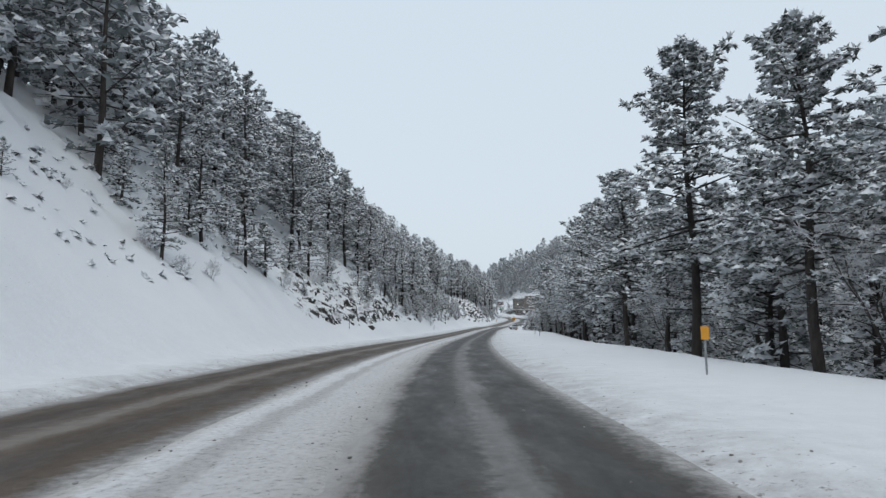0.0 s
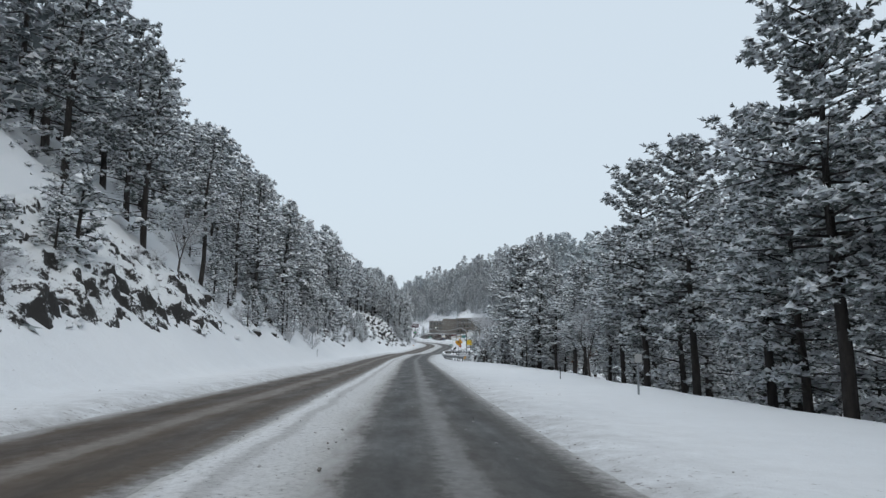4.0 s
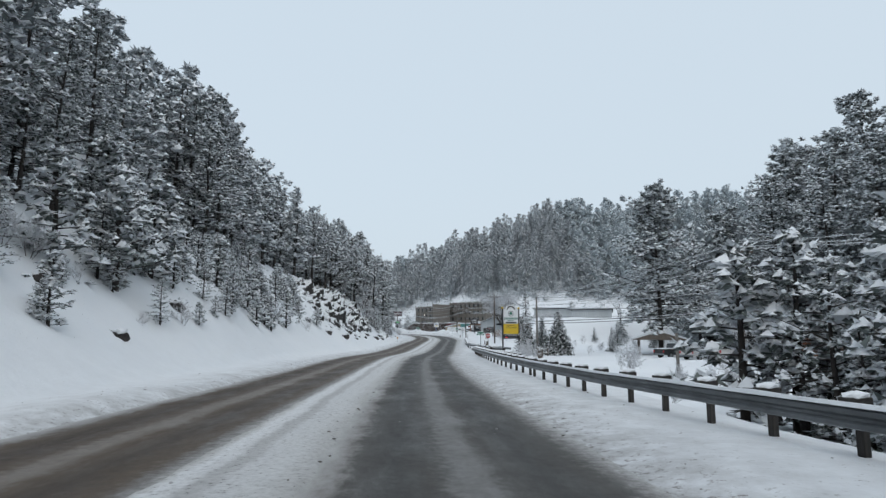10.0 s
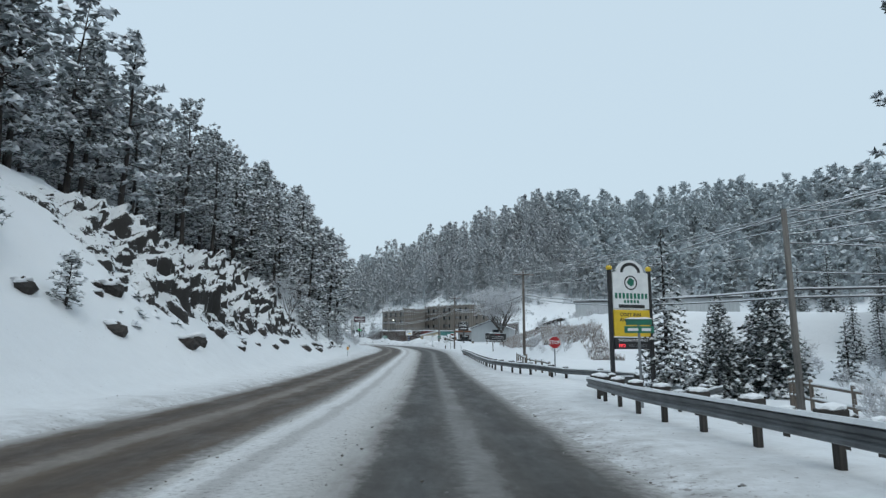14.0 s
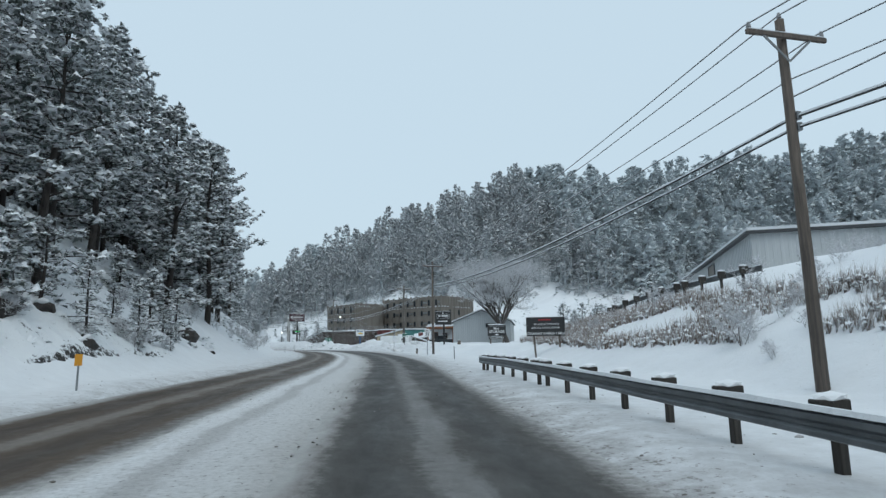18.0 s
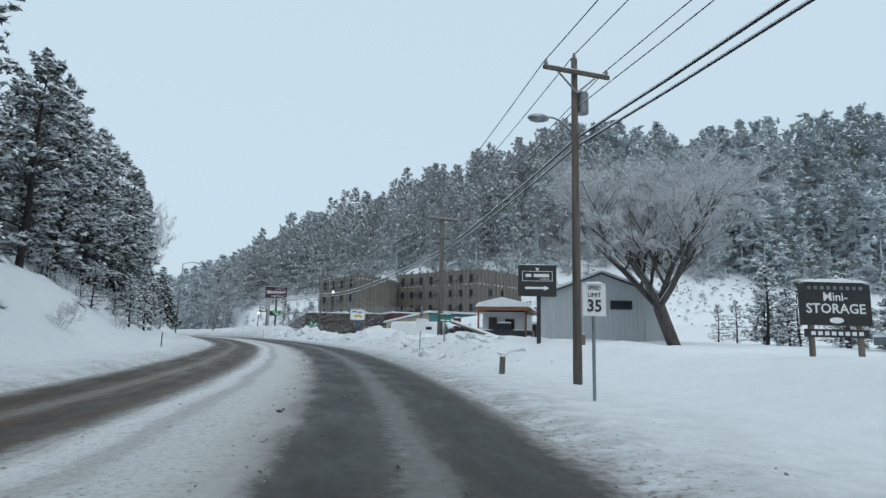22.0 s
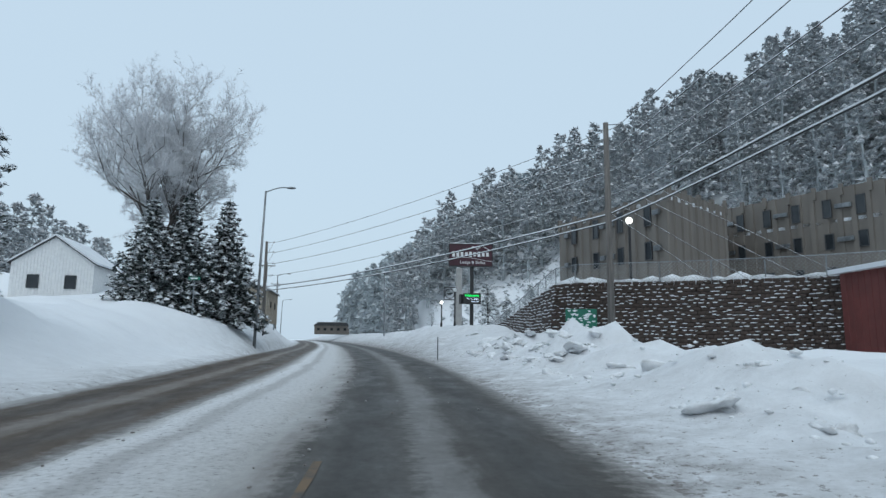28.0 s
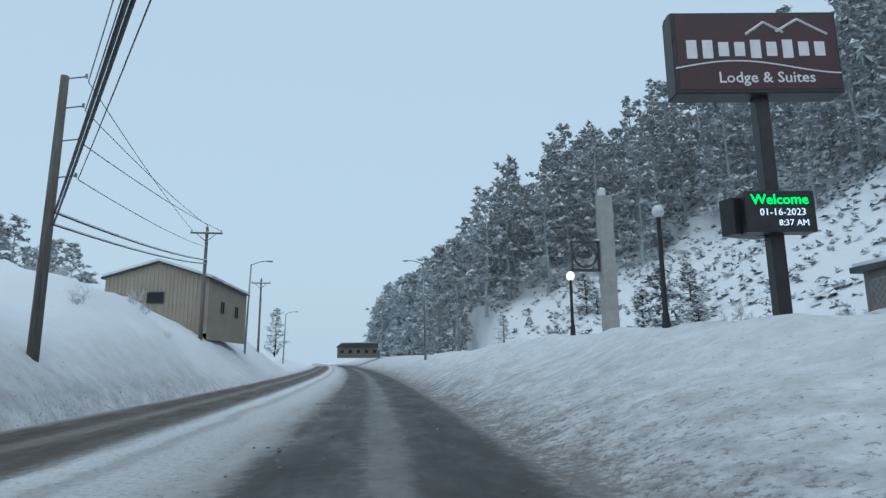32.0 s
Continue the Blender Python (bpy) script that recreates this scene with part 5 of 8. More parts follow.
# curve warning
sg, _ = post_sign("warning_sign", 1.7, 142.2, ground_at(1.7, 142.2), -4, 3.2, [("diamond", 1.08, 1.08, 2.62, ORANGE, "amber diamond half plastered with snow")], "amber diamond curve sign half plastered with snow", "road sign")
bm = bmesh.new()
for k in range(9):
    a = k / 8
    box(bm, 0.11, 0.012, 0.11, -0.2 + 0.4 * a + 0.09 * math.sin(a * 9), -0.034, 2.84 - 0.45 * a, (0, 30, 0))
part("arrow", bm, BLACK, sg, "black winding arrow")
bm = bmesh.new()
blob(bm, -0.2, -0.03, 2.92, 0.22, 0.03, 0.13, 5, 0.4, 2)
part("snow", bm, TREE_SNOW, sg, "snow caked on the upper edge")
# guardrail terminal
x0, y0 = at(140.0, 7.35)
term = thing("rail_terminal", pose(x0, y0, ground(140.0, 7.35), 0, 0, 4), "steel guardrail end terminal with a striped panel", "guardrail end")
bm = bmesh.new()
box(bm, 0.16, 1.1, 0.42, 0.0, 0.9, 0.54, bevel=0.02)
part("chute", bm, STEEL, term)
bm = bmesh.new()
box(bm, 0.12, 0.1, 1.0, 0, 0.5, 0.2, bevel=0.01)
part("post", bm, STEEL, term)
bm = bmesh.new()
box(bm, 0.5, 0.06, 0.55, 0, 0.25, 0.52, bevel=0.02)
head_p = part("impact_head", bm, CONCRETE, term, "dirty pale panel")
bm = bmesh.new()
box(bm, 0.14, 0.012, 0.42, 0, 0.213, 0.52, (0, 35, 0))
part("stripe", bm, ORANGE, term, "worn yellow stripe")
snow_lip(term, 0.5, 0.79, 0.25, 0.2, 0.07)
x0, y0 = at(282.8, 4.6)
term = thing("rail_terminal", pose(x0, y0, ground(282.8, 4.6), 0, 0, 6), "dark steel end piece of a guardrail", "guardrail end")
bm = bmesh.new()
box(bm, 0.14, 0.9, 0.34, 0.0, -0.3, 0.54, bevel=0.03)
part("chute", bm, STEEL, term)
bm = bmesh.new()
box(bm, 0.12, 0.12, 1.0, 0.1, -0.1, 0.2, bevel=0.01)
part("post", bm, WOOD, term)

# stop sign
sg, pl = post_sign("stop_sign", 9.2, 236.6, ground_at(9.2, 236.6), -6, 2.45, [("octagon", 0.76, 0.76, 2.05, WHITE, "white border"), ("octagon", 0.70, 0.70, 2.05, RED, "red octagon")], "red octagonal stop sign on a short post", "stop sign")
pl[1].location = (0, -0.009, 0)
lettering("writing", "STOP", 0.30, pose(0, -0.042, 2.05), WHITE, sg, 0.006)
# green street-name sign
gx, gy = at(217.5, 6.2)
sg, pl = post_sign("street_sign", gx, gy, ground(217.5, 6.2), -10, 2.45, [("rect", 0.85, 0.2, 2.2, GREEN, "green plate frosted with snow"), ("rect", 0.75, 0.18, 2.42, GREEN, "green plate frosted with snow")], "green street-name plates on a steel post", "street sign")
bars(sg, WHITE, [(-0.18, 2.2, 0.3, 0.08), (0.2, 2.2, 0.26, 0.08)], -0.03)
snow_lip(sg, 0.75, 2.51, -0.02, 0.08, 0.05)
sg, pl = post_sign("street_sign", 15.2, 341.4, ground_at(15.2, 341.4) - 1.1, 25, 3.3, [("rect", 0.95, 0.22, 3.0, GREEN, "green plate"), ("rect", 0.9, 0.2, 3.28, GREEN, "green plate frosted with snow")], "green street-name plates on a steel post at the yard", "street sign")
bars(sg, WHITE, [(-0.18, 3.0, 0.35, 0.09), (0.22, 3.0, 0.28, 0.09)], -0.03)
snow_lip(sg, 0.9, 3.38, -0.02, 0.08, 0.05)
sg, pl = post_sign("stop_sign", 13.5, 340.2, ground_at(13.5, 340.2) - 0.2, 70, 3.0, [("octagon", 0.76, 0.76, 2.65, STEEL, "bare back caked with snow")], "stop sign seen edge-on with snow caked on it", "stop sign")
bm = bmesh.new()
box(bm, 0.62, 0.014, 0.78, 0, -0.03, 1.85, bevel=0.004)
bm.transform(pose(0, 0, 0, 0, 0, -62))
part("snowed_plate", bm, TREE_SNOW, sg, "white plate plastered with snow")
sg, pl = post_sign("street_sign", -22.4, 415.4, ground_at(-22.4, 415.4), 5, 2.9, [("rect", 0.9, 0.24, 2.7, GREEN, "green plate")], "green street-name plate beside the spruce", "street sign")
bars(sg, WHITE, [(0, 2.7, 0.55, 0.09)], -0.03)
# speed limit
sg, pl = post_sign("speed_limit_sign", 14.3, 316.9, ground_at(14.3, 316.9), 4, 2.75, [("rect", 0.61, 0.78, 2.35, WHITE, "white plate with snow")], "white speed limit sign on a steel post", "road sign")
lettering("writing", "SPEED", 0.13, pose(0, -0.036, 2.62), BLACK, sg)
lettering("writing", "LIMIT", 0.15, pose(0, -0.036, 2.46), BLACK, sg)
lettering("writing", "35", 0.40, pose(0, -0.036, 2.19), BLACK, sg, 0.008)
snow_lip(sg, 0.5, 2.73, -0.02, 0.08, 0.06)

# inn sign on two posts
sg = thing("inn_sign", pose(11.65, 230.8, -2.5, 0, 0, 8), "tall inn sign with white and yellow panels between black posts", "business sign")
for px in (-1.22, 1.22):
    bm = bmesh.new()
    box(bm, 0.19, 0.19, 6.3, px, 0.05, 2.75, bevel=0.015)
    p = part("post", bm, BLACK, sg)
    bm = bmesh.new()
    blob(bm, px, 0.05, 6.02, 0.17, 0.17, 0.15, px, 0.05, 2)
    part("ball", bm, YELLOW, p, "yellow ball finial dusted with snow")
bm = bmesh.new()
box(bm, 2.2, 0.16, 1.95, 0, 0, 4.78, bevel=0.02)
part("upper_panel", bm, WHITE, sg, "white panel")
bm = bmesh.new()
prism(bm, [(-0.85, 5.75)] + [(0.85 * math.cos(a), 5.75 + 0.72 * math.sin(a)) for a in [math.pi - math.pi * k / 12 for k in range(13)]] + [(0.85, 5.75)], 0.14)
part("arch", bm, WHITE, sg, "white arched top")
bm = bmesh.new()
prism(bm, [(0.62 * math.cos(a), 5.78 + 0.55 * math.sin(a)) for a in [math.pi - math.pi * k / 12 for k in range(13)]] + [(0.45 * math.cos(a), 5.78 + 0.38 * math.sin(a)) for a in [math.pi * k / 12 for k in range(13)]], 0.012, Matrix.Translation((0, -0.08, 0)))
part("arch_band", bm, BLACK, sg)
bm = bmesh.new()
for k in range(20):
    a = 2 * math.pi * k / 20
    box(bm, 0.14, 0.012, 0.07, 0.36 * math.cos(a), -0.086, 5.22 + 0.36 * math.sin(a), (0, -math.degrees(a) + 90, 0))
part("ring", bm, BLACK, sg)
bm = bmesh.new()
blob(bm, 0, -0.084, 5.25, 0.2, 0.006, 0.22, 4, 0.25, 2)
part("tree_emblem", bm, GREEN, sg)
bars(sg, GREEN, [(-0.92 + 0.23 * k, 4.5, 0.15, 0.3) for k in range(9)] + [(-0.4 + 0.2 * k, 4.2, 0.13, 0.16) for k in range(5)], -0.085)
bm = bmesh.new()
box(bm, 1.6, 0.012, 0.18, 0, -0.086, 3.94)
part("name_strip", bm, BLACK, sg)
bm = bmesh.new()
box(bm, 2.2, 0.16, 1.42, 0, 0, 3.03, bevel=0.02)
part("lower_panel", bm, YELLOW, sg, "yellow letter board")
lettering("writing", "COZY INN", 0.26, pose(-0.1, -0.086, 3.48), BLACK, sg, 0.004)
lettering("writing", "AND CABINS", 0.26, pose(0, -0.086, 3.2), BLACK, sg, 0.004)
bm = bmesh.new()
box(bm, 2.2, 0.16, 0.62, 0, 0, 1.96, bevel=0.01)
part("notice_panel", bm, BLACK, sg, "black notice panel")
lettering("writing", "WIRELESS INTERNET", 0.2, pose(0, -0.086, 2.12), WHITE, sg)
lettering("writing", "NO", 0.25, pose(-0.68, -0.086, 1.83), LED_RED, sg, 0.004)
lettering("writing", "VACANCY", 0.24, pose(0.28, -0.086, 1.83), STEEL, sg)
snow_lip(sg, 2.2, 5.76, 0.03, 0.2, 0.06)

# ski hire board
sg = thing("roadside_board", pose(17.7, 290.4, ground_at(17.7, 290.4), 0, 0, -18), "black roadside billboard with pale lettering on timber posts", "billboard")
for px in (-0.75, 0.9):
    bm = bmesh.new()
    box(bm, 0.12, 0.12, 2.2, px, 0.09, 0.6, (0, -3 if px < 0 else 0, 0), bevel=0.01)
    part("post", bm, WOOD, sg)
bm = bmesh.new()
box(bm, 2.55, 0.07, 1.25, 0, 0, 1.75, bevel=0.015)
part("panel", bm, BLACK, sg, "black panel")
bars(sg, RED, [(-0.4 + 0.17 * k, 2.2, 0.13, 0.09) for k in range(5)], -0.04)
lettering("writing", "SKI & SNOWBOARD", 0.185, pose(0.05, -0.04, 1.9), WHITE, sg)
lettering("writing", "RENTAL RETAIL REPAIR", 0.18, pose(0, -0.04, 1.66), WHITE, sg)
lettering("writing", "STRAIGHT AHEAD 1 MILE", 0.225, pose(0, -0.04, 1.28), WHITE, sg, 0.003)
snow_lip(sg, 2.5, 2.38, 0, 0.1, 0.06)

# storage sign
sg = thing("storage_sign", pose(22.7, 318.8, ground_at(22.7, 318.8), 0, 0, -10), "black storage sign with white letters on two short posts", "business sign")
for px in (-0.72, 0.72):
    bm = bmesh.new()
    box(bm, 0.13, 0.13, 1.6, px, 0.05, 0.3, bevel=0.01)
    part("post", bm, WOOD, sg)
bm = bmesh.new()
prism(bm, [(-1.05, 0.95), (1.05, 0.95), (1.05, 2.15), (0.55, 2.3), (0, 2.22), (-0.55, 2.3), (-1.05, 2.15)], 0.08)
part("panel", bm, BLACK, sg, "black shaped panel")
bm = bmesh.new()
box(bm, 1.9, 0.05, 0.24, 0, 0, 0.72, bevel=0.01)
part("number_strip", bm, BLACK, sg)
bars(sg, WHITE, [(-0.7 + 0.2 * k, 0.72, 0.13, 0.11) for k in range(8)], -0.028)
bars(sg, STEEL, [(-0.75 + 0.19 * k, 2.05, 0.1, 0.1) for k in range(9)], -0.043)
lettering("writing", "Mini-", 0.36, pose(0, -0.043, 1.78), WHITE, sg, 0.004)
lettering("writing", "STORAGE", 0.40, pose(0, -0.043, 1.43), WHITE, sg, 0.006)
bm = bmesh.new()
blob(bm, 0, -0.043, 1.1, 0.22, 0.008, 0.09, 2, 0.0, 2)
part("emblem", bm, WHITE, sg)
snow_lip(sg, 2.0, 2.22, 0, 0.14, 0.12)

# office sign with an arrow
sg = thing("office_sign", pose(20.6, 339.2, ground_at(20.6, 339.2) - 0.2, 0, 0, -14), "black office sign with a white arrow on one pole", "business sign")
bm = bmesh.new()
box(bm, 0.24, 0.24, 3.4, 0.1, 0.06, 1.6, bevel=0.01)
part("pole", bm, BLACK, sg)
bm = bmesh.new()
box(bm, 2.35, 0.3, 1.95, 0, 0, 4.05, bevel=0.02)
part("cabinet", bm, BLACK, sg, "black sign box")
bm = bmesh.new()
for (w, h, x, z) in ((1.85, 0.03, 0, 4.62), (1.85, 0.03, 0, 4.02), (0.03, 0.6, -0.92, 4.32), (0.03, 0.6, 0.92, 4.32)):
    box(bm, w, 0.01, h, x, -0.154, z)
part("outline", bm, WHITE, sg)
bars(sg, WHITE, [(-0.55, 4.36, 0.35, 0.2), (0.25, 4.36, 0.95, 0.2)], -0.156)
bm = bmesh.new()
prism(bm, [(-0.11, 4.86), (-0.05, 4.62), (0, 4.7), (0.05, 4.62), (0.11, 4.86), (0, 4.82)], 0.01, Matrix.Translation((0, -0.156, 0)))
part("tooth_emblem", bm, WHITE, sg)
lettering("writing", "OFFICE", 0.17, pose(0.45, -0.158, 4.12), WHITE, sg)
bm = bmesh.new()
prism(bm, [(-0.75, 3.51), (0.42, 3.51), (0.42, 3.42), (0.75, 3.58), (0.42, 3.74), (0.42, 3.65), (-0.75, 3.65)], 0.01, Matrix.Translation((0, -0.156, 0)))
part("arrow", bm, WHITE, sg, "white arrow")
snow_lip(sg, 2.3, 5.03, 0, 0.26, 0.05)

# car care sign on a blue post
sg = thing("picture_sign", pose(11.2, 382.3, ground_at(11.2, 382.3) - 0.2, 0, 0, 14), "white picture sign with a yellow car on a blue post", "business sign")
bm = bmesh.new()
box(bm, 0.19, 0.19, 2.6, 0.05, 0.05, 1.2, bevel=0.01)
part("post", bm, BLUE, sg, "blue post")
bm = bmesh.new()
box(bm, 2.05, 0.28, 1.42, 0, 0, 3.15, bevel=0.05)
part("frame", bm, ROOF, sg)
bm = bmesh.new()
box(bm, 1.9, 0.02, 1.27, 0, -0.142, 3.15, bevel=0.004)
part("panel", bm, WHITE, sg, "white panel")
bars(sg, BLUE, [(-0.45, 3.55, 0.55, 0.2), (0.25, 3.5, 0.7, 0.16)], -0.156)
bm = bmesh.new()
prism(bm, [(-0.5, 2.9), (0.55, 2.9), (0.62, 3.05), (0.35, 3.1), (0.2, 3.24), (-0.1, 3.24), (-0.25, 3.1), (-0.5, 3.06)], 0.012, Matrix.Translation((0.05, -0.158, 0)))
part("car_emblem", bm, YELLOW, sg, "yellow painted car")
for wx in (-0.25, 0.4):
    bm = bmesh.new()
    rod(bm, (wx, -0.15, 2.9), (wx, -0.168, 2.9), 0.09, n=12)
    part("painted_wheel", bm, BLACK, sg)
snow_lip(sg, 2.0, 3.86, 0, 0.26, 0.06)

# lodge sign
sg = thing("lodge_sign", pose(-3.85, 433.4, 2.05, 0, 0, 12), "maroon lodge sign and led board on a tall black pole", "business sign")
bm = bmesh.new()
box(bm, 0.34, 0.34, 7.4, 0.15, 0.1, 3.3, bevel=0.02)
part("pole", bm, BLACK, sg)
bm = bmesh.new()
box(bm, 4.38, 0.6, 2.3, 0, 0, 7.85, bevel=0.03)
part("cabinet", bm, BLACK, sg, "dark sign box")
bm = bmesh.new()
box(bm, 4.18, 0.02, 2.1, 0, -0.302, 7.85, bevel=0.006)
part("face", bm, MAROON, sg, "maroon face")
bars(sg, WHITE, [(-1.7 + 0.42 * k, 7.93, 0.27, 0.52 if k in (0, 1, 4, 6) else 0.4) for k in range(9)], -0.316)
lettering("writing", "Lodge & Suites", 0.42, pose(0.2, -0.316, 7.12), WHITE, sg, 0.004)
bm = bmesh.new()
for k in range(24):
    a = k / 23
    box(bm, 0.2, 0.008, 0.035, -2.05 + 4.1 * a, -0.316, 7.42 + 0.18 * math.sin(a * math.pi * 1.4), (0, -8 * math.cos(a * math.pi * 1.4), 0))
part("swash", bm, WHITE, sg)
bm = bmesh.new()
for x1, z1, x2, z2 in ((-0.25, 8.35, 0.25, 8.7), (0.25, 8.7, 0.75, 8.4), (0.55, 8.42, 1.15, 8.78), (1.15, 8.78, 1.9, 8.35)):
    rod(bm, (x1, -0.312, z1), (x2, -0.312, z2), 0.035, n=4)
part("mountain_emblem", bm, WHITE, sg)
bm = bmesh.new()
box(bm, 1.75, 0.45, 1.05, 0.15, -0.1, 3.55, bevel=0.02)
led = part("led_board", bm, BLACK, sg, "black led message board")
bm = bmesh.new()
box(bm, 1.2, 0.45, 0.95, -0.45, 0.3, 3.5, (0, 0, 20), bevel=0.02)
part("second_led_board", bm, BLACK, sg)
lettering("writing", "Welcome", 0.36, pose(0.15, -0.33, 3.84), LED_GREEN, led, 0.006)
lettering("writing", "01-16-2023", 0.25, pose(0.2, -0.33, 3.52), LED_WHITE, led)
lettering("writing", "8:37 AM", 0.22, pose(0.45, -0.33, 3.25), LED_WHITE, led)
snow_lip(sg, 4.4, 9.0, 0, 0.45, 0.07)

# stone pillar with an emblem frame, and globe lamps
sg = thing("pillar_sign", pose(-6.9, 449.0, 2.3, 0, 0, 16), "tall pale stone pillar with a dark emblem frame", "pillar")
bm = bmesh.new()
box(bm, 0.75, 0.6, 8.4, 0, 0, 4.0, bevel=0.05)
part("pillar", bm, CONCRETE, sg)
bm = bmesh.new()
box(bm, 0.35, 0.4, 0.5, -0.1, 0, 8.4, bevel=0.08)
part("tip", bm, TREE_SNOW, sg)
bm = bmesh.new()
for (w, h, x, z) in ((1.5, 0.12, -1.15, 5.75), (1.5, 0.12, -1.15, 4.25), (0.1, 1.5, -1.85, 5.0), (0.1, 1.5, -0.45, 5.0)):
    box(bm, w, 0.15, h, x, 0, z, bevel=0.01)
part("frame", bm, ROOF, sg)
bm = bmesh.new()
rings = [[bm.verts.new((-1.15 + r * math.cos(math.pi * k / 12), y, 5.0 + r * math.sin(math.pi * k / 12))) for r, y in ((0.63, -0.06), (0.63, 0.06), (0.54, 0.06), (0.54, -0.06))] for k in range(24)]
for k in range(24):
    for j in range(4):
        bm.faces.new((rings[k][j], rings[k][(j + 1) % 4], rings[(k + 1) % 24][(j + 1) % 4], rings[(k + 1) % 24][j]))
blob(bm, -1.15, 0, 5.0, 0.38, 0.04, 0.13, 6, 0.3, 2)
part("emblem_ring", bm, ROOF, sg)
snow_lip(sg, 1.5, 5.82, 0, 0.16, 0.08)


def globe_lamp(x, y, z, h, lit):
    top = thing("globe_lamp", pose(x, y, z), "black post lamp with a white globe" + (", lit" if lit else " capped with snow"), "post lamp", "globe lamps")
    bm = bmesh.new()
    rod(bm, (0, 0, -0.5), (0, 0, h), 0.09, 0.07, 10)
    rod(bm, (0, 0, 0), (0, 0, 0.5), 0.14, 0.11, 10)
    part("post", bm, BLACK, top)
    bm = bmesh.new()
    blob(bm, 0, 0, h + 0.2, 0.2, 0.2, 0.22, 1, 0.02, 2)
    part("globe", bm, LAMP_ON if lit else WHITE, top)


globe_lamp(-8.8, 447.3, ground_at(-8.8, 447.3), 5.9 - ground_at(-8.8, 447.3), True)
globe_lamp(-5.9, 437.5, ground_at(-5.9, 437.5), 6.6 - ground_at(-5.9, 437.5), False)
globe_lamp(7.9, 410.4, 4.2, 4.2, True)


def street_lamp(x, y, h, turn, arm=1.7):
    z = ground_at(x, y)
    top = thing("street_lamp", pose(x, y, z - 0.1, 0, 0, turn), "tall grey street lamp with a curved arm", "street lamp", "street lamps")
    bm = bmesh.new()
    rod(bm, (0, 0, -0.4), (0.25, 0, h), 0.13, 0.075, 10)
    part("pole", bm, STEEL, top, smooth=True)
    bm = bmesh.new()
    last = Vector((0.25, 0, h - 0.1))
    for k in range(1, 7):
        a = k / 6
        p = Vector((0.25 + arm * a, 0, h - 0.1 + 0.45 * math.sin(a * 1.7)))
        rod(bm, last, p, 0.05, n=6)
        last = p
    part("arm", bm, STEEL, top)
    bm = bmesh.new()
    blob(bm, last.x + 0.35, 0, last.z - 0.02, 0.42, 0.18, 0.1, 2, 0.05, 2)
    part("lamp_head", bm, STEEL, top)


street_lamp(-19.9, 420.5, 12.9, 14)
street_lamp(-25.3, 485.0, 11.2, 196)
street_lamp(-44.0, 478.0, 10.0, 14)
street_lamp(-64.0, 527.0, 10.0, 14)


# ---- buildings ----
def ribbed(bm, w, h, x0=0.0, z0=0.0, pitch=0.35, depth=0.06, top=None):
    """A ribbed sheet wall from x0 to x0 + w, facing -y; top(x): its upper edge."""
    n = max(2, int(w / pitch))
    last = None
    for i in range(n + 1):
        for k, off in ((0.0, 0.0), (0.55, 0.0), (0.6, -depth), (0.95, -depth)):
            x = x0 + w * min(1.0, (i + k) / n)
            if i == n and k:
                continue
            a = bm.verts.new((x, off, z0))
            b = bm.verts.new((x, off, z0 + (top(x) if top else h)))
            if last:
                bm.faces.new((last[0], a, b, last[1]))
            last = (a, b)
    return bm


def facade(parent, a, b, z0, z1, material, pitch=0.35, depth=0.06, top=None, name="wall"):
    """A ribbed wall between two ground points a, b of the parent's space."""
    a, b = Vector((*a, 0)), Vector((*b, 0))
    d = b - a
    bm = bmesh.new()
    ribbed(bm, d.length, z1 - z0, 0, 0, pitch, depth, top)
    bm.transform(Matrix.Translation((a.x, a.y, z0)) @ Matrix.Rotation(math.atan2(d.y, d.x), 4, "Z"))
    return part(name, bm, material, parent)


def opening(parent, a, b, u, z, w, h, material=GLASS, frame_mat=ROOF, name="window", proud=0.07):
    """A framed window or door on the wall from a to b, u metres along, with the middle at z."""
    a, b = Vector((*a, 0)), Vector((*b, 0))
    d = (b - a).normalized()
    m = Matrix.Translation((a.x + d.x * u, a.y + d.y * u, z)) @ Matrix.Rotation(math.atan2(d.y, d.x), 4, "Z")
    bm = bmesh.new()
    t = 0.07
    for sx, sz, x, zz in ((w + 2 * t, t, 0, h / 2 + t / 2), (w + 2 * t, t, 0, -h / 2 - t / 2), (t, h, w / 2 + t / 2, 0), (t, h, -w / 2 - t / 2, 0)):
        box(bm, sx, 0.1, sz, x, -proud - 0.02, zz)
    bm.transform(m)
    win = part(name, bm, frame_mat, parent)
    bm = bmesh.new()
    box(bm, w, 0.04, h, 0, -proud, 0)
    bm.transform(m)
    part("pane" if name == "window" else "panel", bm, material, win)
    return win


def slab(parent, outline, z0, z1, material, name="roof", smooth=False):
    """A flat slab over a plan outline."""
    bm = bmesh.new()
    v1 = [bm.verts.new((x, y, z0)) for x, y in outline]
    v2 = [bm.verts.new((x, y, z1)) for x, y in outline]
    f = [bm.faces.new(v1[::-1]), bm.faces.new(v2)]
    n = len(outline)
    for i in range(n):
        f.append(bm.faces.new((v1[i], v1[(i + 1) % n], v2[(i + 1) % n], v2[i])))
    bmesh.ops.recalc_face_normals(bm, faces=f)
    return part(name, bm, material, parent)


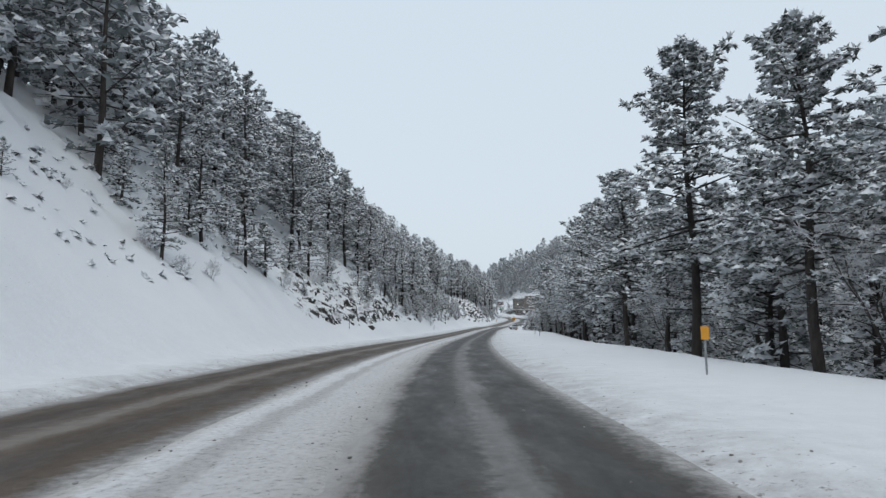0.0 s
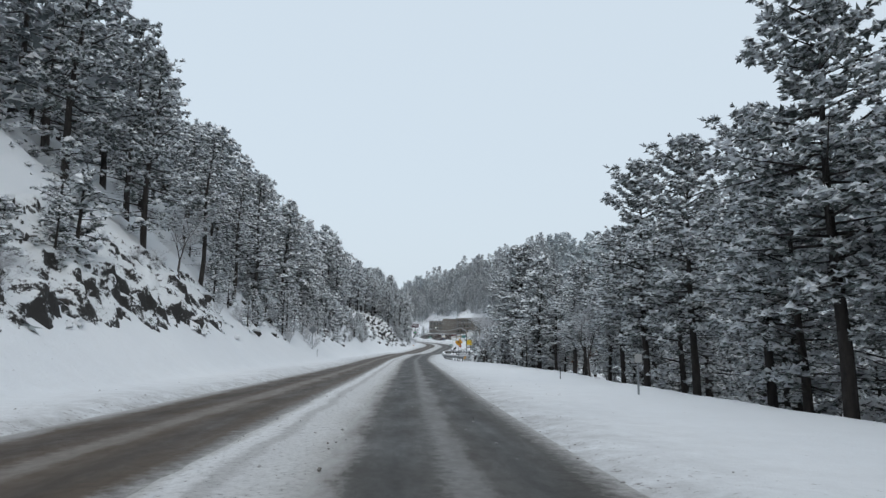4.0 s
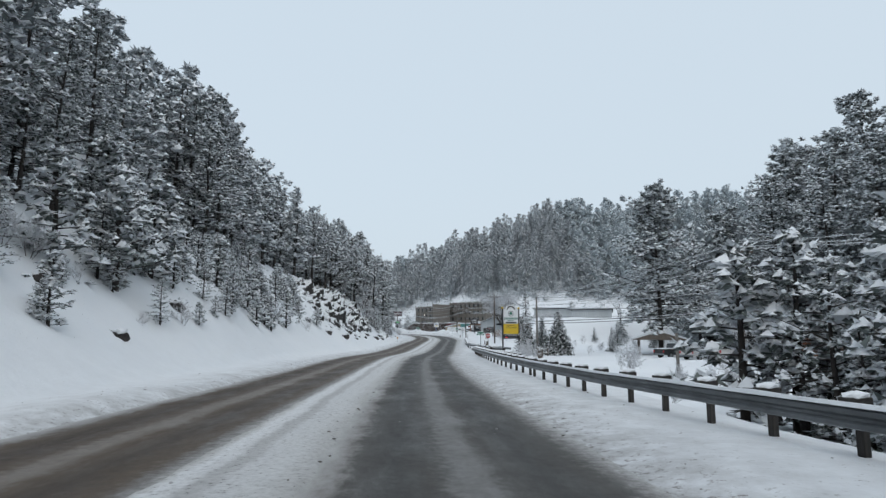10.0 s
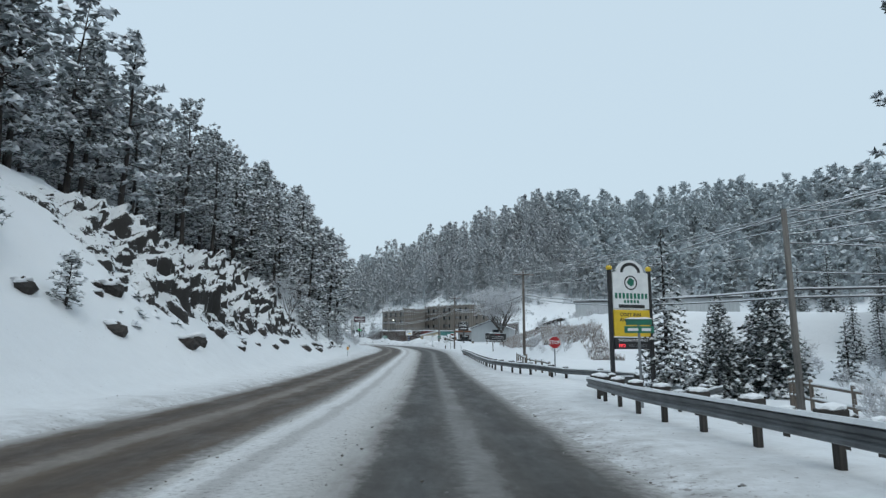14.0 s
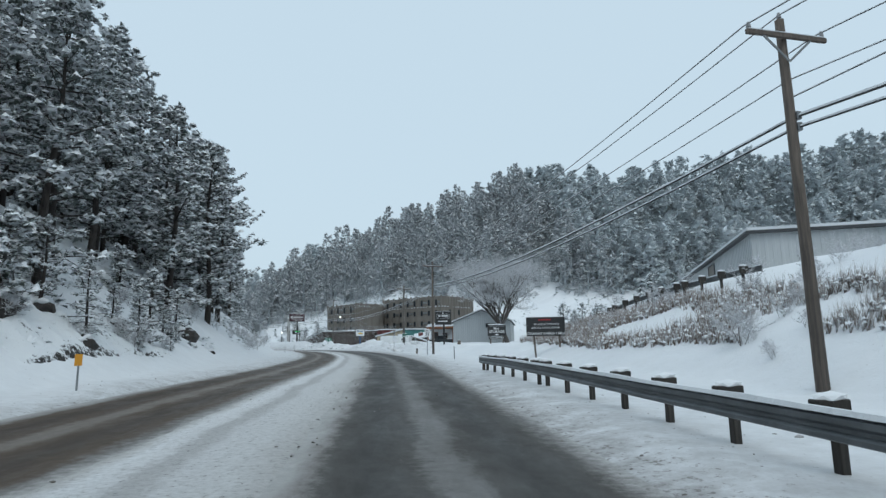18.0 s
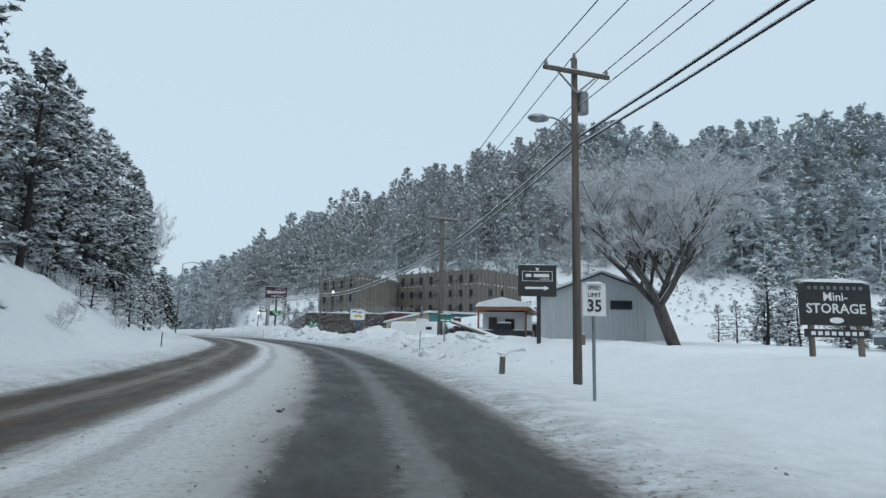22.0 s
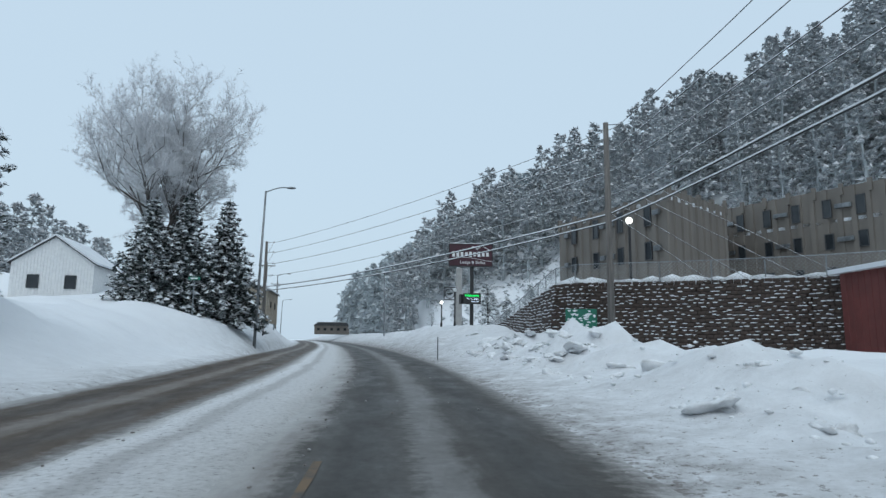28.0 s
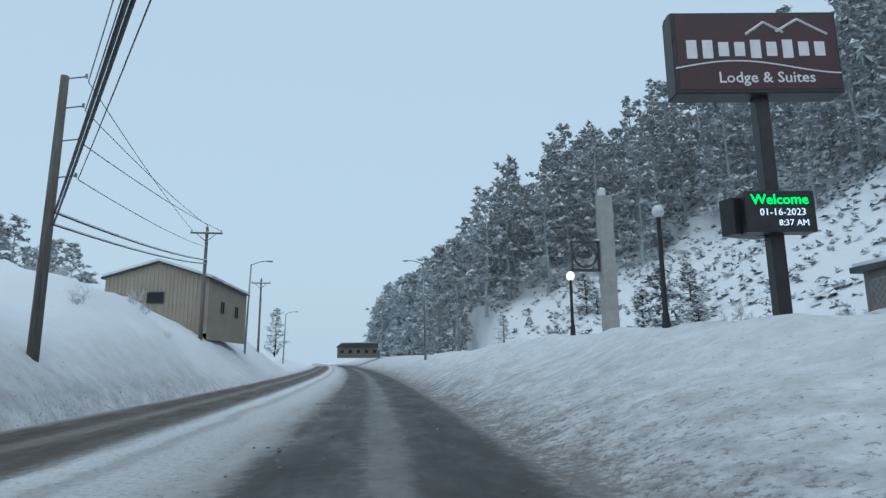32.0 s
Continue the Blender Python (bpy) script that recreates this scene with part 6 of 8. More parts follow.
def hotel():
    base, topz = 3.6, 15.4
    A, M, N = (5.0, 433.5), (12.5, 421.0), (22.0, 440.0)
    B, E = (37.0, 422.4), (48.6, 431.0)
    F, G = (36.0, 462.0), (14.0, 450.0)
    h = thing("hotel", Matrix.Identity(4), "brown-grey ribbed hotel block with rows of dark windows", "hotel")
    walls = [(A, M, 12.9), (M, (18.6, 428.0), 13.1), ((18.6, 428.0), N, 13.3), (N, B, topz), (B, E, topz), (E, F, topz), (F, G, topz), (G, A, 12.9)]
    for a, b, z in walls:
        facade(h, a, b, base, z, SIDING, 1.15, 0.16)
        ln = math.hypot(b[0] - a[0], b[1] - a[1])
        rng = random.Random(int(ln * 10))
        n = max(3, int(ln / 2.3))
        for i in range(n + 1):
            bm = bmesh.new()
            box(bm, 0.34, 0.3, 0.7 + 0.45 * rng.random(), ln * i / n, -0.05, z - 0.2)
            bm.transform(Matrix.Translation((a[0], a[1], 0)) @ Matrix.Rotation(math.atan2(b[1] - a[1], b[0] - a[0]), 4, "Z"))
            part("parapet_fin", bm, SIDING, h)
    slab(h, [A, M, (18.6, 428.0), N, B, E, F, G], 12.3, 12.6, TREE_SNOW, "snowy_roof")

    def storeys(a, b, cols, tops, side):
        ln = math.hypot(b[0] - a[0], b[1] - a[1])
        for c in range(cols):
            u = ln * (c + 0.75) / (cols + 0.4)
            for r, z in enumerate(tops):
                w = opening(h, a, b, u, z, 0.62, 1.3 if r else 1.55, proud=0.17)
                s = side if c % 2 else -side
                aa, bb = Vector((*a, 0)), Vector((*b, 0))
                d = (bb - aa).normalized()
                bm = bmesh.new()
                box(bm, 0.68, 0.28, 0.40, 0, -0.25, 0, bevel=0.02)
                for k in range(4):
                    box(bm, 0.58, 0.03, 0.035, 0, -0.40, -0.14 + 0.09 * k)
                bm.transform(Matrix.Translation((aa.x + d.x * (u + s * 1.05), aa.y + d.y * (u + s * 1.05), z + 0.1)) @ Matrix.Rotation(math.atan2(d.y, d.x), 4, "Z"))
                part("air_conditioner", bm, STEEL, h, "grey air-conditioner box")
    storeys(N, B, 8, (13.6, 10.6, 7.6, 5.0), 1)
    storeys(A, M, 4, (11.4, 8.6, 5.9), 1)
    for u, z in ((3.5, 10.8), (3.5, 7.8), (7.5, 10.8)):
        opening(h, B, E, u, z, 0.7, 1.4, proud=0.14)


hotel()


def gable_hall(name, m, w, d, eave, peak, wall_mat, label, ridge_along_y=True, windows=(), doors=(), rib=0.3):
    """A gabled metal hall: front on local -y, middle of the front at the origin."""
    h = thing(name, m, label, "building")
    top = lambda x: eave + (peak - eave) * (1 - abs(x) / (w / 2))
    bm = bmesh.new()
    ribbed(bm, w / 2, 0, -w / 2, 0, rib, 0.035, top)
    ribbed(bm, w / 2, 0, 0, 0, rib, 0.035, top)
    part("front_wall", bm, wall_mat, h)
    bm = bmesh.new()
    ribbed(bm, w / 2, 0, -w / 2, 0, rib, 0.035, top)
    ribbed(bm, w / 2, 0, 0, 0, rib, 0.035, top)
    bm.transform(Matrix.Translation((0, d, 0)) @ Matrix.Rotation(math.pi, 4, "Z"))
    part("back_wall", bm, wall_mat, h)
    facade(h, (-w / 2, d), (-w / 2, 0), -0.5, eave, wall_mat, rib, 0.035, name="side_wall")
    facade(h, (w / 2, 0), (w / 2, d), -0.5, eave, wall_mat, rib, 0.035, name="side_wall")
    for sx in (-1, 1):
        for name2, t0, t1, material, over in (("roof", 0.0, 0.12, ROOF, 0.3), ("roof_snow", 0.125, 0.34, TREE_SNOW, 0.24)):
            bm = bmesh.new()
            ov = over
            x1, z1 = sx * (w / 2 + ov), eave - (peak - eave) / (w / 2) * ov
            pts = [(0, peak + t0), (x1, z1 + t0), (x1, z1 + t1), (0, peak + t1)]
            prism(bm, pts, d + 2 * ov, Matrix.Translation((0, d / 2, 0)))
            part(name2, bm, material, h)
    for a, b, u, z, ww, hh, kind in windows:
        opening(h, a, b, u, z, ww, hh, GLASS if kind == "window" else SIDING_W if kind == "side_door" else BLACK, SIDING_W if kind == "side_door" else ROOF, kind, 0.05)
    return h


# pale metal hall at the yard
hall = gable_hall("metal_hall", pose(28.6, 347.2, 0.4, 0, 0, -20), 9.3, 15.0, 3.6, 5.4, SIDING_W, "pale grey metal hall with a low gable",
                  windows=[((-4.65, 0), (4.65, 0), 6.1, 3.0, 1.5, 0.55, "window"), ((-4.65, 0), (4.65, 0), 8.4, 1.2, 0.95, 2.1, "side_door"),
                           ((-4.65, 15), (-4.65, 0), 9.5, 1.6, 3.2, 3.2, "door"), ((-4.65, 15), (-4.65, 0), 5.6, 1.1, 0.95, 2.2, "door"), ((-4.65, 15), (-4.65, 0), 3.0, 1.5, 0.8, 1.1, "window")])
bm = bmesh.new()
box(bm, 0.06, 15, 1.1, -4.72, 7.5, 0.5)
part("dark_base", bm, ROOF, hall)
# timber porch beside it
porch = thing("porch_building", pose(24.6, 361.0, 0.5, 0, 0, -24) @ Matrix.Diagonal((0.8, 1, 1, 1)), "low wing with a snowy roof and reddish timber fascia", "building")
bm = bmesh.new()
box(bm, 5.2, 8.0, 2.9, 0, 4.4, 1.45)
part("wall", bm, SIDING_W, porch)
bm = bmesh.new()
prism(bm, [(-3.2, 3.0), (3.2, 3.0), (3.2, 3.35), (-3.2, 3.35)], 9.6, Matrix.Translation((0, 4.0, 0)))
part("fascia", bm, CABIN, porch, "reddish timber fascia")
bm = bmesh.new()
prism(bm, [(-3.3, 3.35), (3.3, 3.35), (2.9, 3.75), (0, 4.3), (-2.9, 3.75)], 9.7, Matrix.Translation((0, 4.0, 0)))
part("roof_snow", bm, TREE_SNOW, porch)
for px in (-2.9, 2.9):
    bm = bmesh.new()
    box(bm, 0.2, 0.2, 3.0, px, -0.6, 1.5, bevel=0.01)
    part("post", bm, CABIN, porch)
opening(porch, (-2.6, 0.4), (2.6, 0.4), 1.3, 1.3, 0.9, 2.0, BLACK, CABIN, "door", 0.03)
opening(porch, (-2.6, 0.4), (2.6, 0.4), 3.4, 1.6, 1.0, 1.1, GLASS, CABIN, "window", 0.03)
# ramp with snow
rp = thing("loading_ramp", pose(19.8, 351.0, 0.4, 0, 0, -30), "snow-covered timber ramp sloping to the yard", "ramp")
bm = bmesh.new()
box(bm, 4.6, 1.2, 0.12, 0, 0, 0.75, (0, 18, 0))
part("deck", bm, WOOD, rp)
bm = bmesh.new()
box(bm, 4.55, 1.15, 0.14, 0, 0, 0.89, (0, 18, 0), bevel=0.04)
part("snow", bm, TREE_SNOW, rp)
for px in (-2.0, 0.0):
    bm = bmesh.new()
    box(bm, 0.12, 1.0, 1.4 - 0.3 * (px + 2), px, 0, 0.5 - 0.15 * (px + 2))
    part("trestle", bm, WOOD, rp)

# row of garages, cream and teal
gar = thing("garage_building", Matrix.Identity(4), "long garage building, cream with roller doors and a teal end", "building")
ca, cb, cc, cd = (16.4, 399.0), (21.3, 387.0), (33.0, 391.4), (28.5, 403.5)
facade(gar, ca, cb, 0.8, 3.2, CREAM, 0.5, 0.015, top=lambda x: 2.35 + 1.15 * x / 12.96)
facade(gar, cb, cc, 0.8, 4.35, TEAL, 0.4, 0.03, name="teal_wall")
facade(gar, cc, cd, 0.8, 4.35, TEAL, 0.4, 0.03, name="teal_wall")
facade(gar, cd, ca, 0.8, 3.3, CREAM, 0.5, 0.015, name="wall")
for u, w, z, hh in ((2.4, 2.2, 1.85, 1.9), (7.0, 2.4, 2.0, 2.2), (11.0, 2.4, 2.1, 2.4)):
    opening(gar, ca, cb, u, z, w, hh, SIDING, CREAM, "roller_door", 0.03)
bm = bmesh.new()
vs = [bm.verts.new(p) for p in ((16.0, 399.3, 3.2), (21.1, 386.6, 4.4), (33.4, 391.2, 4.5), (28.8, 404.0, 3.6))]
vt = [bm.verts.new((v.co.x, v.co.y, v.co.z + 0.28)) for v in vs]
fs = [bm.faces.new(vs[::-1]), bm.faces.new(vt)] + [bm.faces.new((vs[i], vs[(i + 1) % 4], vt[(i + 1) % 4], vt[i])) for i in range(4)]
bmesh.ops.recalc_face_normals(bm, faces=fs)
part("roof_snow", bm, TREE_SNOW, gar)
bm = bmesh.new()
prism(bm, [(-0.9, 2.6), (0.9, 2.6), (0.9, 2.9), (0, 3.3), (-0.9, 2.9)], 0.9, Matrix.Translation((19.0, 391.4, -0.35)) @ Matrix.Rotation(radians(-68), 4, "Z"))
part("awning", bm, BLACK, gar, "small black awning with snow")
red = thing("red_building", Matrix.Identity(4), "low barn-red building with a snowy flat roof", "building")
ra, rb, rc, rd = (17.8, 401.5), (28.5, 404.5), (27.5, 409.0), (17.0, 406.0)
for a, b in ((ra, rb), (rb, rc), (rc, rd), (rd, ra)):
    facade(red, a, b, 0.9, 4.9, DARKRED, 0.4, 0.03)
slab(red, [(17.4, 401.2), (28.9, 404.2), (27.9, 409.4), (16.6, 406.3)], 4.9, 5.12, TREE_SNOW, "roof_snow")
# two low dark buildings by the yard, each under one sloping roof
def lean_to(m, w, d, lo, hi, wall_mat, label, chimney=None):
    h = thing("dark_shed", m, label, "building", "low buildings at the yard")
    top = lambda x: lo + (hi - lo) * (x + w / 2) / w
    bm = bmesh.new()
    prism(bm, [(-w / 2, -0.6), (w / 2, -0.6), (w / 2, hi), (-w / 2, lo)], d, Matrix.Translation((0, d / 2, 0)))
    part("wall", bm, wall_mat, h)
    for k in range(int(w / 0.5)):
        x = -w / 2 + 0.25 + 0.5 * k
        bm = bmesh.new()
        box(bm, 0.05, 0.03, top(x) + 0.5, x, -0.02, (top(x) - 0.5) / 2)
        part("batten", bm, wall_mat, h)
    for name, t0, t1, material, over in (("roof", 0.0, 0.2, ROOF, 0.55), ("roof_snow", 0.204, 0.46, TREE_SNOW, 0.48)):
        bm = bmesh.new()
        x0, x1 = -w / 2 - over, w / 2 + over
        prism(bm, [(x0, top(x0) + t0), (x1, top(x1) + t0), (x1 - 0.1 * (t0 > 0.1), top(x1) + t1), (x0 + 0.1 * (t0 > 0.1), top(x0) + t1)], d + 2 * over, Matrix.Translation((0, d / 2, 0)))
        bm.transform(Matrix.Rotation(radians(9), 4, "X"))
        part(name, bm, material, h)
    opening(h, (-w / 2, 0), (w / 2, 0), w * 0.3, 0.9, 0.9, 0.9, GLASS, WOOD, "window", 0.03)
    opening(h, (-w / 2, 0), (w / 2, 0), w * 0.66, 0.85, 0.9, 1.8, BLACK, WOOD, "door", 0.03)
    if chimney:
        bm = bmesh.new()
        box(bm, 0.95, 0.9, 1.5, chimney, 1.6, top(chimney) + 0.6, bevel=0.02)
        c = part("chimney", bm, DARKRED, h, "dark red brick chimney")
        bm = bmesh.new()
        blob(bm, chimney, 1.6, top(chimney) + 1.38, 0.5, 0.46, 0.1, 3, 0.2, 2)
        part("snow", bm, TREE_SNOW, c)
    return h


lean_to(pose(26.9, 379.0, 0.7, 0, 0, -6), 7.6, 6.0, 1.3, 2.6, DARK_BOARDS, "low dark brown shed with a chimney and sloping snowy roof", -3.0)
house_b = lean_to(pose(28.6, 371.5, 0.7, 0, 0, -8), 8.0, 4.5, 1.0, 2.0, DARK_BOARDS, "low brown house with a sloping snowy roof and a lit lamp")
bm = bmesh.new()
blob(bm, 1.2, -0.1, 1.35, 0.09, 0.07, 0.12, 2, 0.05, 2)
part("porch_lamp", bm, LAMP_ON, house_b, "small lit porch lamp")


# ---- halls on the upper drive ----
for hx, hy, tz, w, d, turn in ((30.2, 280.2, 5.6, 7.0, 62, -25), (33.5, 260.5, 4.6, 7.5, 16, -20)):
    u = thing("storage_hall", pose(hx, hy, 1.2, 0, 0, turn), "long low grey storage hall with a snowy edge", "building", "storage halls")
    hh = tz - 1.2
    facade(u, (-w / 2, 0), (w / 2, 0), 0, hh, SIDING_W, 0.4, 0.03, name="front_wall")
    facade(u, (-w / 2, d), (-w / 2, 0), 0, hh, SIDING_W, 0.4, 0.03, name="side_wall")
    facade(u, (w / 2, 0), (w / 2, d), 0, hh, SIDING_W, 0.4, 0.03, name="side_wall")
    facade(u, (w / 2, d), (-w / 2, d), 0, hh, SIDING_W, 0.4, 0.03, name="back_wall")
    slab(u, [(-w / 2 - 0.3, -0.3), (w / 2 + 0.3, -0.3), (w / 2 + 0.3, d + 0.3), (-w / 2 - 0.3, d + 0.3)], hh, hh + 0.16, ROOF, "roof")
    slab(u, [(-w / 2 - 0.25, -0.25), (w / 2 + 0.25, -0.25), (w / 2 + 0.25, d + 0.25), (-w / 2 - 0.25, d + 0.25)], hh + 0.164, hh + 0.34, TREE_SNOW, "roof_snow")
    for k in range(3):
        opening(u, (-w / 2, d), (-w / 2, 0), d * (k + 0.6) / 3.2, hh - 1.3, 2.2, 2.0, SIDING, ROOF, "roller_door", 0.04)

    if d > 40:
        bm = bmesh.new()
        box(bm, 0.05, 15.5, 2.1, -w / 2 - 0.07, 41.5, hh - 1.3, bevel=0.01)
        part("sign_panel", bm, STEEL, u, "long grey letting board")
        lettering("writing", "NOW LEASING", 1.85, pose(-w / 2 - 0.1, 41.5, hh - 1.3, 0, 0, -90), WHITE, u, 0.012)

# tan hall and brick building beyond the end
tan = gable_hall("tan_hall", pose(-41.8, 460.2, 4.4, 0, 0, 17), 8.2, 13.0, 4.5, 5.8, SIDING_T, "tan metal hall with a low gable on the snowy bank",
                 windows=[((-4.1, 0), (4.1, 0), 4.0, 2.9, 1.2, 0.8, "window"), ((4.1, 0), (4.1, 13), 4.0, 2.4, 0.8, 0.9, "window"), ((4.1, 0), (4.1, 13), 9.0, 2.4, 0.8, 0.9, "window")])
brk = thing("brick_building", pose(-72.0, 592.0, 3.6, 0, 0, 20) @ Matrix.Scale(0.58, 4), "dark brick building with a shallow snowy roof", "building")
bm = bmesh.new()
box(bm, 22, 14, 5.5, 0, 7, 2.4)
part("wall", bm, SIDING, brk)
bm = bmesh.new()
prism(bm, [(-11.6, 5.1), (11.6, 5.1), (9.0, 7.2), (-9.0, 7.2)], 15.2, Matrix.Translation((0, 7, 0)))
part("roof", bm, ROOF, brk)
bm = bmesh.new()
prism(bm, [(-9.2, 7.2), (9.2, 7.2), (8.6, 7.5), (-8.6, 7.5)], 14.0, Matrix.Translation((0, 7, 0)))
part("roof_snow", bm, TREE_SNOW, brk)
for k in range(5):
    opening(brk, (-11, 0), (11, 0), 2.5 + 4.2 * k, 2.8, 1.6, 1.5, proud=0.03)
low = thing("terrace_building", pose(9.2, 446.5, 3.6, 0, 0, 14), "low brown building behind the terrace fence", "building")
bm = bmesh.new()
box(bm, 5.0, 5.0, 2.6, 0, 2.5, 1.3)
part("wall", bm, SIDING, low)
slab(low, [(-2.9, -0.4), (2.9, -0.4), (2.9, 5.4), (-2.9, 5.4)], 2.6, 2.9, ROOF, "roof")
slab(low, [(-2.8, -0.3), (2.8, -0.3), (2.8, 5.3), (-2.8, 5.3)], 2.904, 3.1, TREE_SNOW, "roof_snow")
opening(low, (-2.5, 0), (2.5, 0), 1.4, 1.4, 1.1, 1.3, proud=0.03)
opening(low, (-2.5, 0), (2.5, 0), 3.6, 1.1, 0.95, 2.0, BLACK, ROOF, "door", 0.03)


# ---- cabins and carport by the inn ----
def cabin(x, y, z, turn, w, d, h, label):
    c = thing("log_cabin", pose(x, y, z, 0, 0, turn), label, "cabin", "log cabins")
    n = int(h / 0.26)
    for k in range(n):
        bm = bmesh.new()
        for yy in (0, d):
            rod(bm, (-w / 2 - 0.25, yy, 0.13 + 0.26 * k), (w / 2 + 0.25, yy, 0.13 + 0.26 * k), 0.14, n=6)
        for xx in (-w / 2, w / 2):
            rod(bm, (xx, -0.25, 0.26 + 0.26 * k), (xx, d + 0.25, 0.26 + 0.26 * k), 0.14, n=6)
        part("log_course", bm, CABIN, c)
    bm = bmesh.new()
    prism(bm, [(-w / 2 - 0.9, h - 0.1), (w / 2 + 0.9, h - 0.1), (w / 2 + 0.9, h + 0.05), (0, h + 1.2), (-w / 2 - 0.9, h + 0.05)], d + 2.0, Matrix.Translation((0, d / 2 - 0.4, 0)))
    part("roof", bm, ROOF, c)
    bm = bmesh.new()
    prism(bm, [(-w / 2 - 0.85, h + 0.06), (0, h + 1.21), (w / 2 + 0.85, h + 0.06), (w / 2 + 0.8, h + 0.32), (0, h + 1.5), (-w / 2 - 0.8, h + 0.32)], d + 1.9, Matrix.Translation((0, d / 2 - 0.4, 0)))
    part("roof_snow", bm, TREE_SNOW, c)
    opening(c, (-w / 2, -0.14), (w / 2, -0.14), w * 0.3, h * 0.52, 1.1, 0.95, GLASS, WOOD, "window", 0.03)
    opening(c, (-w / 2, -0.14), (w / 2, -0.14), w * 0.72, h * 0.42, 0.9, 1.95, BLACK, WOOD, "door", 0.03)
    return c


cabin(21.6, 166.5, -3.6, 6, 6.0, 5.0, 2.3, "reddish log cabin with a snowy roof among the pines")
cabin(41.0, 204.0, -2.9, -30, 7.0, 5.5, 2.5, "reddish log cabin with a deep snowy porch roof")
# long open shed with a shallow roof behind the parked cars
shed = thing("open_shed", pose(40.0, 219.4, -3.3, 0, 0, -66), "long dark open-fronted timber shed with snow on its roof", "shed")
for k in range(6):
    bm = bmesh.new()
    box(bm, 0.2, 0.2, 2.9, -7 + 2.8 * k, 0, 1.45, bevel=0.01)
    part("post", bm, BLACK, shed)
bm = bmesh.new()
box(bm, 14.2, 0.2, 4.0, 0, 5.0, 1.6)
part("back_wall", bm, BLACK, shed, "dark boarded back wall")
for sx in (-7.1, 7.1):
    bm = bmesh.new()
    box(bm, 0.16, 4.6, 3.2, sx, 2.6, 1.2)
    part("side_wall", bm, BLACK, shed)
bm = bmesh.new()
box(bm, 15.2, 6.4, 0.22, 0, 2.3, 3.25, bevel=0.02)
bm.transform(Matrix.Translation((0, 0, 3.25)) @ Matrix.Rotation(0.05, 4, "X") @ Matrix.Translation((0, 0, -3.25)))
part("roof", bm, ROOF, shed)
bm = bmesh.new()
box(bm, 15.1, 6.3, 0.2, 0, 2.3, 3.465, bevel=0.06)
bm.transform(Matrix.Translation((0, 0, 3.25)) @ Matrix.Rotation(0.05, 4, "X") @ Matrix.Translation((0, 0, -3.25)))
part("roof_snow", bm, TREE_SNOW, shed)
cp = thing("carport", pose(31.2, 225.5, -3.4, 0, 0, -20), "open timber carport with a snowy roof", "carport")
for px in (-2.6, 2.6):
    for py in (0, 4.0):
        bm = bmesh.new()
        box(bm, 0.2, 0.2, 2.7, px, py, 1.2, bevel=0.01)
        part("post", bm, WOOD, cp)
bm = bmesh.new()
prism(bm, [(-3.6, 2.4), (3.6, 2.4), (0, 3.5)], 5.2, Matrix.Translation((0, 2, 0)))
part("roof", bm, WOOD, cp)
bm = bmesh.new()
prism(bm, [(-3.6, 2.42), (0, 3.52), (3.6, 2.42), (3.5, 2.68), (0, 3.8), (-3.5, 2.68)], 5.1, Matrix.Translation((0, 2, 0.01)))
part("roof_snow", bm, TREE_SNOW, cp)


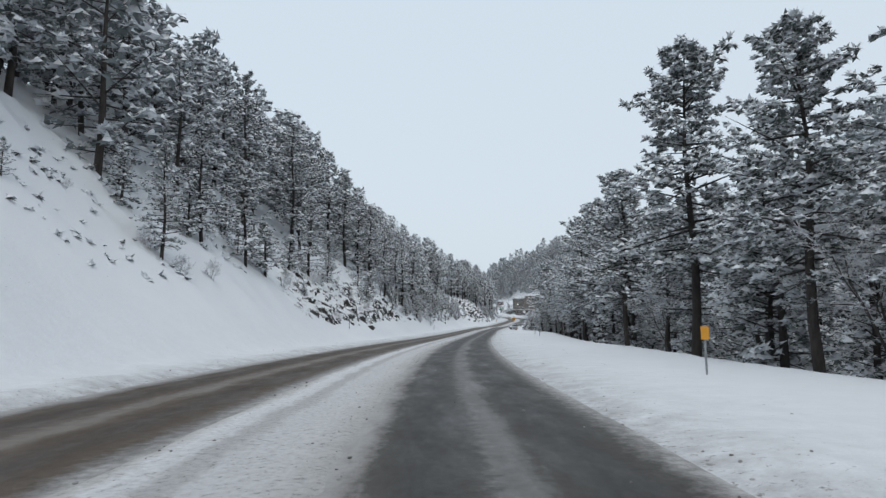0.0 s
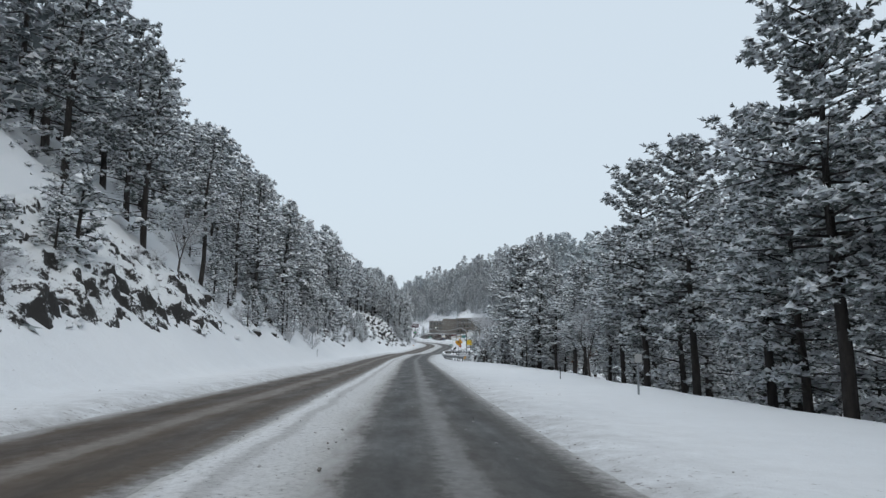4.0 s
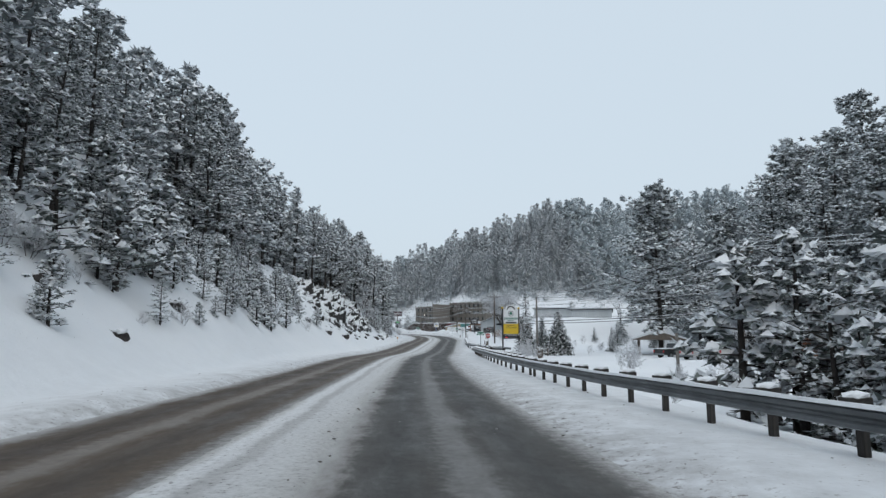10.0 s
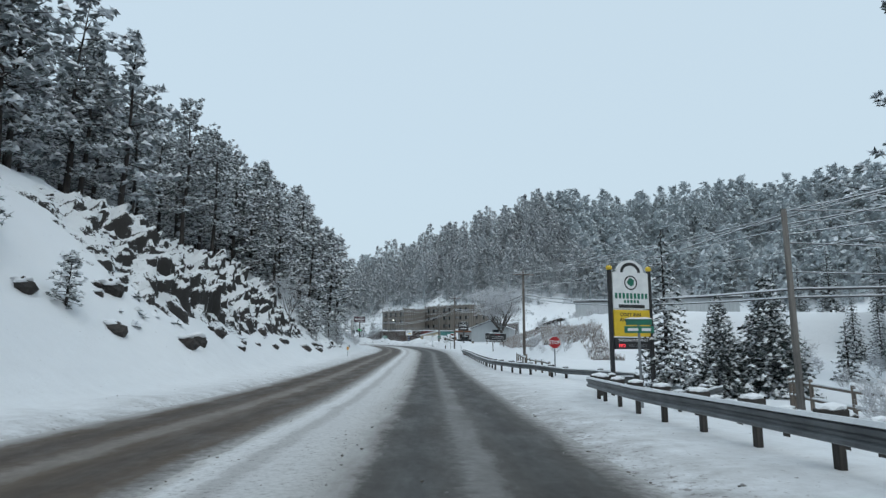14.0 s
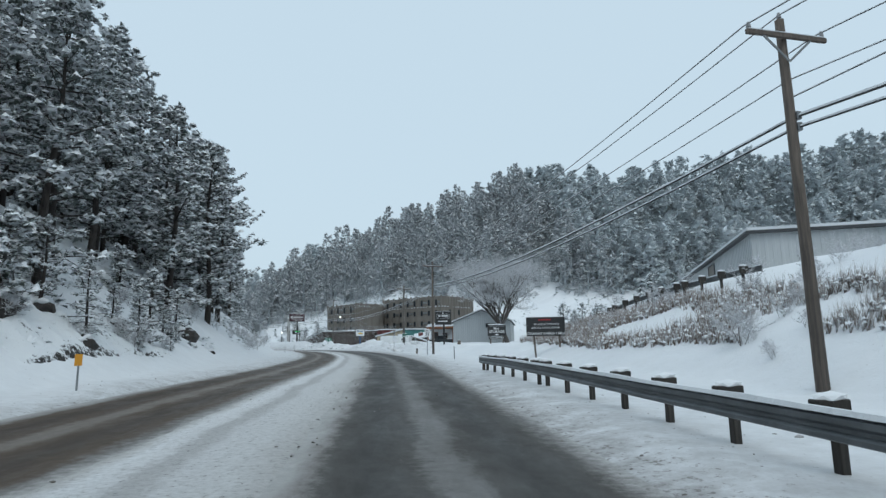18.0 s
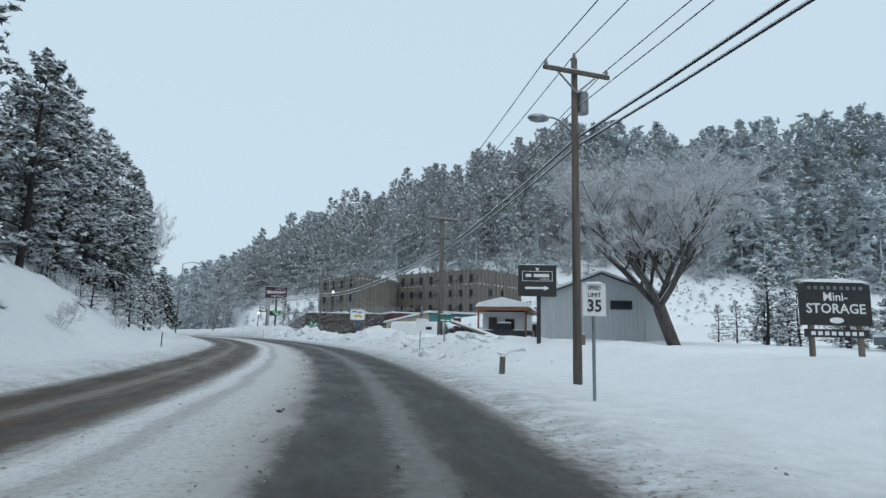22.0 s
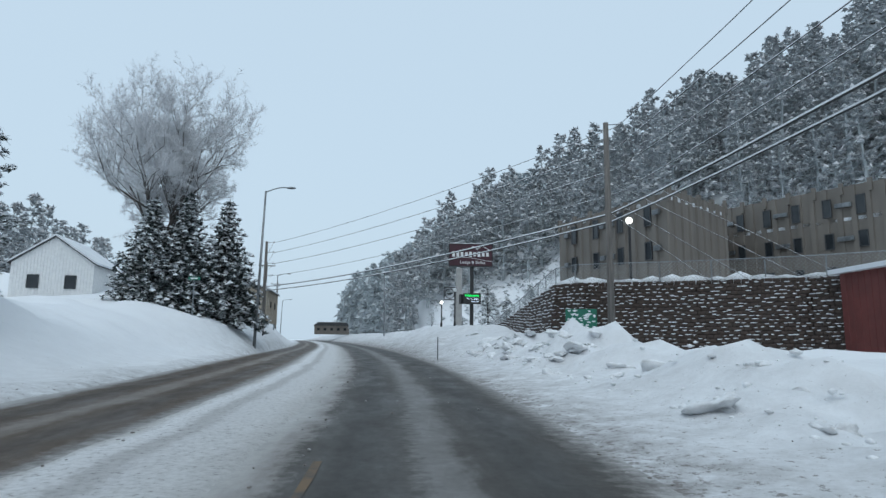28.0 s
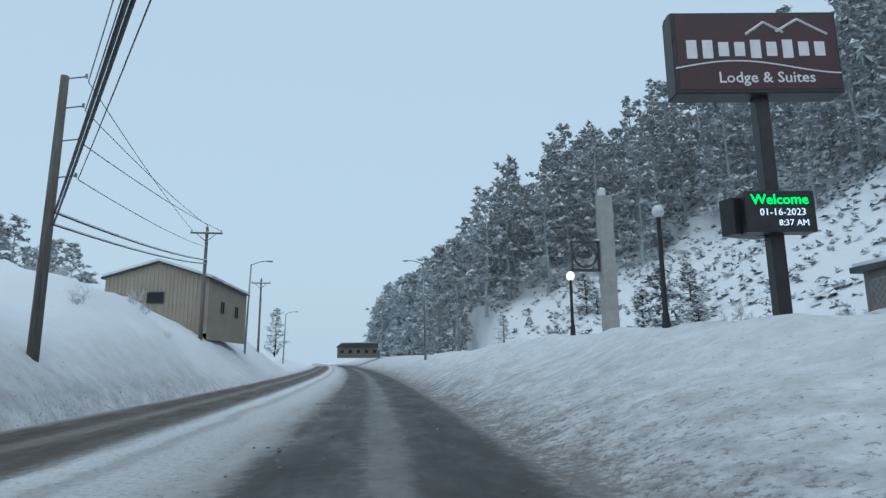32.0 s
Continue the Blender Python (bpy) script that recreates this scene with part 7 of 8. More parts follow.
# ---- parked vehicles ----
def vehicle(name, m, length, width, profile, cab, material, label, bed=False, snowy=True, wheels=(0.19, 0.80)):
    """A car from its side outline; the nose points along local -x."""
    v = thing(name, m, label, "car" if "pickup" not in name else "pickup truck", "parked vehicles")
    bm = bmesh.new()
    prism(bm, [(x * length, z) for x, z in profile], width)
    bmesh.ops.bevel(bm, geom=list(bm.edges), offset=0.06, segments=2, affect="EDGES")
    part("body", bm, material, v, smooth=False)
    x1, x2, x3, x4, zb, zt = cab
    bm = bmesh.new()
    prism(bm, [(x1 * length, zb), (x4 * length, zb), (x3 * length, zt), (x2 * length, zt)], width * 0.86)
    bmesh.ops.bevel(bm, geom=list(bm.edges), offset=0.07, segments=2, affect="EDGES")
    part("cabin", bm, material, v)
    for side in (-1, 1):
        bm = bmesh.new()
        k1, k2 = x1 + (x2 - x1) * 0.25, x2 + 0.01
        prism(bm, [((k1 + 0.015) * length, zb + 0.08), ((x4 - 0.02) * length, zb + 0.08), ((x3 - 0.005) * length, zt - 0.1), (k2 * length, zt - 0.1)], 0.02, Matrix.Translation((0, side * width * 0.43, 0)))
        part("side_window", bm, GLASS, v)
    for xa, xb, nm in ((x1, x2, "windscreen"), (x4, x3, "rear_window")):
        bm = bmesh.new()
        a, b = Vector((xa * length, 0, zb + 0.05)), Vector((xb * length, 0, zt - 0.06))
        d = b - a
        box(bm, d.length, width * 0.74, 0.02, 0, 0, 0)
        off = Vector((-d.z, 0, d.x)).normalized() * (0.02 if nm == "windscreen" else -0.02)
        bm.transform(Matrix.Translation((a + b) / 2 + off) @ Matrix.Rotation(-math.atan2(d.z, d.x), 4, "Y"))
        part(nm, bm, GLASS, v)
    r = 0.38 if bed else 0.32
    for wx in wheels:
        for side in (-1, 1):
            bm = bmesh.new()
            rod(bm, (wx * length, side * (width / 2 - 0.24), r), (wx * length, side * (width / 2 + 0.01), r), r, n=18)
            w = part("wheel", bm, TYRE, v)
            bm = bmesh.new()
            rod(bm, (wx * length, side * (width / 2), r), (wx * length, side * (width / 2 + 0.02), r), r * 0.6, n=14)
            part("rim", bm, STEEL, w)
    for side in (-1, 1):
        bm = bmesh.new()
        box(bm, 0.06, 0.3, 0.14, 0.01 * length, side * width * 0.36, profile[1][1] - 0.25 if profile[1][1] > 0.7 else 0.7, bevel=0.02)
        part("headlight", bm, CONCRETE, v)
        bm = bmesh.new()
        box(bm, 0.06, 0.2, 0.26, length * 0.995, side * width * 0.42, 0.85, bevel=0.02)
        part("tail_light", bm, RED, v)
    for px in (0.0, 1.0):
        bm = bmesh.new()
        box(bm, 0.14, width * 0.96, 0.2, px * length, 0, 0.5, bevel=0.04)
        part("bumper", bm, STEEL, v)
    if snowy:
        bm = bmesh.new()
        box(bm, (x3 - x2) * length * 0.98, width * 0.8, 0.16, (x2 + x3) / 2 * length, 0, zt + 0.07, bevel=0.06)
        part("roof_snow", bm, TREE_SNOW, v)
        bm = bmesh.new()
        box(bm, x1 * length * 0.85, width * 0.82, 0.12, x1 * length * 0.52, 0, zb + 0.03, bevel=0.05)
        part("bonnet_snow", bm, TREE_SNOW, v)
        if bed:
            bm = bmesh.new()
            box(bm, (0.97 - x4) * length, width * 0.84, 0.16, (x4 + 0.97) / 2 * length, 0, zb + 0.04, bevel=0.06)
            part("bed_snow", bm, TREE_SNOW, v)
    return v


PICKUP = [(0, 0.45), (0, 1.0), (0.03, 1.1), (0.27, 1.15), (0.99, 1.15), (1, 0.55), (0.98, 0.42), (0.02, 0.38)]
PICKUP_CAB = (0.27, 0.36, 0.6, 0.64, 1.12, 1.82)
SEDAN = [(0, 0.4), (0, 0.7), (0.04, 0.82), (0.3, 0.95), (0.85, 0.97), (0.99, 0.9), (1, 0.45), (0.5, 0.28)]
SEDAN_CAB = (0.27, 0.4, 0.66, 0.84, 0.92, 1.42)
SUV = [(0, 0.45), (0, 0.85), (0.04, 0.98), (0.27, 1.08), (0.97, 1.1), (1, 0.95), (1, 0.5), (0.5, 0.36)]
SUV_CAB = (0.25, 0.36, 0.9, 0.985, 1.05, 1.68)
vz = ground_at
vehicle("pickup_truck", pose(32.8, 213.3, vz(30.2, 211.5) - 0.02, 0, 0, 205), 5.6, 1.95, PICKUP, PICKUP_CAB, CAR_WHITE, "white pickup truck dusted with snow in the inn yard", True)
vehicle("pickup_truck", pose(33.0, 220.2, vz(30.5, 218.7) - 0.02, 0, 0, 200), 5.5, 1.9, PICKUP, PICKUP_CAB, CAR_DARK, "dark pickup truck with a snowy bed by the carport", True)
vehicle("parked_car", pose(31.6, 207.5, vz(29.2, 206) - 0.02, 0, 0, 212), 4.6, 1.85, SUV, SUV_CAB, CAR_WHITE, "white car under snow in the inn yard")
vehicle("parked_car", pose(34.0, 216.6, vz(32.2, 215.5) - 0.02, 0, 0, 203), 4.5, 1.8, SEDAN, SEDAN_CAB, CAR_DARK, "snow-covered dark car between two pickups")
vehicle("pickup_truck", pose(22.6, 362.5, vz(22.6, 362.5) - 0.35, 0, 0, -25), 5.4, 1.9, PICKUP, PICKUP_CAB, CAR_DARK, "black pickup truck parked in the snowy yard", True)
vehicle("parked_car", pose(18.6, 383.6, vz(20, 383) - 0.1, 0, 0, -24), 4.5, 1.8, SUV, SUV_CAB, CAR_WHITE, "car buried in snow beside the trailer")
# white box trailer
tr = thing("box_trailer", pose(18.4, 381.2, vz(18.4, 381.2) - 0.55, 0, 0, -36), "white box trailer with snow on its roof", "trailer")
bm = bmesh.new()
box(bm, 7.0, 2.3, 1.75, 0, 1.2, 1.35, bevel=0.12)
part("body", bm, WHITE, tr)
bm = bmesh.new()
box(bm, 6.8, 2.1, 0.16, 0, 1.2, 2.28, bevel=0.06)
part("roof_snow", bm, TREE_SNOW, tr)
bm = bmesh.new()
box(bm, 1.0, 0.8, 0.35, 0.9, 1.2, 2.5, bevel=0.05)
part("roof_unit", bm, WHITE, tr)
for px in (-1.0, 0.2):
    bm = bmesh.new()
    rod(bm, (px, 0.0, 0.35), (px, 0.25, 0.35), 0.35, n=16)
    part("wheel", bm, TYRE, tr)
bm = bmesh.new()
box(bm, 0.9, 0.03, 0.35, 2.2, 0.03, 1.5)
part("window", bm, GLASS, tr)

house = gable_hall("white_house", pose(-48.0, 431.0, 5.0, 0, 0, 20), 8.0, 9.0, 4.2, 7.0, WHITE, "white house with a steep snowy roof on the bank", windows=[((-4, 0), (4, 0), 2.2, 2.2, 1.0, 1.3, "window"), ((-4, 0), (4, 0), 5.8, 2.2, 1.0, 1.3, "window")])


# ---- block wall and fence below the hotel ----
WALL_LINE = [(-1.7, 435.0), (0.2, 426.0), (2.3, 415.0), (3.2, 410.9), (4.8, 409.4), (7.6, 409.1), (11.0, 408.4), (16.0, 406.8), (22.0, 403.5)]


def walk_line(pts, step):
    out, left = [], 0.0
    for (x1, y1), (x2, y2) in zip(pts, pts[1:]):
        ln = math.hypot(x2 - x1, y2 - y1)
        u = left
        while u < ln:
            out.append((x1 + (x2 - x1) * u / ln, y1 + (y2 - y1) * u / ln, math.atan2(y2 - y1, x2 - x1)))
            u += step
        left = u - ln
    return out


def wall_top(k):
    """Height of the wall's top, k of the way along."""
    return 4.95 - 2.0 * max(0.0, 1 - k / 0.53)


def block_wall():
    wall = thing("retaining_wall", Matrix.Identity(4), "dark block retaining wall with snow on every ledge", "retaining wall")
    bm = bmesh.new()
    box(bm, 0.345, 0.3, 0.195, 0, 0, 0.0975, bevel=0.025)
    blk = bpy.data.meshes.new("block")
    bm.to_mesh(blk)
    bm.free()
    blk.materials.append(BLOCK)
    bm = bmesh.new()
    blob(bm, 0, -0.12, 0.205, 0.16, 0.075, 0.038, 2, 0.3, 1)
    lip = bpy.data.meshes.new("ledge_snow")
    bm.to_mesh(lip)
    bm.free()
    lip.materials.append(TREE_SNOW)
    cols = walk_line(WALL_LINE, 0.365)
    n = len(cols)
    rng = random.Random(3)
    rest, rest_snow = Soup(), Soup()
    bv = [tuple(v.co) for v in blk.vertices]
    lv = [tuple(v.co) for v in lip.vertices]
    tri = lambda me: [(p.vertices[0], p.vertices[k], p.vertices[k + 1]) for p in me.polygons for k in range(1, len(p.vertices) - 1)]
    bt, lt = tri(blk), tri(lip)
    made = 0
    for row in range(23):
        for i, (x, y, a) in enumerate(cols):
            top = wall_top(i / n)
            bottom = 0.5 + 0.9 * max(0.0, 1 - i / (n * 0.4))
            z = bottom + row * 0.21
            if z + 0.19 > top:
                continue
            off = 0.18 if row % 2 else 0.0
            back = 0.027 * row
            px, py = x + math.cos(a) * off - math.sin(a) * back, y + math.sin(a) * off + math.cos(a) * back
            m = Matrix.Translation((px, py, z)) @ Matrix.Rotation(a, 4, "Z") @ Matrix.Translation((0, rng.uniform(-0.015, 0.015), 0))
            snowy = rng.random() < 0.78
            near = n * 0.36 < i < n * 0.62 and made < 300 and row > 6
            if near:
                made += 1
                o = new("block", blk)
                o.parent = wall
                o.matrix_basis = m
            else:
                k = len(rest.v)
                rest.v += [tuple(m @ Vector(v)) for v in bv]
                rest.t += [(p + k, q + k, r + k) for p, q, r in bt]
            if snowy:
                k = len(rest_snow.v)
                mm = m @ Matrix.Translation((rng.uniform(-0.1, 0.1), 0, 0)) @ Matrix.Diagonal((rng.uniform(0.5, 1.15), 1, rng.uniform(0.7, 1.2), 1))
                rest_snow.v += [tuple(mm @ Vector(v)) for v in lv]
                rest_snow.t += [(p + k, q + k, r + k) for p, q, r in lt]
    for nm, soup, material, lab in (("blockwork", rest, BLOCK, "dark split-face blocks"), ("ledge_snow", rest_snow, TREE_SNOW, "snow on the block ledges")):
        o = new(nm, mesh_tris(nm, *soup.arrays(), material))
        o.parent = wall
        tagged(o, lab, kind="stuff")
    # solid core behind the blocks
    bm = bmesh.new()
    for (x1, y1), (x2, y2) in zip(WALL_LINE, WALL_LINE[1:]):
        dx, dy = x2 - x1, y2 - y1
        ln = math.hypot(dx, dy)
        t = wall_top(WALL_LINE.index((x1, y1)) / 8) - 0.25
        bmesh.ops.create_cube(bm, size=1.0, matrix=Matrix.Translation(((x1 + x2) / 2 - dy / ln * 0.75, (y1 + y2) / 2 + dx / ln * 0.75, t / 2)) @ Matrix.Rotation(math.atan2(dy, dx), 4, "Z") @ Matrix.Diagonal((ln + 0.3, 0.3, t, 1)))
    part("core", bm, BLOCK, wall)
    # snow bank along the top
    bm = bmesh.new()
    for i, (x, y, a) in enumerate(walk_line(WALL_LINE, 1.1)):
        top = wall_top(min(1.0, i * 1.1 / 47)) - 0.05
        blob(bm, x - math.sin(a) * 1.5, y + math.cos(a) * 1.5, top, 1.0, 0.8, 0.25 + 0.25 * rng.random(), i, 0.25, 1)
    part("top_snow", bm, TREE_SNOW, wall, smooth=True)
    # chain-link fence
    fence = thing("chain_link_fence", Matrix.Identity(4), "galvanised chain-link fence along the wall's top", "fence")
    posts = walk_line(WALL_LINE, 2.6)
    tops = []
    for i, (x, y, a) in enumerate(posts):
        k = i / max(1, len(posts) - 1)
        z = wall_top(k) - 0.05
        px, py = x - math.sin(a) * 0.75, y + math.cos(a) * 0.75
        tops.append(Vector((px, py, z)))
        bm = bmesh.new()
        rod(bm, (px, py, z - 0.4), (px, py, z + 1.15), 0.035, n=6)
        part("post", bm, STEEL, fence)
    for p, q in zip(tops, tops[1:]):
        bm = bmesh.new()
        rod(bm, p + Vector((0, 0, 1.12)), q + Vector((0, 0, 1.12)), 0.028, n=5)
        part("top_rail", bm, STEEL, fence)
        bm = bmesh.new()
        d = q - p
        for k in range(-5, int(d.length / 0.2) + 1):
            for sgn in (1, -1):
                u1, u2 = k * 0.2 / d.length, (k * 0.2 + 1.1) / d.length
                z1, z2 = (0.0, 1.1) if sgn > 0 else (1.1, 0.0)
                c1, c2 = max(0.0, u1), min(1.0, u2)
                if c2 <= c1:
                    continue
                f = lambda u: z1 + (z2 - z1) * (u - u1) / (u2 - u1)
                rod(bm, p + d * c1 + Vector((0, 0, f(c1))), p + d * c2 + Vector((0, 0, f(c2))), 0.006, n=3)
        part("wire_mesh", bm, MESHWIRE, fence)
    # snow-plastered green board on the wall
    gs = thing("wall_sign", pose(4.9, 408.9, 2.2, 0, 0, -4), "green board plastered with snow on the block wall", "sign")
    bm = bmesh.new()
    box(bm, 1.7, 0.06, 1.15, 0, -0.05, 0.55, bevel=0.01)
    part("board", bm, GREEN, gs)
    bm = bmesh.new()
    for k in range(40):
        blob(bm, rng.uniform(-0.75, 0.75), -0.09, rng.uniform(0.1, 1.05), 0.11, 0.02, 0.05, k, 0.4, 1)
    part("snow", bm, TREE_SNOW, gs)


block_wall()


def upper_wall(a, b, z0, za, zb):
    """A second block wall that climbs beside the hotel, with snow above it and a pipe rail on top."""
    wall = thing("retaining_wall", Matrix.Identity(4), "dark block wall climbing the slope beside the hotel", "retaining wall")
    a, b = Vector((*a, 0)), Vector((*b, 0))
    d = b - a
    turn = Matrix.Rotation(math.atan2(d.y, d.x), 4, "Z")
    back = turn @ Vector((0, 1, 0))
    rng = random.Random(41)
    for row in range(int((max(za, zb) - z0) / 0.22)):
        z = z0 + 0.22 * row
        bm, lip = bmesh.new(), bmesh.new()
        n = int(d.length / 0.45)
        for i in range(n):
            k = (i + (0.5 if row % 2 else 0.0)) / n
            if z + 0.2 > za + (zb - za) * k or k > 1:
                continue
            p = a + d * k + back * 0.03 * row
            m = Matrix.Translation((p.x, p.y, z + 0.1)) @ turn
            bmesh.ops.create_cube(bm, size=1.0, matrix=m @ Matrix.Diagonal((0.43, 0.3, 0.2, 1)))
            if rng.random() < 0.8:
                bmesh.ops.create_cube(lip, size=1.0, matrix=m @ Matrix.Translation((0, -0.1, 0.11)) @ Matrix.Diagonal((rng.uniform(0.2, 0.4), 0.12, 0.06, 1)))
        if bm.verts:
            c = part("block_course", bm, BLOCK, wall)
            part("ledge_snow", lip, TREE_SNOW, c)
        else:
            bm.free()
            lip.free()
    bm = bmesh.new()
    vs = [bm.verts.new(q) for q in (a + back * 0.5 + Vector((0, 0, za)), b + back * 0.5 + Vector((0, 0, zb)), b + back * 16 + Vector((0, 0, zb + 1.2)), a + back * 16 + Vector((0, 0, za + 1.2)))]
    bm.faces.new(vs)
    low = [bm.verts.new((v.co.x, v.co.y, z0 - 3)) for v in vs]
    for i in range(4):
        bm.faces.new((vs[i], low[i], low[(i + 1) % 4], vs[(i + 1) % 4]))
    bmesh.ops.recalc_face_normals(bm, faces=bm.faces)
    part("snow_fill", bm, TREE_SNOW, wall, "snowy fill behind the blocks")
    rail = thing("pipe_rail", Matrix.Identity(4), "galvanised pipe rail along the upper wall", "fence")
    n = int(d.length / 2.2)
    for i in range(n + 1):
        p = a + d * i / n + back * 0.7 + Vector((0, 0, za + (zb - za) * i / n))
        bm = bmesh.new()
        rod(bm, p - Vector((0, 0, 0.3)), p + Vector((0, 0, 1.1)), 0.035, n=6)
        part("post", bm, STEEL, rail)
        if i < n:
            q = a + d * (i + 1) / n + back * 0.7 + Vector((0, 0, za + (zb - za) * (i + 1) / n))
            for h in (0.55, 1.08):
                bm = bmesh.new()
                rod(bm, p + Vector((0, 0, h)), q + Vector((0, 0, h)), 0.03, n=6)
                part("rail", bm, STEEL, rail)


upper_wall((35.0, 404.5), (50.0, 400.5), 3.2, 5.4, 8.2)


# ---- rocks, bushes and single trees ----
def rock_kind(seed, r):
    top = thing("rock", Matrix.Identity(4), "dark angular rock capped with snow on the bank", "rock", "rocks on the bank")
    rng = random.Random(seed)
    bm = bmesh.new()
    g = bmesh.ops.create_icosphere(bm, subdivisions=2, radius=1.0)
    for v in bm.verts:
        c = v.co
        q = Vector((round(c.x * 1.6 + 0.3 * noise.noise(c * 2 + Vector((seed, 0, 0)))) / 1.6, round(c.y * 1.6) / 1.6, round(c.z * 1.5) / 1.5))
        v.co = (c * 0.45 + q * 0.55) * r
        v.co.z *= 0.8
        v.co += Vector((1, 1, 0.6)) * r * 0.18 * noise.noise(c * 3 + Vector((0, seed * 3.0, 0)))
    part("stone", bm, ROCK, top)
    bm = bmesh.new()
    blob(bm, 0.1 * r, 0.05 * r, 0.6 * r, 0.72 * r, 0.7 * r, 0.3 * r, seed, 0.45, 2)
    part("snow", bm, TREE_SNOW, top, smooth=True)
    return (1.0, top)


rocks = [rock_kind(k, 1.0) for k in range(4)]
bushes = []
for k, h in enumerate((1.6, 2.3, 1.2)):
    bushes.append((h, tree_thing("bush", bush(60 + k, h, 4), ("stem", "twig_spray", "snow"), (BARK_GREY, RIME, TREE_SNOW), "leafless bush white with rime", "bush", "rimed bushes")))
for h, t in rocks + bushes:
    t.location = (0, 0, -200)


def dress_banks():
    rng = random.Random(12)
    # outcrops: s range, e range, number, size
    for s1, s2, e1, e2, n, lo, hi in ((58, 92, 12.2, 17.5, 40, 0.2, 0.75), (92, 128, 13, 17, 16, 0.25, 0.7), (140, 180, 13.5, 18, 16, 0.25, 0.8), (180, 205, 14, 18, 8, 0.3, 0.9), (224, 256, 12.6, 17, 24, 0.3, 0.9), (256, 300, 12.5, 15.5, 16, 0.3, 0.9)):
        for _ in range(n):
            s, e = rng.uniform(s1, s2), rng.uniform(e1, e2)
            plant(rocks, rng.randrange(4), s, -e, rng.uniform(lo, hi) * rng.uniform(0.6, 1.0))
    # young pines
    for s1, s2, e1, e2, n, lo, hi in ((-10, 58, 17, 24, 18, 1.2, 4.5), (58, 130, 15, 20, 20, 1.2, 4.5), (128, 150, 14.5, 18.5, 10, 1.5, 4), (150, 206, 13.6, 18, 40, 1.2, 3.8), (150, 205, 16, 24, 56, 2.5, 6.5), (205, 228, 14.5, 24, 22, 1.2, 4.5), (108, 146, 13.4, 18, 16, 1.5, 5.5), (272, 300, 13, 17, 22, 1.2, 4.5), (340, 405, 12.5, 18, 24, 1.0, 4.0)):
        for _ in range(n):
            s, e = rng.uniform(s1, s2), rng.uniform(e1, e2)
            plant(young, rng.randrange(3), s, -e, rng.uniform(lo, hi))
    for s1, s2, d1, d2, n, lo, hi in ((143, 168, 11, 22, 20, 2.2, 6.0), (157, 164, 10.4, 15.5, 14, 5.0, 7.2), (120, 145, 11.5, 15, 8, 2.0, 5.0), (332, 352, 33, 46, 20, 3.6, 6.5), (445, 500, 14, 30, 12, 2, 6)):
        for _ in range(n):
            s, d = rng.uniform(s1, s2), rng.uniform(d1, d2)
            plant(young, rng.randrange(3), s, d, rng.uniform(lo, hi))
    # bushes
    for s1, s2, d1, d2, n, lo, hi in ((-10, 60, -24, -16, 26, 0.6, 1.6), (60, 125, -19, -13, 26, 0.6, 1.6), (125, 150, -17, -11.5, 12, 0.8, 2.0), (150, 230, -21, -13.5, 22, 0.6, 1.6), (274, 330, -17, -12.2, 30, 0.7, 1.8), (330, 400, -18, -12.5, 14, 0.6, 1.5),
                                      (160, 215, 9, 16, 16, 0.6, 2.2), (256, 300, 12, 24, 62, 0.5, 1.5), (445, 470, -24, -12, 14, 0.4, 1.0), (440, 480, 14, 30, 12, 0.5, 1.5)):
        for _ in range(n):
            s, d = rng.uniform(s1, s2), rng.uniform(d1, d2)
            plant(bushes, rng.randrange(3), s, d, rng.uniform(lo, hi))


dress_banks()


def crag(name, s1, s2, e1, e2, height, label, seed):
    """A craggy outcrop along the bank, broken into steps and ledges."""
    ns, ne = int((s2 - s1) / 0.22), int((e2 - e1) / 0.22)
    verts = []
    for i in range(ns + 1):
        for j in range(ne + 1):
            u, v = i / ns, j / ne
            s, e = s1 + (s2 - s1) * u, e1 + (e2 - e1) * v
            fade = smooth01(u * 5) * smooth01((1 - u) * 5) * smooth01(v * 4) * smooth01((1 - v) * 3)
            x, y = at(s, -e)
            z = ground(s, -e)
            p = Vector((s * 0.42, e * 0.5, seed))
            a = noise.noise(p) + 0.6 * noise.noise(p * 2.3) + 0.3 * noise.noise(p * 5.1)
            c = noise.cell(Vector((s * 1.3 + 0.9 * a, e * 1.6 + 0.9 * a, seed))) - 0.4
            c2 = noise.cell(Vector((s * 2.3 + 1.2 * a, e * 2.6 + a, seed + 4))) - 0.4
            k = height * (0.4 + 0.65 * a + 0.06 * c + 0.16 * c2 + 0.42 * noise.noise(p * 4.3) + 0.3 * noise.noise(p * 9.7) + 0.16 * noise.noise(p * 17.0)) * fade - 0.35 * (1 - fade)
            tx, ty = axis(s)[3:]
            out = 0.45 * k
            verts.append((x + ty * out, y - tx * out, z + 0.75 * k))
    n = ne + 1
    top = thing(name, Matrix.Identity(4), label, "rock outcrop")
    step = 26
    for i0 in range(0, ns, step):
        i1 = min(ns, i0 + step)
        tris = []
        for i in range(i1 - i0):
            for j in range(ne):
                q = i * n + j
                tris += [(q, q + n, q + 1), (q + 1, q + n, q + n + 1)]
        new("ledge", mesh_tris("ledge", verts[i0 * n:(i1 + 1) * n], tris, CRAG)).parent = top


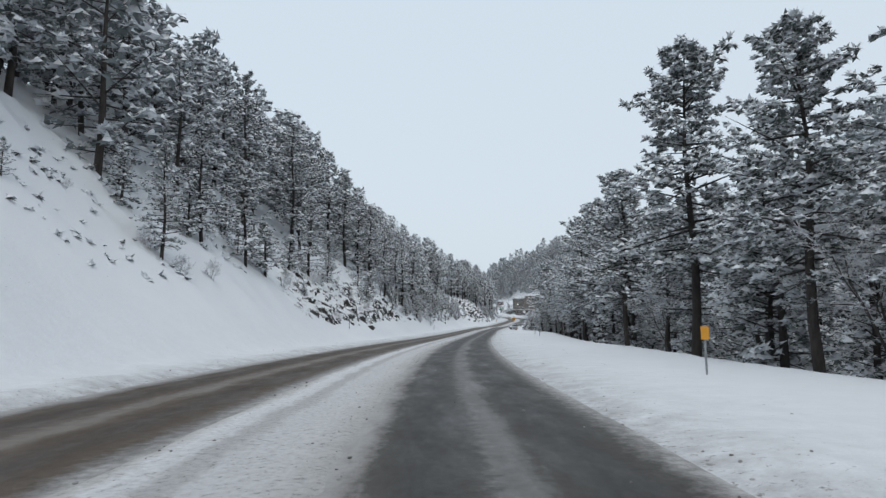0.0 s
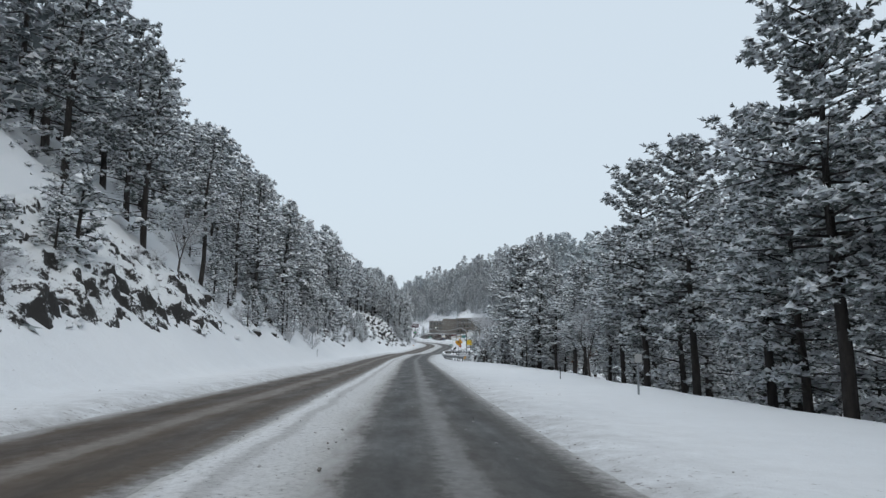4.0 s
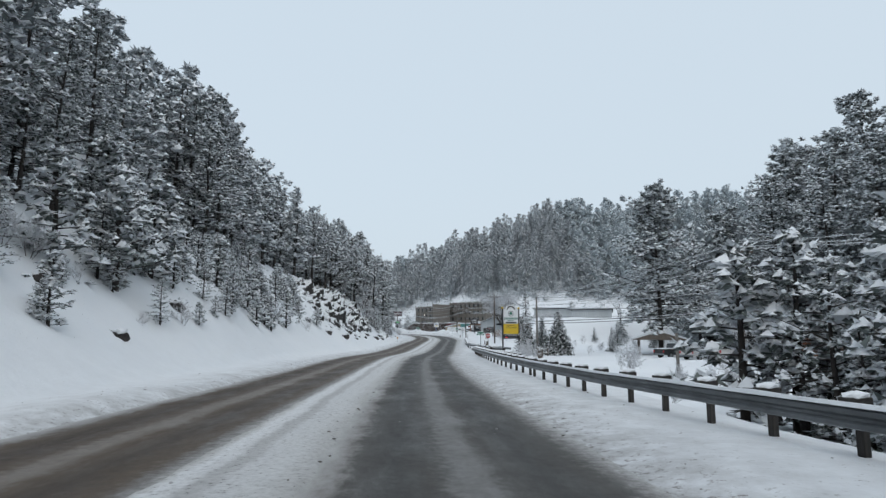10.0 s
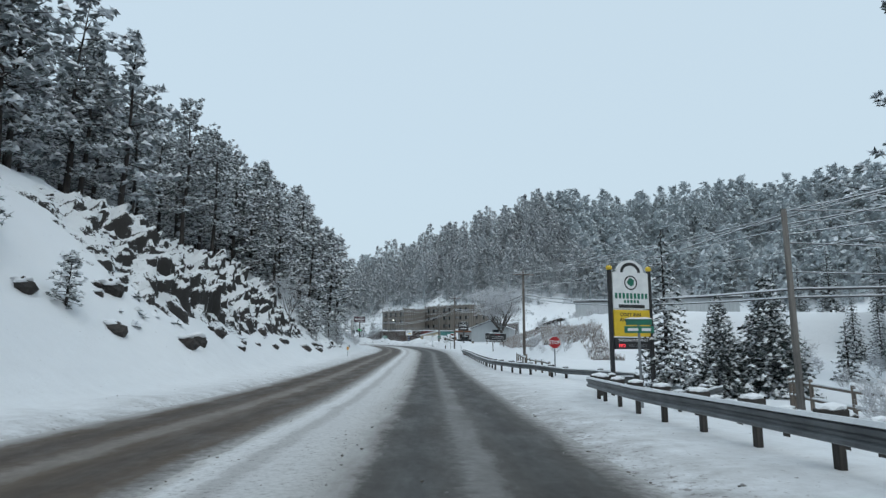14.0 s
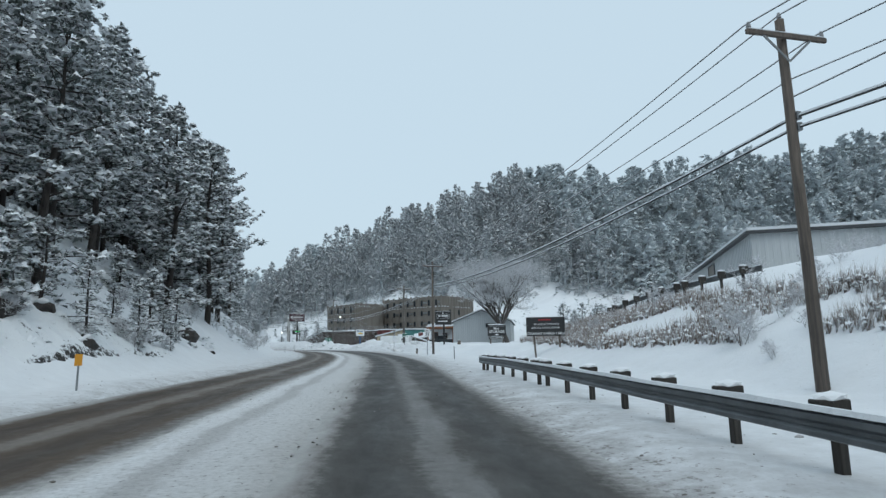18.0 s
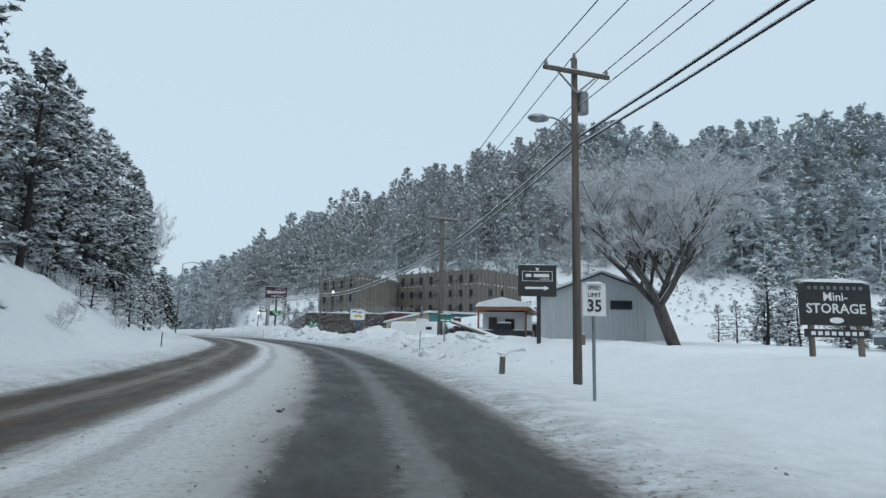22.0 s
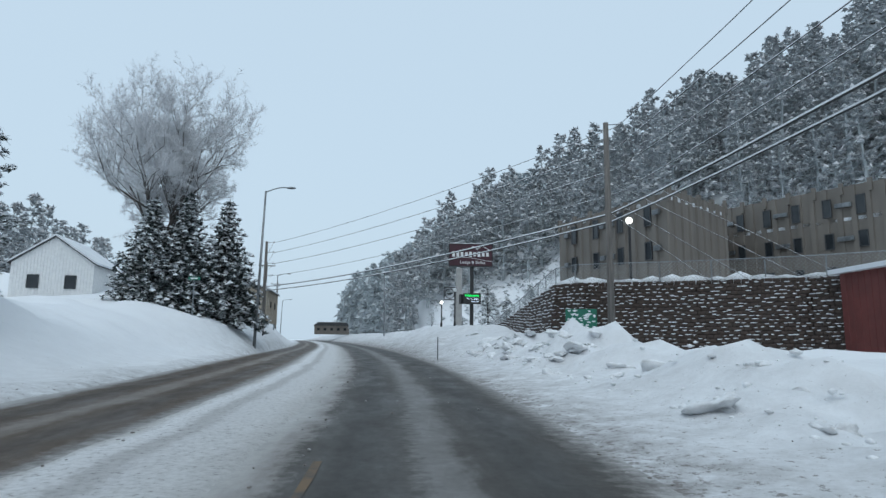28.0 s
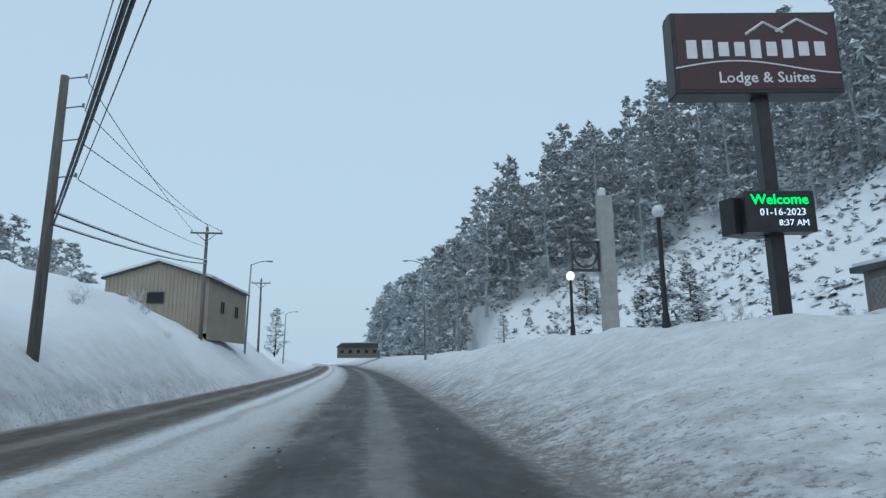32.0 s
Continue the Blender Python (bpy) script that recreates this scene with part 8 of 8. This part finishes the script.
crag("rock_outcrop", 229, 276, 13.6, 25.0, 2.2, "dark craggy rock face dusted with snow above the bank", 2.0)
crag("rock_outcrop", 48, 112, 12.2, 20.0, 1.05, "broken dark rock ledges half buried in snow", 7.0)
crag("rock_outcrop", 272, 292, 11.8, 15.5, 0.35, "low dark rock ledge at the foot of the pines", 5.0)

# single pines on the left bank and beside the wood
for s, d, h in ((36, -17.5, 7.5), (45, -19.5, 10), (50, -18, 9), (68, -18, 9.5), (74, -17.5, 7), (152, -16.0, 11), (158, -17.5, 9), (203, -23, 15), (208, -24, 16.5), (213, -25, 17.5), (218, -26.5, 17), (224, -27, 15), (230, -27.5, 14.5), (238, -27, 13), (246, -27, 14), (253, -26.5, 13)):
    plant(pines, int(s * 7) % 6, s, d, h)
heroes = [(h, tree_thing("pine_tree", pine(81 + i, h, sp_ + 0.01, ba, 100, 14, 11, 5, 0.38), PINE_PARTS, PINE_MATS, "tall ponderosa pine thick with snow at the wood's edge", "pine tree", "roadside pines")) for i, (h, sp_, ba) in enumerate(((17, 0.22, 0.28), (19, 0.20, 0.34), (16, 0.24, 0.22)))]
for h, t in heroes:
    t.location = (0, 0, -200)
for s, d, h in ((14, 13.2, 12), (21, 13.0, 13), (27, 14.5, 9.5), (33, 13.4, 17.5), (41, 14.4, 11), (50, 13.8, 15), (57, 15.5, 15.5), (64, 14.6, 15.5), (72, 15.2, 15.5), (79, 14.6, 16), (85, 15.6, 14), (92, 15.6, 15.2), (99, 15.6, 15.8), (105, 16.2, 12.5), (112, 15.4, 10.5),
                (119, 14.5, 10), (125, 14.0, 10), (131, 15.0, 10.5), (136, 18.2, 13), (141, 17.5, 14), (147, 14.2, 14.5), (155, 17.8, 12), (149, 20, 13)):
    plant(heroes, int(s * 3) % 3, s, d, h)

broad = tree_thing("pine_tree", pine(207, 16.5, 0.28, 0.3, 126, 17, 11, 5, 0.37), PINE_PARTS, PINE_MATS, "broad round-headed pine thick with snow by the guardrail", "pine tree", "roadside pines")
broad.matrix_basis = pose(*at(137.5, 14.4), ground(137.5, 14.4) - 0.1, 0, 0, 75)

big = tree_thing("pine_tree", pine(201, 24, 0.27, 0.18, 160, 18, 11, 5, 0.54), PINE_PARTS, PINE_MATS, "great broad ponderosa pine laden with snow by the inn", "pine tree", "")
big.matrix_basis = pose(32.6, 228.0, ground_at(32.6, 228.0) - 0.1, 0, 0, 40)
for x, y, h in ((49, 226, 22), (56, 232, 25), (48, 239, 21), (62, 240, 26), (54, 219, 23), (66, 228, 25), (51, 209, 20), (60, 210, 23), (71, 246, 24), (48, 200, 19), (57, 201, 22), (66, 217, 24), (63, 194, 23), (55, 246, 22), (70, 206, 25)):
    plant(heroes, int(x) % 3, 0, 0, h, xy=(x, y))
plant(pines, 1, 0, 0, 17, xy=(40.0, 231.0))
plant(pines, 5, 0, 0, 18, xy=(49.0, 215.0))
sp = [(9.4, tree_thing("spruce_tree", spruce(301, 9.4, 0.19, 22, 9, 0.36), PINE_PARTS, SPRUCE_MATS, "pointed spruce laden with snow beside the inn sign", "spruce tree", "spruces")),
      (6.2, tree_thing("spruce_tree", spruce(302, 6.2, 0.40, 15, 12, 0.42), PINE_PARTS, SPRUCE_MATS, "broad dark spruce with snow on its boughs", "spruce tree", "spruces")),
      (4.0, tree_thing("spruce_tree", spruce(303, 4.0, 0.24, 12, 8, 0.3), PINE_PARTS, SPRUCE_MATS, "small snowy spruce in the open field", "spruce tree", "spruces"))]
for h, t in sp:
    t.location = (0, 0, -200)
big_sp = [(9.0, tree_thing("spruce_tree", spruce(311, 9.0, 0.36, 24, 15, 0.58, 10), PINE_PARTS, SPRUCE_MATS, "dense dark spruce with snow on its boughs on the bank", "spruce tree", "spruces")),
          (10.4, tree_thing("spruce_tree", spruce(312, 10.4, 0.33, 26, 15, 0.58, 10), PINE_PARTS, SPRUCE_MATS, "tall dense spruce with snowy boughs beside the cottonwood", "spruce tree", "spruces"))]
for h, t in big_sp:
    t.location = (0, 0, -200)
for s, d, h, k in ((354, -18, 13, 2), (358, -19, 15, 4), (362, -17.6, 13, 2), (366, -17.8, 14, 4), (370, -18.6, 15, 2), (375, -16.4, 14, 4), (379, -17.5, 16, 2), (383, -16, 14, 4), (387, -17, 14.5, 2), (391, -15.8, 12, 4), (394, -16.8, 11.5, 2), (398, -15.6, 9.0, 4), (401, -16.2, 7, 2), (377, -21.5, 15, 3), (384, -21.5, 13, 0), (369, -22, 16, 0)):
    plant(pines, k, s, d, h)
for s, d, h, k in ((368, -16.2, 6, 1), (376, -15.8, 6, 0), (383, -15.4, 5, 1), (389, -14.8, 4.2, 0), (393, -14.2, 3.0, 1), (386, -13.9, 2.2, 1)):
    plant(big_sp, k, s, d, h)
plant(pines, 3, 0, 0, 13, xy=(-86.0, 566.0))
plant(sp, 0, 0, 0, 9.4, xy=(14.0, 231.6))
plant(big_sp, 0, 0, 0, 6.4, xy=(18.0, 228.6))
plant(big_sp, 1, 0, 0, 5.6, xy=(15.8, 229.4))
plant(sp, 2, 0, 0, 4.0, xy=(28.0, 235.0))
plant(sp, 2, 0, 0, 3.0, xy=(36.0, 236.0))
for x, y, h in ((33, 246, 4.2), (36, 252, 5.5), (39, 244, 6.0), (42, 250, 6.5), (45, 256, 7.0), (41, 259, 5.0), (48, 248, 6.5), (37, 241, 3.2), (50, 255, 7.5), (44, 241, 4.5), (47, 263, 6.0), (31, 252, 2.6)):
    plant(sp, 2 if h < 6 else 0, 0, 0, h, xy=(x, y))
for x, y, h in ((30, 240, 1.4), (33, 238, 1.8), (25, 244, 1.2), (28, 249, 1.6), (22, 240, 1.0), (35, 248, 1.8), (39, 238, 1.6), (24, 251, 1.3), (31, 244, 1.9), (42, 244, 1.7), (20, 246, 1.1), (27, 238, 1.5), (21, 232, 1.6), (20.5, 235, 2.0), (22.5, 229, 1.4)):
    plant(bushes, int(x) % 3, 0, 0, h, xy=(x, y))
plant(big_sp, 0, 0, 0, 8.5, xy=(-26.4, 415.8))
plant(big_sp, 1, 0, 0, 10.0, xy=(-24.6, 417.8))
plant(big_sp, 0, 0, 0, 8.5, xy=(-26.0, 419.6))
plant(big_sp, 1, 0, 0, 11.0, xy=(-23.0, 421.0))
plant(sp, 0, 0, 0, 7.5, xy=(-33.5, 428.5))
# leafless trees
ct = tree_thing("cottonwood_tree", bare_tree(401, 13.0, 5, 0.30, 2, 0.62, 3), ("trunk", "twig_spray", "snow"), (BARK_GREY, RIME, TREE_SNOW), "spreading leafless cottonwood furred with rime", "tree", "leafless trees")
ct.matrix_basis = pose(31.2, 341.2, ground_at(31.2, 341.2) - 0.1) @ Matrix.Scale(1.14, 4)
ct2 = tree_thing("cottonwood_tree", bare_tree(405, 18.5, 5, 0.36, 2, 1.35, 7), ("trunk", "twig_spray", "snow"), (BARK_GREY, RIME, TREE_SNOW), "tall leafless cottonwood white with rime by the road", "tree", "leafless trees")
ct2.matrix_basis = pose(-28.2, 420.6, ground_at(-28.2, 420.6) - 0.1, 0, 0, 60) @ Matrix.Diagonal((0.8, 0.8, 1.1, 1.0))
birch = tree_thing("leafless_tree", bare_tree(409, 11.0, 4, 0.14, 1, 1.3), ("trunk", "twig_spray", "snow"), (BARK_GREY, RIME, TREE_SNOW), "slender leafless tree white with rime", "tree", "leafless trees")
birch.matrix_basis = pose(*at(166, -26), ground(166, -26))
sapling = tree_thing("leafless_tree", bare_tree(411, 10.0, 3, 0.12, 1, 1.2), ("trunk", "twig_spray", "snow"), (BARK_GREY, RIME, TREE_SNOW), "thin leafless sapling white with rime", "tree", "leafless trees")
sapling.matrix_basis = pose(*at(104, -17), ground(104, -17)) @ Matrix.Scale(0.6, 4)
for s, d, k in ((77, -21, 0.7), (20, 14.5, 0.8), (108, 14.6, 0.7), (148, 10.8, 0.7), (40, 14, 0.6), (268, -15.5, 0.7), (165, 12.5, 0.55), (310, 48, 0.8), (338, 55, 0.9)):
    c = copy_thing(sapling, Matrix.Identity(4))
    c.matrix_basis = pose(*at(s, d), ground(s, d), 0, 0, s * 11) @ Matrix.Scale(k, 4)


# ---- dry grass on the bank ----
def dry_grass():
    rng = random.Random(8)
    soup, snow, frost = Soup(), Soup(), Soup()
    for _ in range(10500):
        s = rng.uniform(252, 312)
        d = rng.uniform(10.5, 17)
        if noise.noise(Vector((s * 0.12, d * 0.25, 4))) < -0.30 or d < table(s, [(252, 15), (268, 13.5), (285, 11.5), (300, 12), (312, 14)]):
            continue
        x, y = at(s, d)
        z = ground(s, d)
        h = rng.uniform(0.25, 0.9)
        for _ in range(6):
            a, l = rng.uniform(0, 6.28), rng.uniform(0.1, 0.45) * h
            w = rng.uniform(0.012, 0.03)
            (frost if rng.random() < 0.42 else soup).tri((x - w, y, z - 0.05), (x + w, y + w, z - 0.05), (x + math.cos(a) * l, y + math.sin(a) * l, z + h * rng.uniform(0.6, 1.0)))
        if rng.random() < 0.35:
            clump(rng, soup, snow, x, y, z + h * 0.4, 0.2, 0, 5)
    tagged(new("dry_grass", mesh_tris("dry_grass", *soup.arrays(), GRASS)), "straw-coloured winter grass on the bank", "grass", kind="stuff")
    tagged(new("frosted_grass", mesh_tris("frosted_grass", *frost.arrays(), RIME)), "winter grass white with frost on the bank", "grass", kind="stuff")
    tagged(new("grass_snow", mesh_tris("grass_snow", *snow.arrays(), TREE_SNOW)), "snow caught in the dry grass", "snow", kind="stuff")


dry_grass()


# ---- brush on the hill behind the hotel, and clods by the road ----
def hill_brush():
    rng = random.Random(21)
    soup, needles, snow = Soup(), Soup(), Soup()
    for _ in range(9500):
        x, y = rng.uniform(-25, 150), rng.uniform(385, 520)
        s, d = along(x, y)
        rz = ridge_height(x, y)
        if d < 12 or rz < 2 or rz > 34 or (s < 440 and d < 62 and x < 52 and y < 452):
            continue
        z = ground(s, d)
        if noise.noise(Vector((x * 0.07, y * 0.07, 5))) < -0.25:
            continue
        r = rng.uniform(0.25, 0.9)
        clump(rng, needles, snow, x, y, z + 0.2 * r, r, 6, 5, 0.7)
    for _ in range(4200):
        x, y = rng.uniform(-12, 62), rng.uniform(440, 512)
        s, d = along(x, y)
        if d < 16 or (y < 462 and x < 52 and d < 50) or noise.noise(Vector((x * 0.12, y * 0.12, 3))) < -0.1:
            continue
        clump(rng, needles, snow, x, y, ground(s, d) + 0.1, rng.uniform(0.3, 0.95), 6, 5, 0.7)
    tagged(new("hill_brush", mesh_tris("hill_brush", *needles.arrays(), NEEDLES_FAR)), "low dark brush poking through the hill's snow", "brush", kind="stuff")
    tagged(new("brush_snow", mesh_tris("brush_snow", *snow.arrays(), TREE_SNOW)), "snow on the low brush", "snow", kind="stuff")
    soup, snow = Soup(), Soup()
    needles = Soup()
    for _ in range(3800):
        s = rng.uniform(0, 400)
        e = rng.uniform(12.2, 26)
        if e < table(s, [(0, 16.5), (50, 15.5), (61, 13), (130, 13), (150, 14.5), (222, 15), (260, 13), (400, 14)]) or noise.noise(Vector((s * 0.09, e * 0.16, 9))) < -0.05:
            continue
        x, y = at(s, -e)
        z = ground(s, -e)
        clump(rng, needles, snow, x, y, z + 0.05, rng.uniform(0.2, 0.6), 6, 5, 0.75)
    tagged(new("bank_brush", mesh_tris("bank_brush", *needles.arrays(), NEEDLES_FAR)), "low brush and weeds on the roadside bank", "brush", kind="stuff")
    tagged(new("bank_brush_snow", mesh_tris("bank_brush_snow", *snow.arrays(), TREE_SNOW)), "snow on the bank's low brush", "snow", kind="stuff")


hill_brush()


def clods():
    rng = random.Random(31)
    dirt, pale, white = Soup(), Soup(), Soup()
    ico = bmesh.new()
    bmesh.ops.create_icosphere(ico, subdivisions=1, radius=1.0)
    ico.verts.ensure_lookup_table()
    V = [tuple(v.co) for v in ico.verts]
    T = [tuple(v.index for v in f.verts) for f in ico.faces]
    ico.free()

    def lump(soup, x, y, z, r):
        k = len(soup.v)
        a = rng.uniform(0, 6.28)
        c, s_ = math.cos(a), math.sin(a)
        sx, sy, sz = r * rng.uniform(0.7, 1.5), r * rng.uniform(0.6, 1.1), r * rng.uniform(0.4, 0.7)
        for v in V:
            j = rng.uniform(0.75, 1.2)
            soup.v.append((x + (v[0] * sx * c - v[1] * sy * s_) * j, y + (v[0] * sx * s_ + v[1] * sy * c) * j, z + v[2] * sz * j))
        soup.t += [(p + k, q + k, r_ + k) for p, q, r_ in T]
    for _ in range(5200):
        s = rng.uniform(0, 445)
        band = rng.random()
        if band < 0.36:
            d = 2.55 + abs(rng.gauss(0, 0.55))
        elif band < 0.6:
            d = -0.95 - abs(rng.gauss(0, 0.6))
        elif band < 0.72:
            d = table(s, OPP_NEAR) + abs(rng.gauss(0, 0.35))
        elif band < 0.78:
            d = rng.uniform(-0.8, 2.4)
        else:
            d = rng.choice((rng.uniform(2.8, 6.5), table(s, OPP_FAR) - rng.uniform(0.3, 2.5)))
        x, y = at(s, d)
        z = axis(s)[2] + (0.03 if -4 < d < 2.6 else 0.0)
        if not -4 < d < 2.5:
            z = ground(s, d)
        r = rng.choice((0.01, 0.013, 0.016, 0.02, 0.026, 0.034)) * (1.6 if rng.random() < 0.04 else 1)
        lump(dirt if rng.random() < 0.5 else pale, x, y, z, r)
    # ploughed heaps along the yard
    for _ in range(900):
        s = rng.uniform(330, 418)
        d = 5.2 + abs(rng.gauss(0, 1.8))
        x, y = at(s, d)
        lump(white, x, y, ground(s, d), rng.choice((0.03, 0.05, 0.08, 0.12)) * rng.uniform(0.6, 1.2))
    tagged(new("slush_clods", mesh_tris("slush_clods", *dirt.arrays(), CLOD)), "dirty frozen clods scattered along the lanes", "clods", kind="stuff")
    tagged(new("heap_clods", mesh_tris("heap_clods", *white.arrays(), CHUNK)), "white snow clods on the ploughed heaps", "clods", kind="stuff")
    tagged(new("snow_clods", mesh_tris("snow_clods", *pale.arrays(), SLUSH)), "grey snow lumps thrown up by the plough", "clods", kind="stuff")


clods()


def plough_chunks():
    """Broken slabs of ploughed snow along the yard and below the wall."""
    rng = random.Random(77)
    kinds = []
    for k in range(7):
        bm = bmesh.new()
        blob(bm, 0, 0, 0, 1.0 + 0.12 * (k % 4), 1.0, 0.62 + 0.06 * (k % 3), k * 3 + 1, 0.55, 3)
        me = bpy.data.meshes.new("snow_lump")
        bm.to_mesh(me)
        bm.free()
        me.materials.append(CHUNK)
        me.polygons.foreach_set("use_smooth", [True] * len(me.polygons))
        kinds.append(me)
    for k in range(280):
        s = rng.uniform(333, 424) if k < 110 else rng.uniform(398, 412) if k < 190 else rng.gauss(345, 2.2)
        d = rng.uniform(5.4, 9.6) if k < 110 else rng.uniform(5.8, 9.2) if k < 190 else rng.gauss(9.2, 1.7)
        if d < 5.2:
            continue
        if k < 110 and noise.noise(Vector((s * 0.2, d * 0.4, 2))) < -0.05:
            continue
        x, y = at(s, d)
        r = rng.choice((0.1, 0.14, 0.18, 0.24, 0.3, 0.36) if 110 <= k < 190 else (0.12, 0.16, 0.22, 0.3, 0.4, 0.5)) * rng.uniform(0.7, 1.2)
        ob = new("snow_lump", kinds[rng.randrange(7)])
        ob.matrix_basis = pose(x, y, ground(s, d) - 0.3 * r, rng.uniform(-25, 25), rng.uniform(-25, 25), rng.uniform(0, 360)) @ Matrix.Diagonal((r, r, 0.75 * r, 1))
        tagged(ob, "broken lump of ploughed snow heaped beside the road", "snow lump", "ploughed snow lumps")


plough_chunks()


# ---- fences and small things ----
def rail_fence(name, pts, label, gap=2.4, rails=(0.45, 0.95), h=1.15):
    f = thing(name, Matrix.Identity(4), label, "fence")
    last = None
    for x, y, a in walk_line(pts, gap):
        z = ground_at(x, y)
        bm = bmesh.new()
        rod(bm, (x, y, z - 0.4), (x, y, z + h), 0.075, 0.065, 7)
        part("post", bm, WOOD, f)
        bm = bmesh.new()
        blob(bm, x, y, z + h + 0.04, 0.1, 0.1, 0.07, x, 0.1, 1)
        part("post_snow", bm, TREE_SNOW, f)
        if last:
            for r in rails:
                bm = bmesh.new()
                rod(bm, (last[0], last[1], last[2] + r), (x, y, z + r), 0.05, n=6)
                part("rail", bm, WOOD, f)
                bm = bmesh.new()
                rod(bm, (last[0], last[1], last[2] + r + 0.055), (x, y, z + r + 0.055), 0.045, n=5)
                part("rail_snow", bm, TREE_SNOW, f)
        last = (x, y, z)
    return f


rail_fence("timber_fence", [at(209, 12.4), at(222, 13.4), at(226, 15.5)], "weathered timber rail fence with snow along its rails")
rail_fence("pipe_fence", [at(238, 7.6), at(250, 8.0), at(262, 9.0)], "low timber rail along the ditch", 3.0, (0.75,), 0.85)
rail_4, _ = rail_run("guardrail", [(227, 13), (222, 9.4), (214, 8.6), (205, 8.6), (196, 9)], "second guardrail with brown posts behind the first")


def stump(x, y, h, r, label):
    t = thing("wooden_stump", pose(x, y, ground_at(x, y)), label, "post")
    bm = bmesh.new()
    rod(bm, (0, 0, -0.3), (0.04, 0, h), r, r * 0.92, 10)
    part("shaft", bm, WOOD, t)
    bm = bmesh.new()
    blob(bm, 0.04, 0, h + 0.03, r * 0.95, r * 0.95, 0.05, 1, 0.1, 1)
    part("snow", bm, TREE_SNOW, t)


stump(14.5, 325.6, 0.62, 0.12, "short birch-pale stump standing in the snow")
stump(10.2, 247.0, 1.1, 0.07, "thin dark post behind the guardrail")
stump(22.3, 336.5, 0.6, 0.25, "snow-buried box beside the storage sign")
# mailbox and bars at the yard
mb = thing("meter_box", pose(15.9, 345.6, ground_at(15.9, 345.6), 0, 0, 15), "grey meter boxes at the foot of the pole", "meter box")
for px, ph in ((-0.5, 0.6), (-0.95, 0.4)):
    bm = bmesh.new()
    box(bm, 0.35, 0.3, ph, px, 0, ph / 2 - 0.1, bevel=0.03)
    part("box", bm, STEEL, mb)
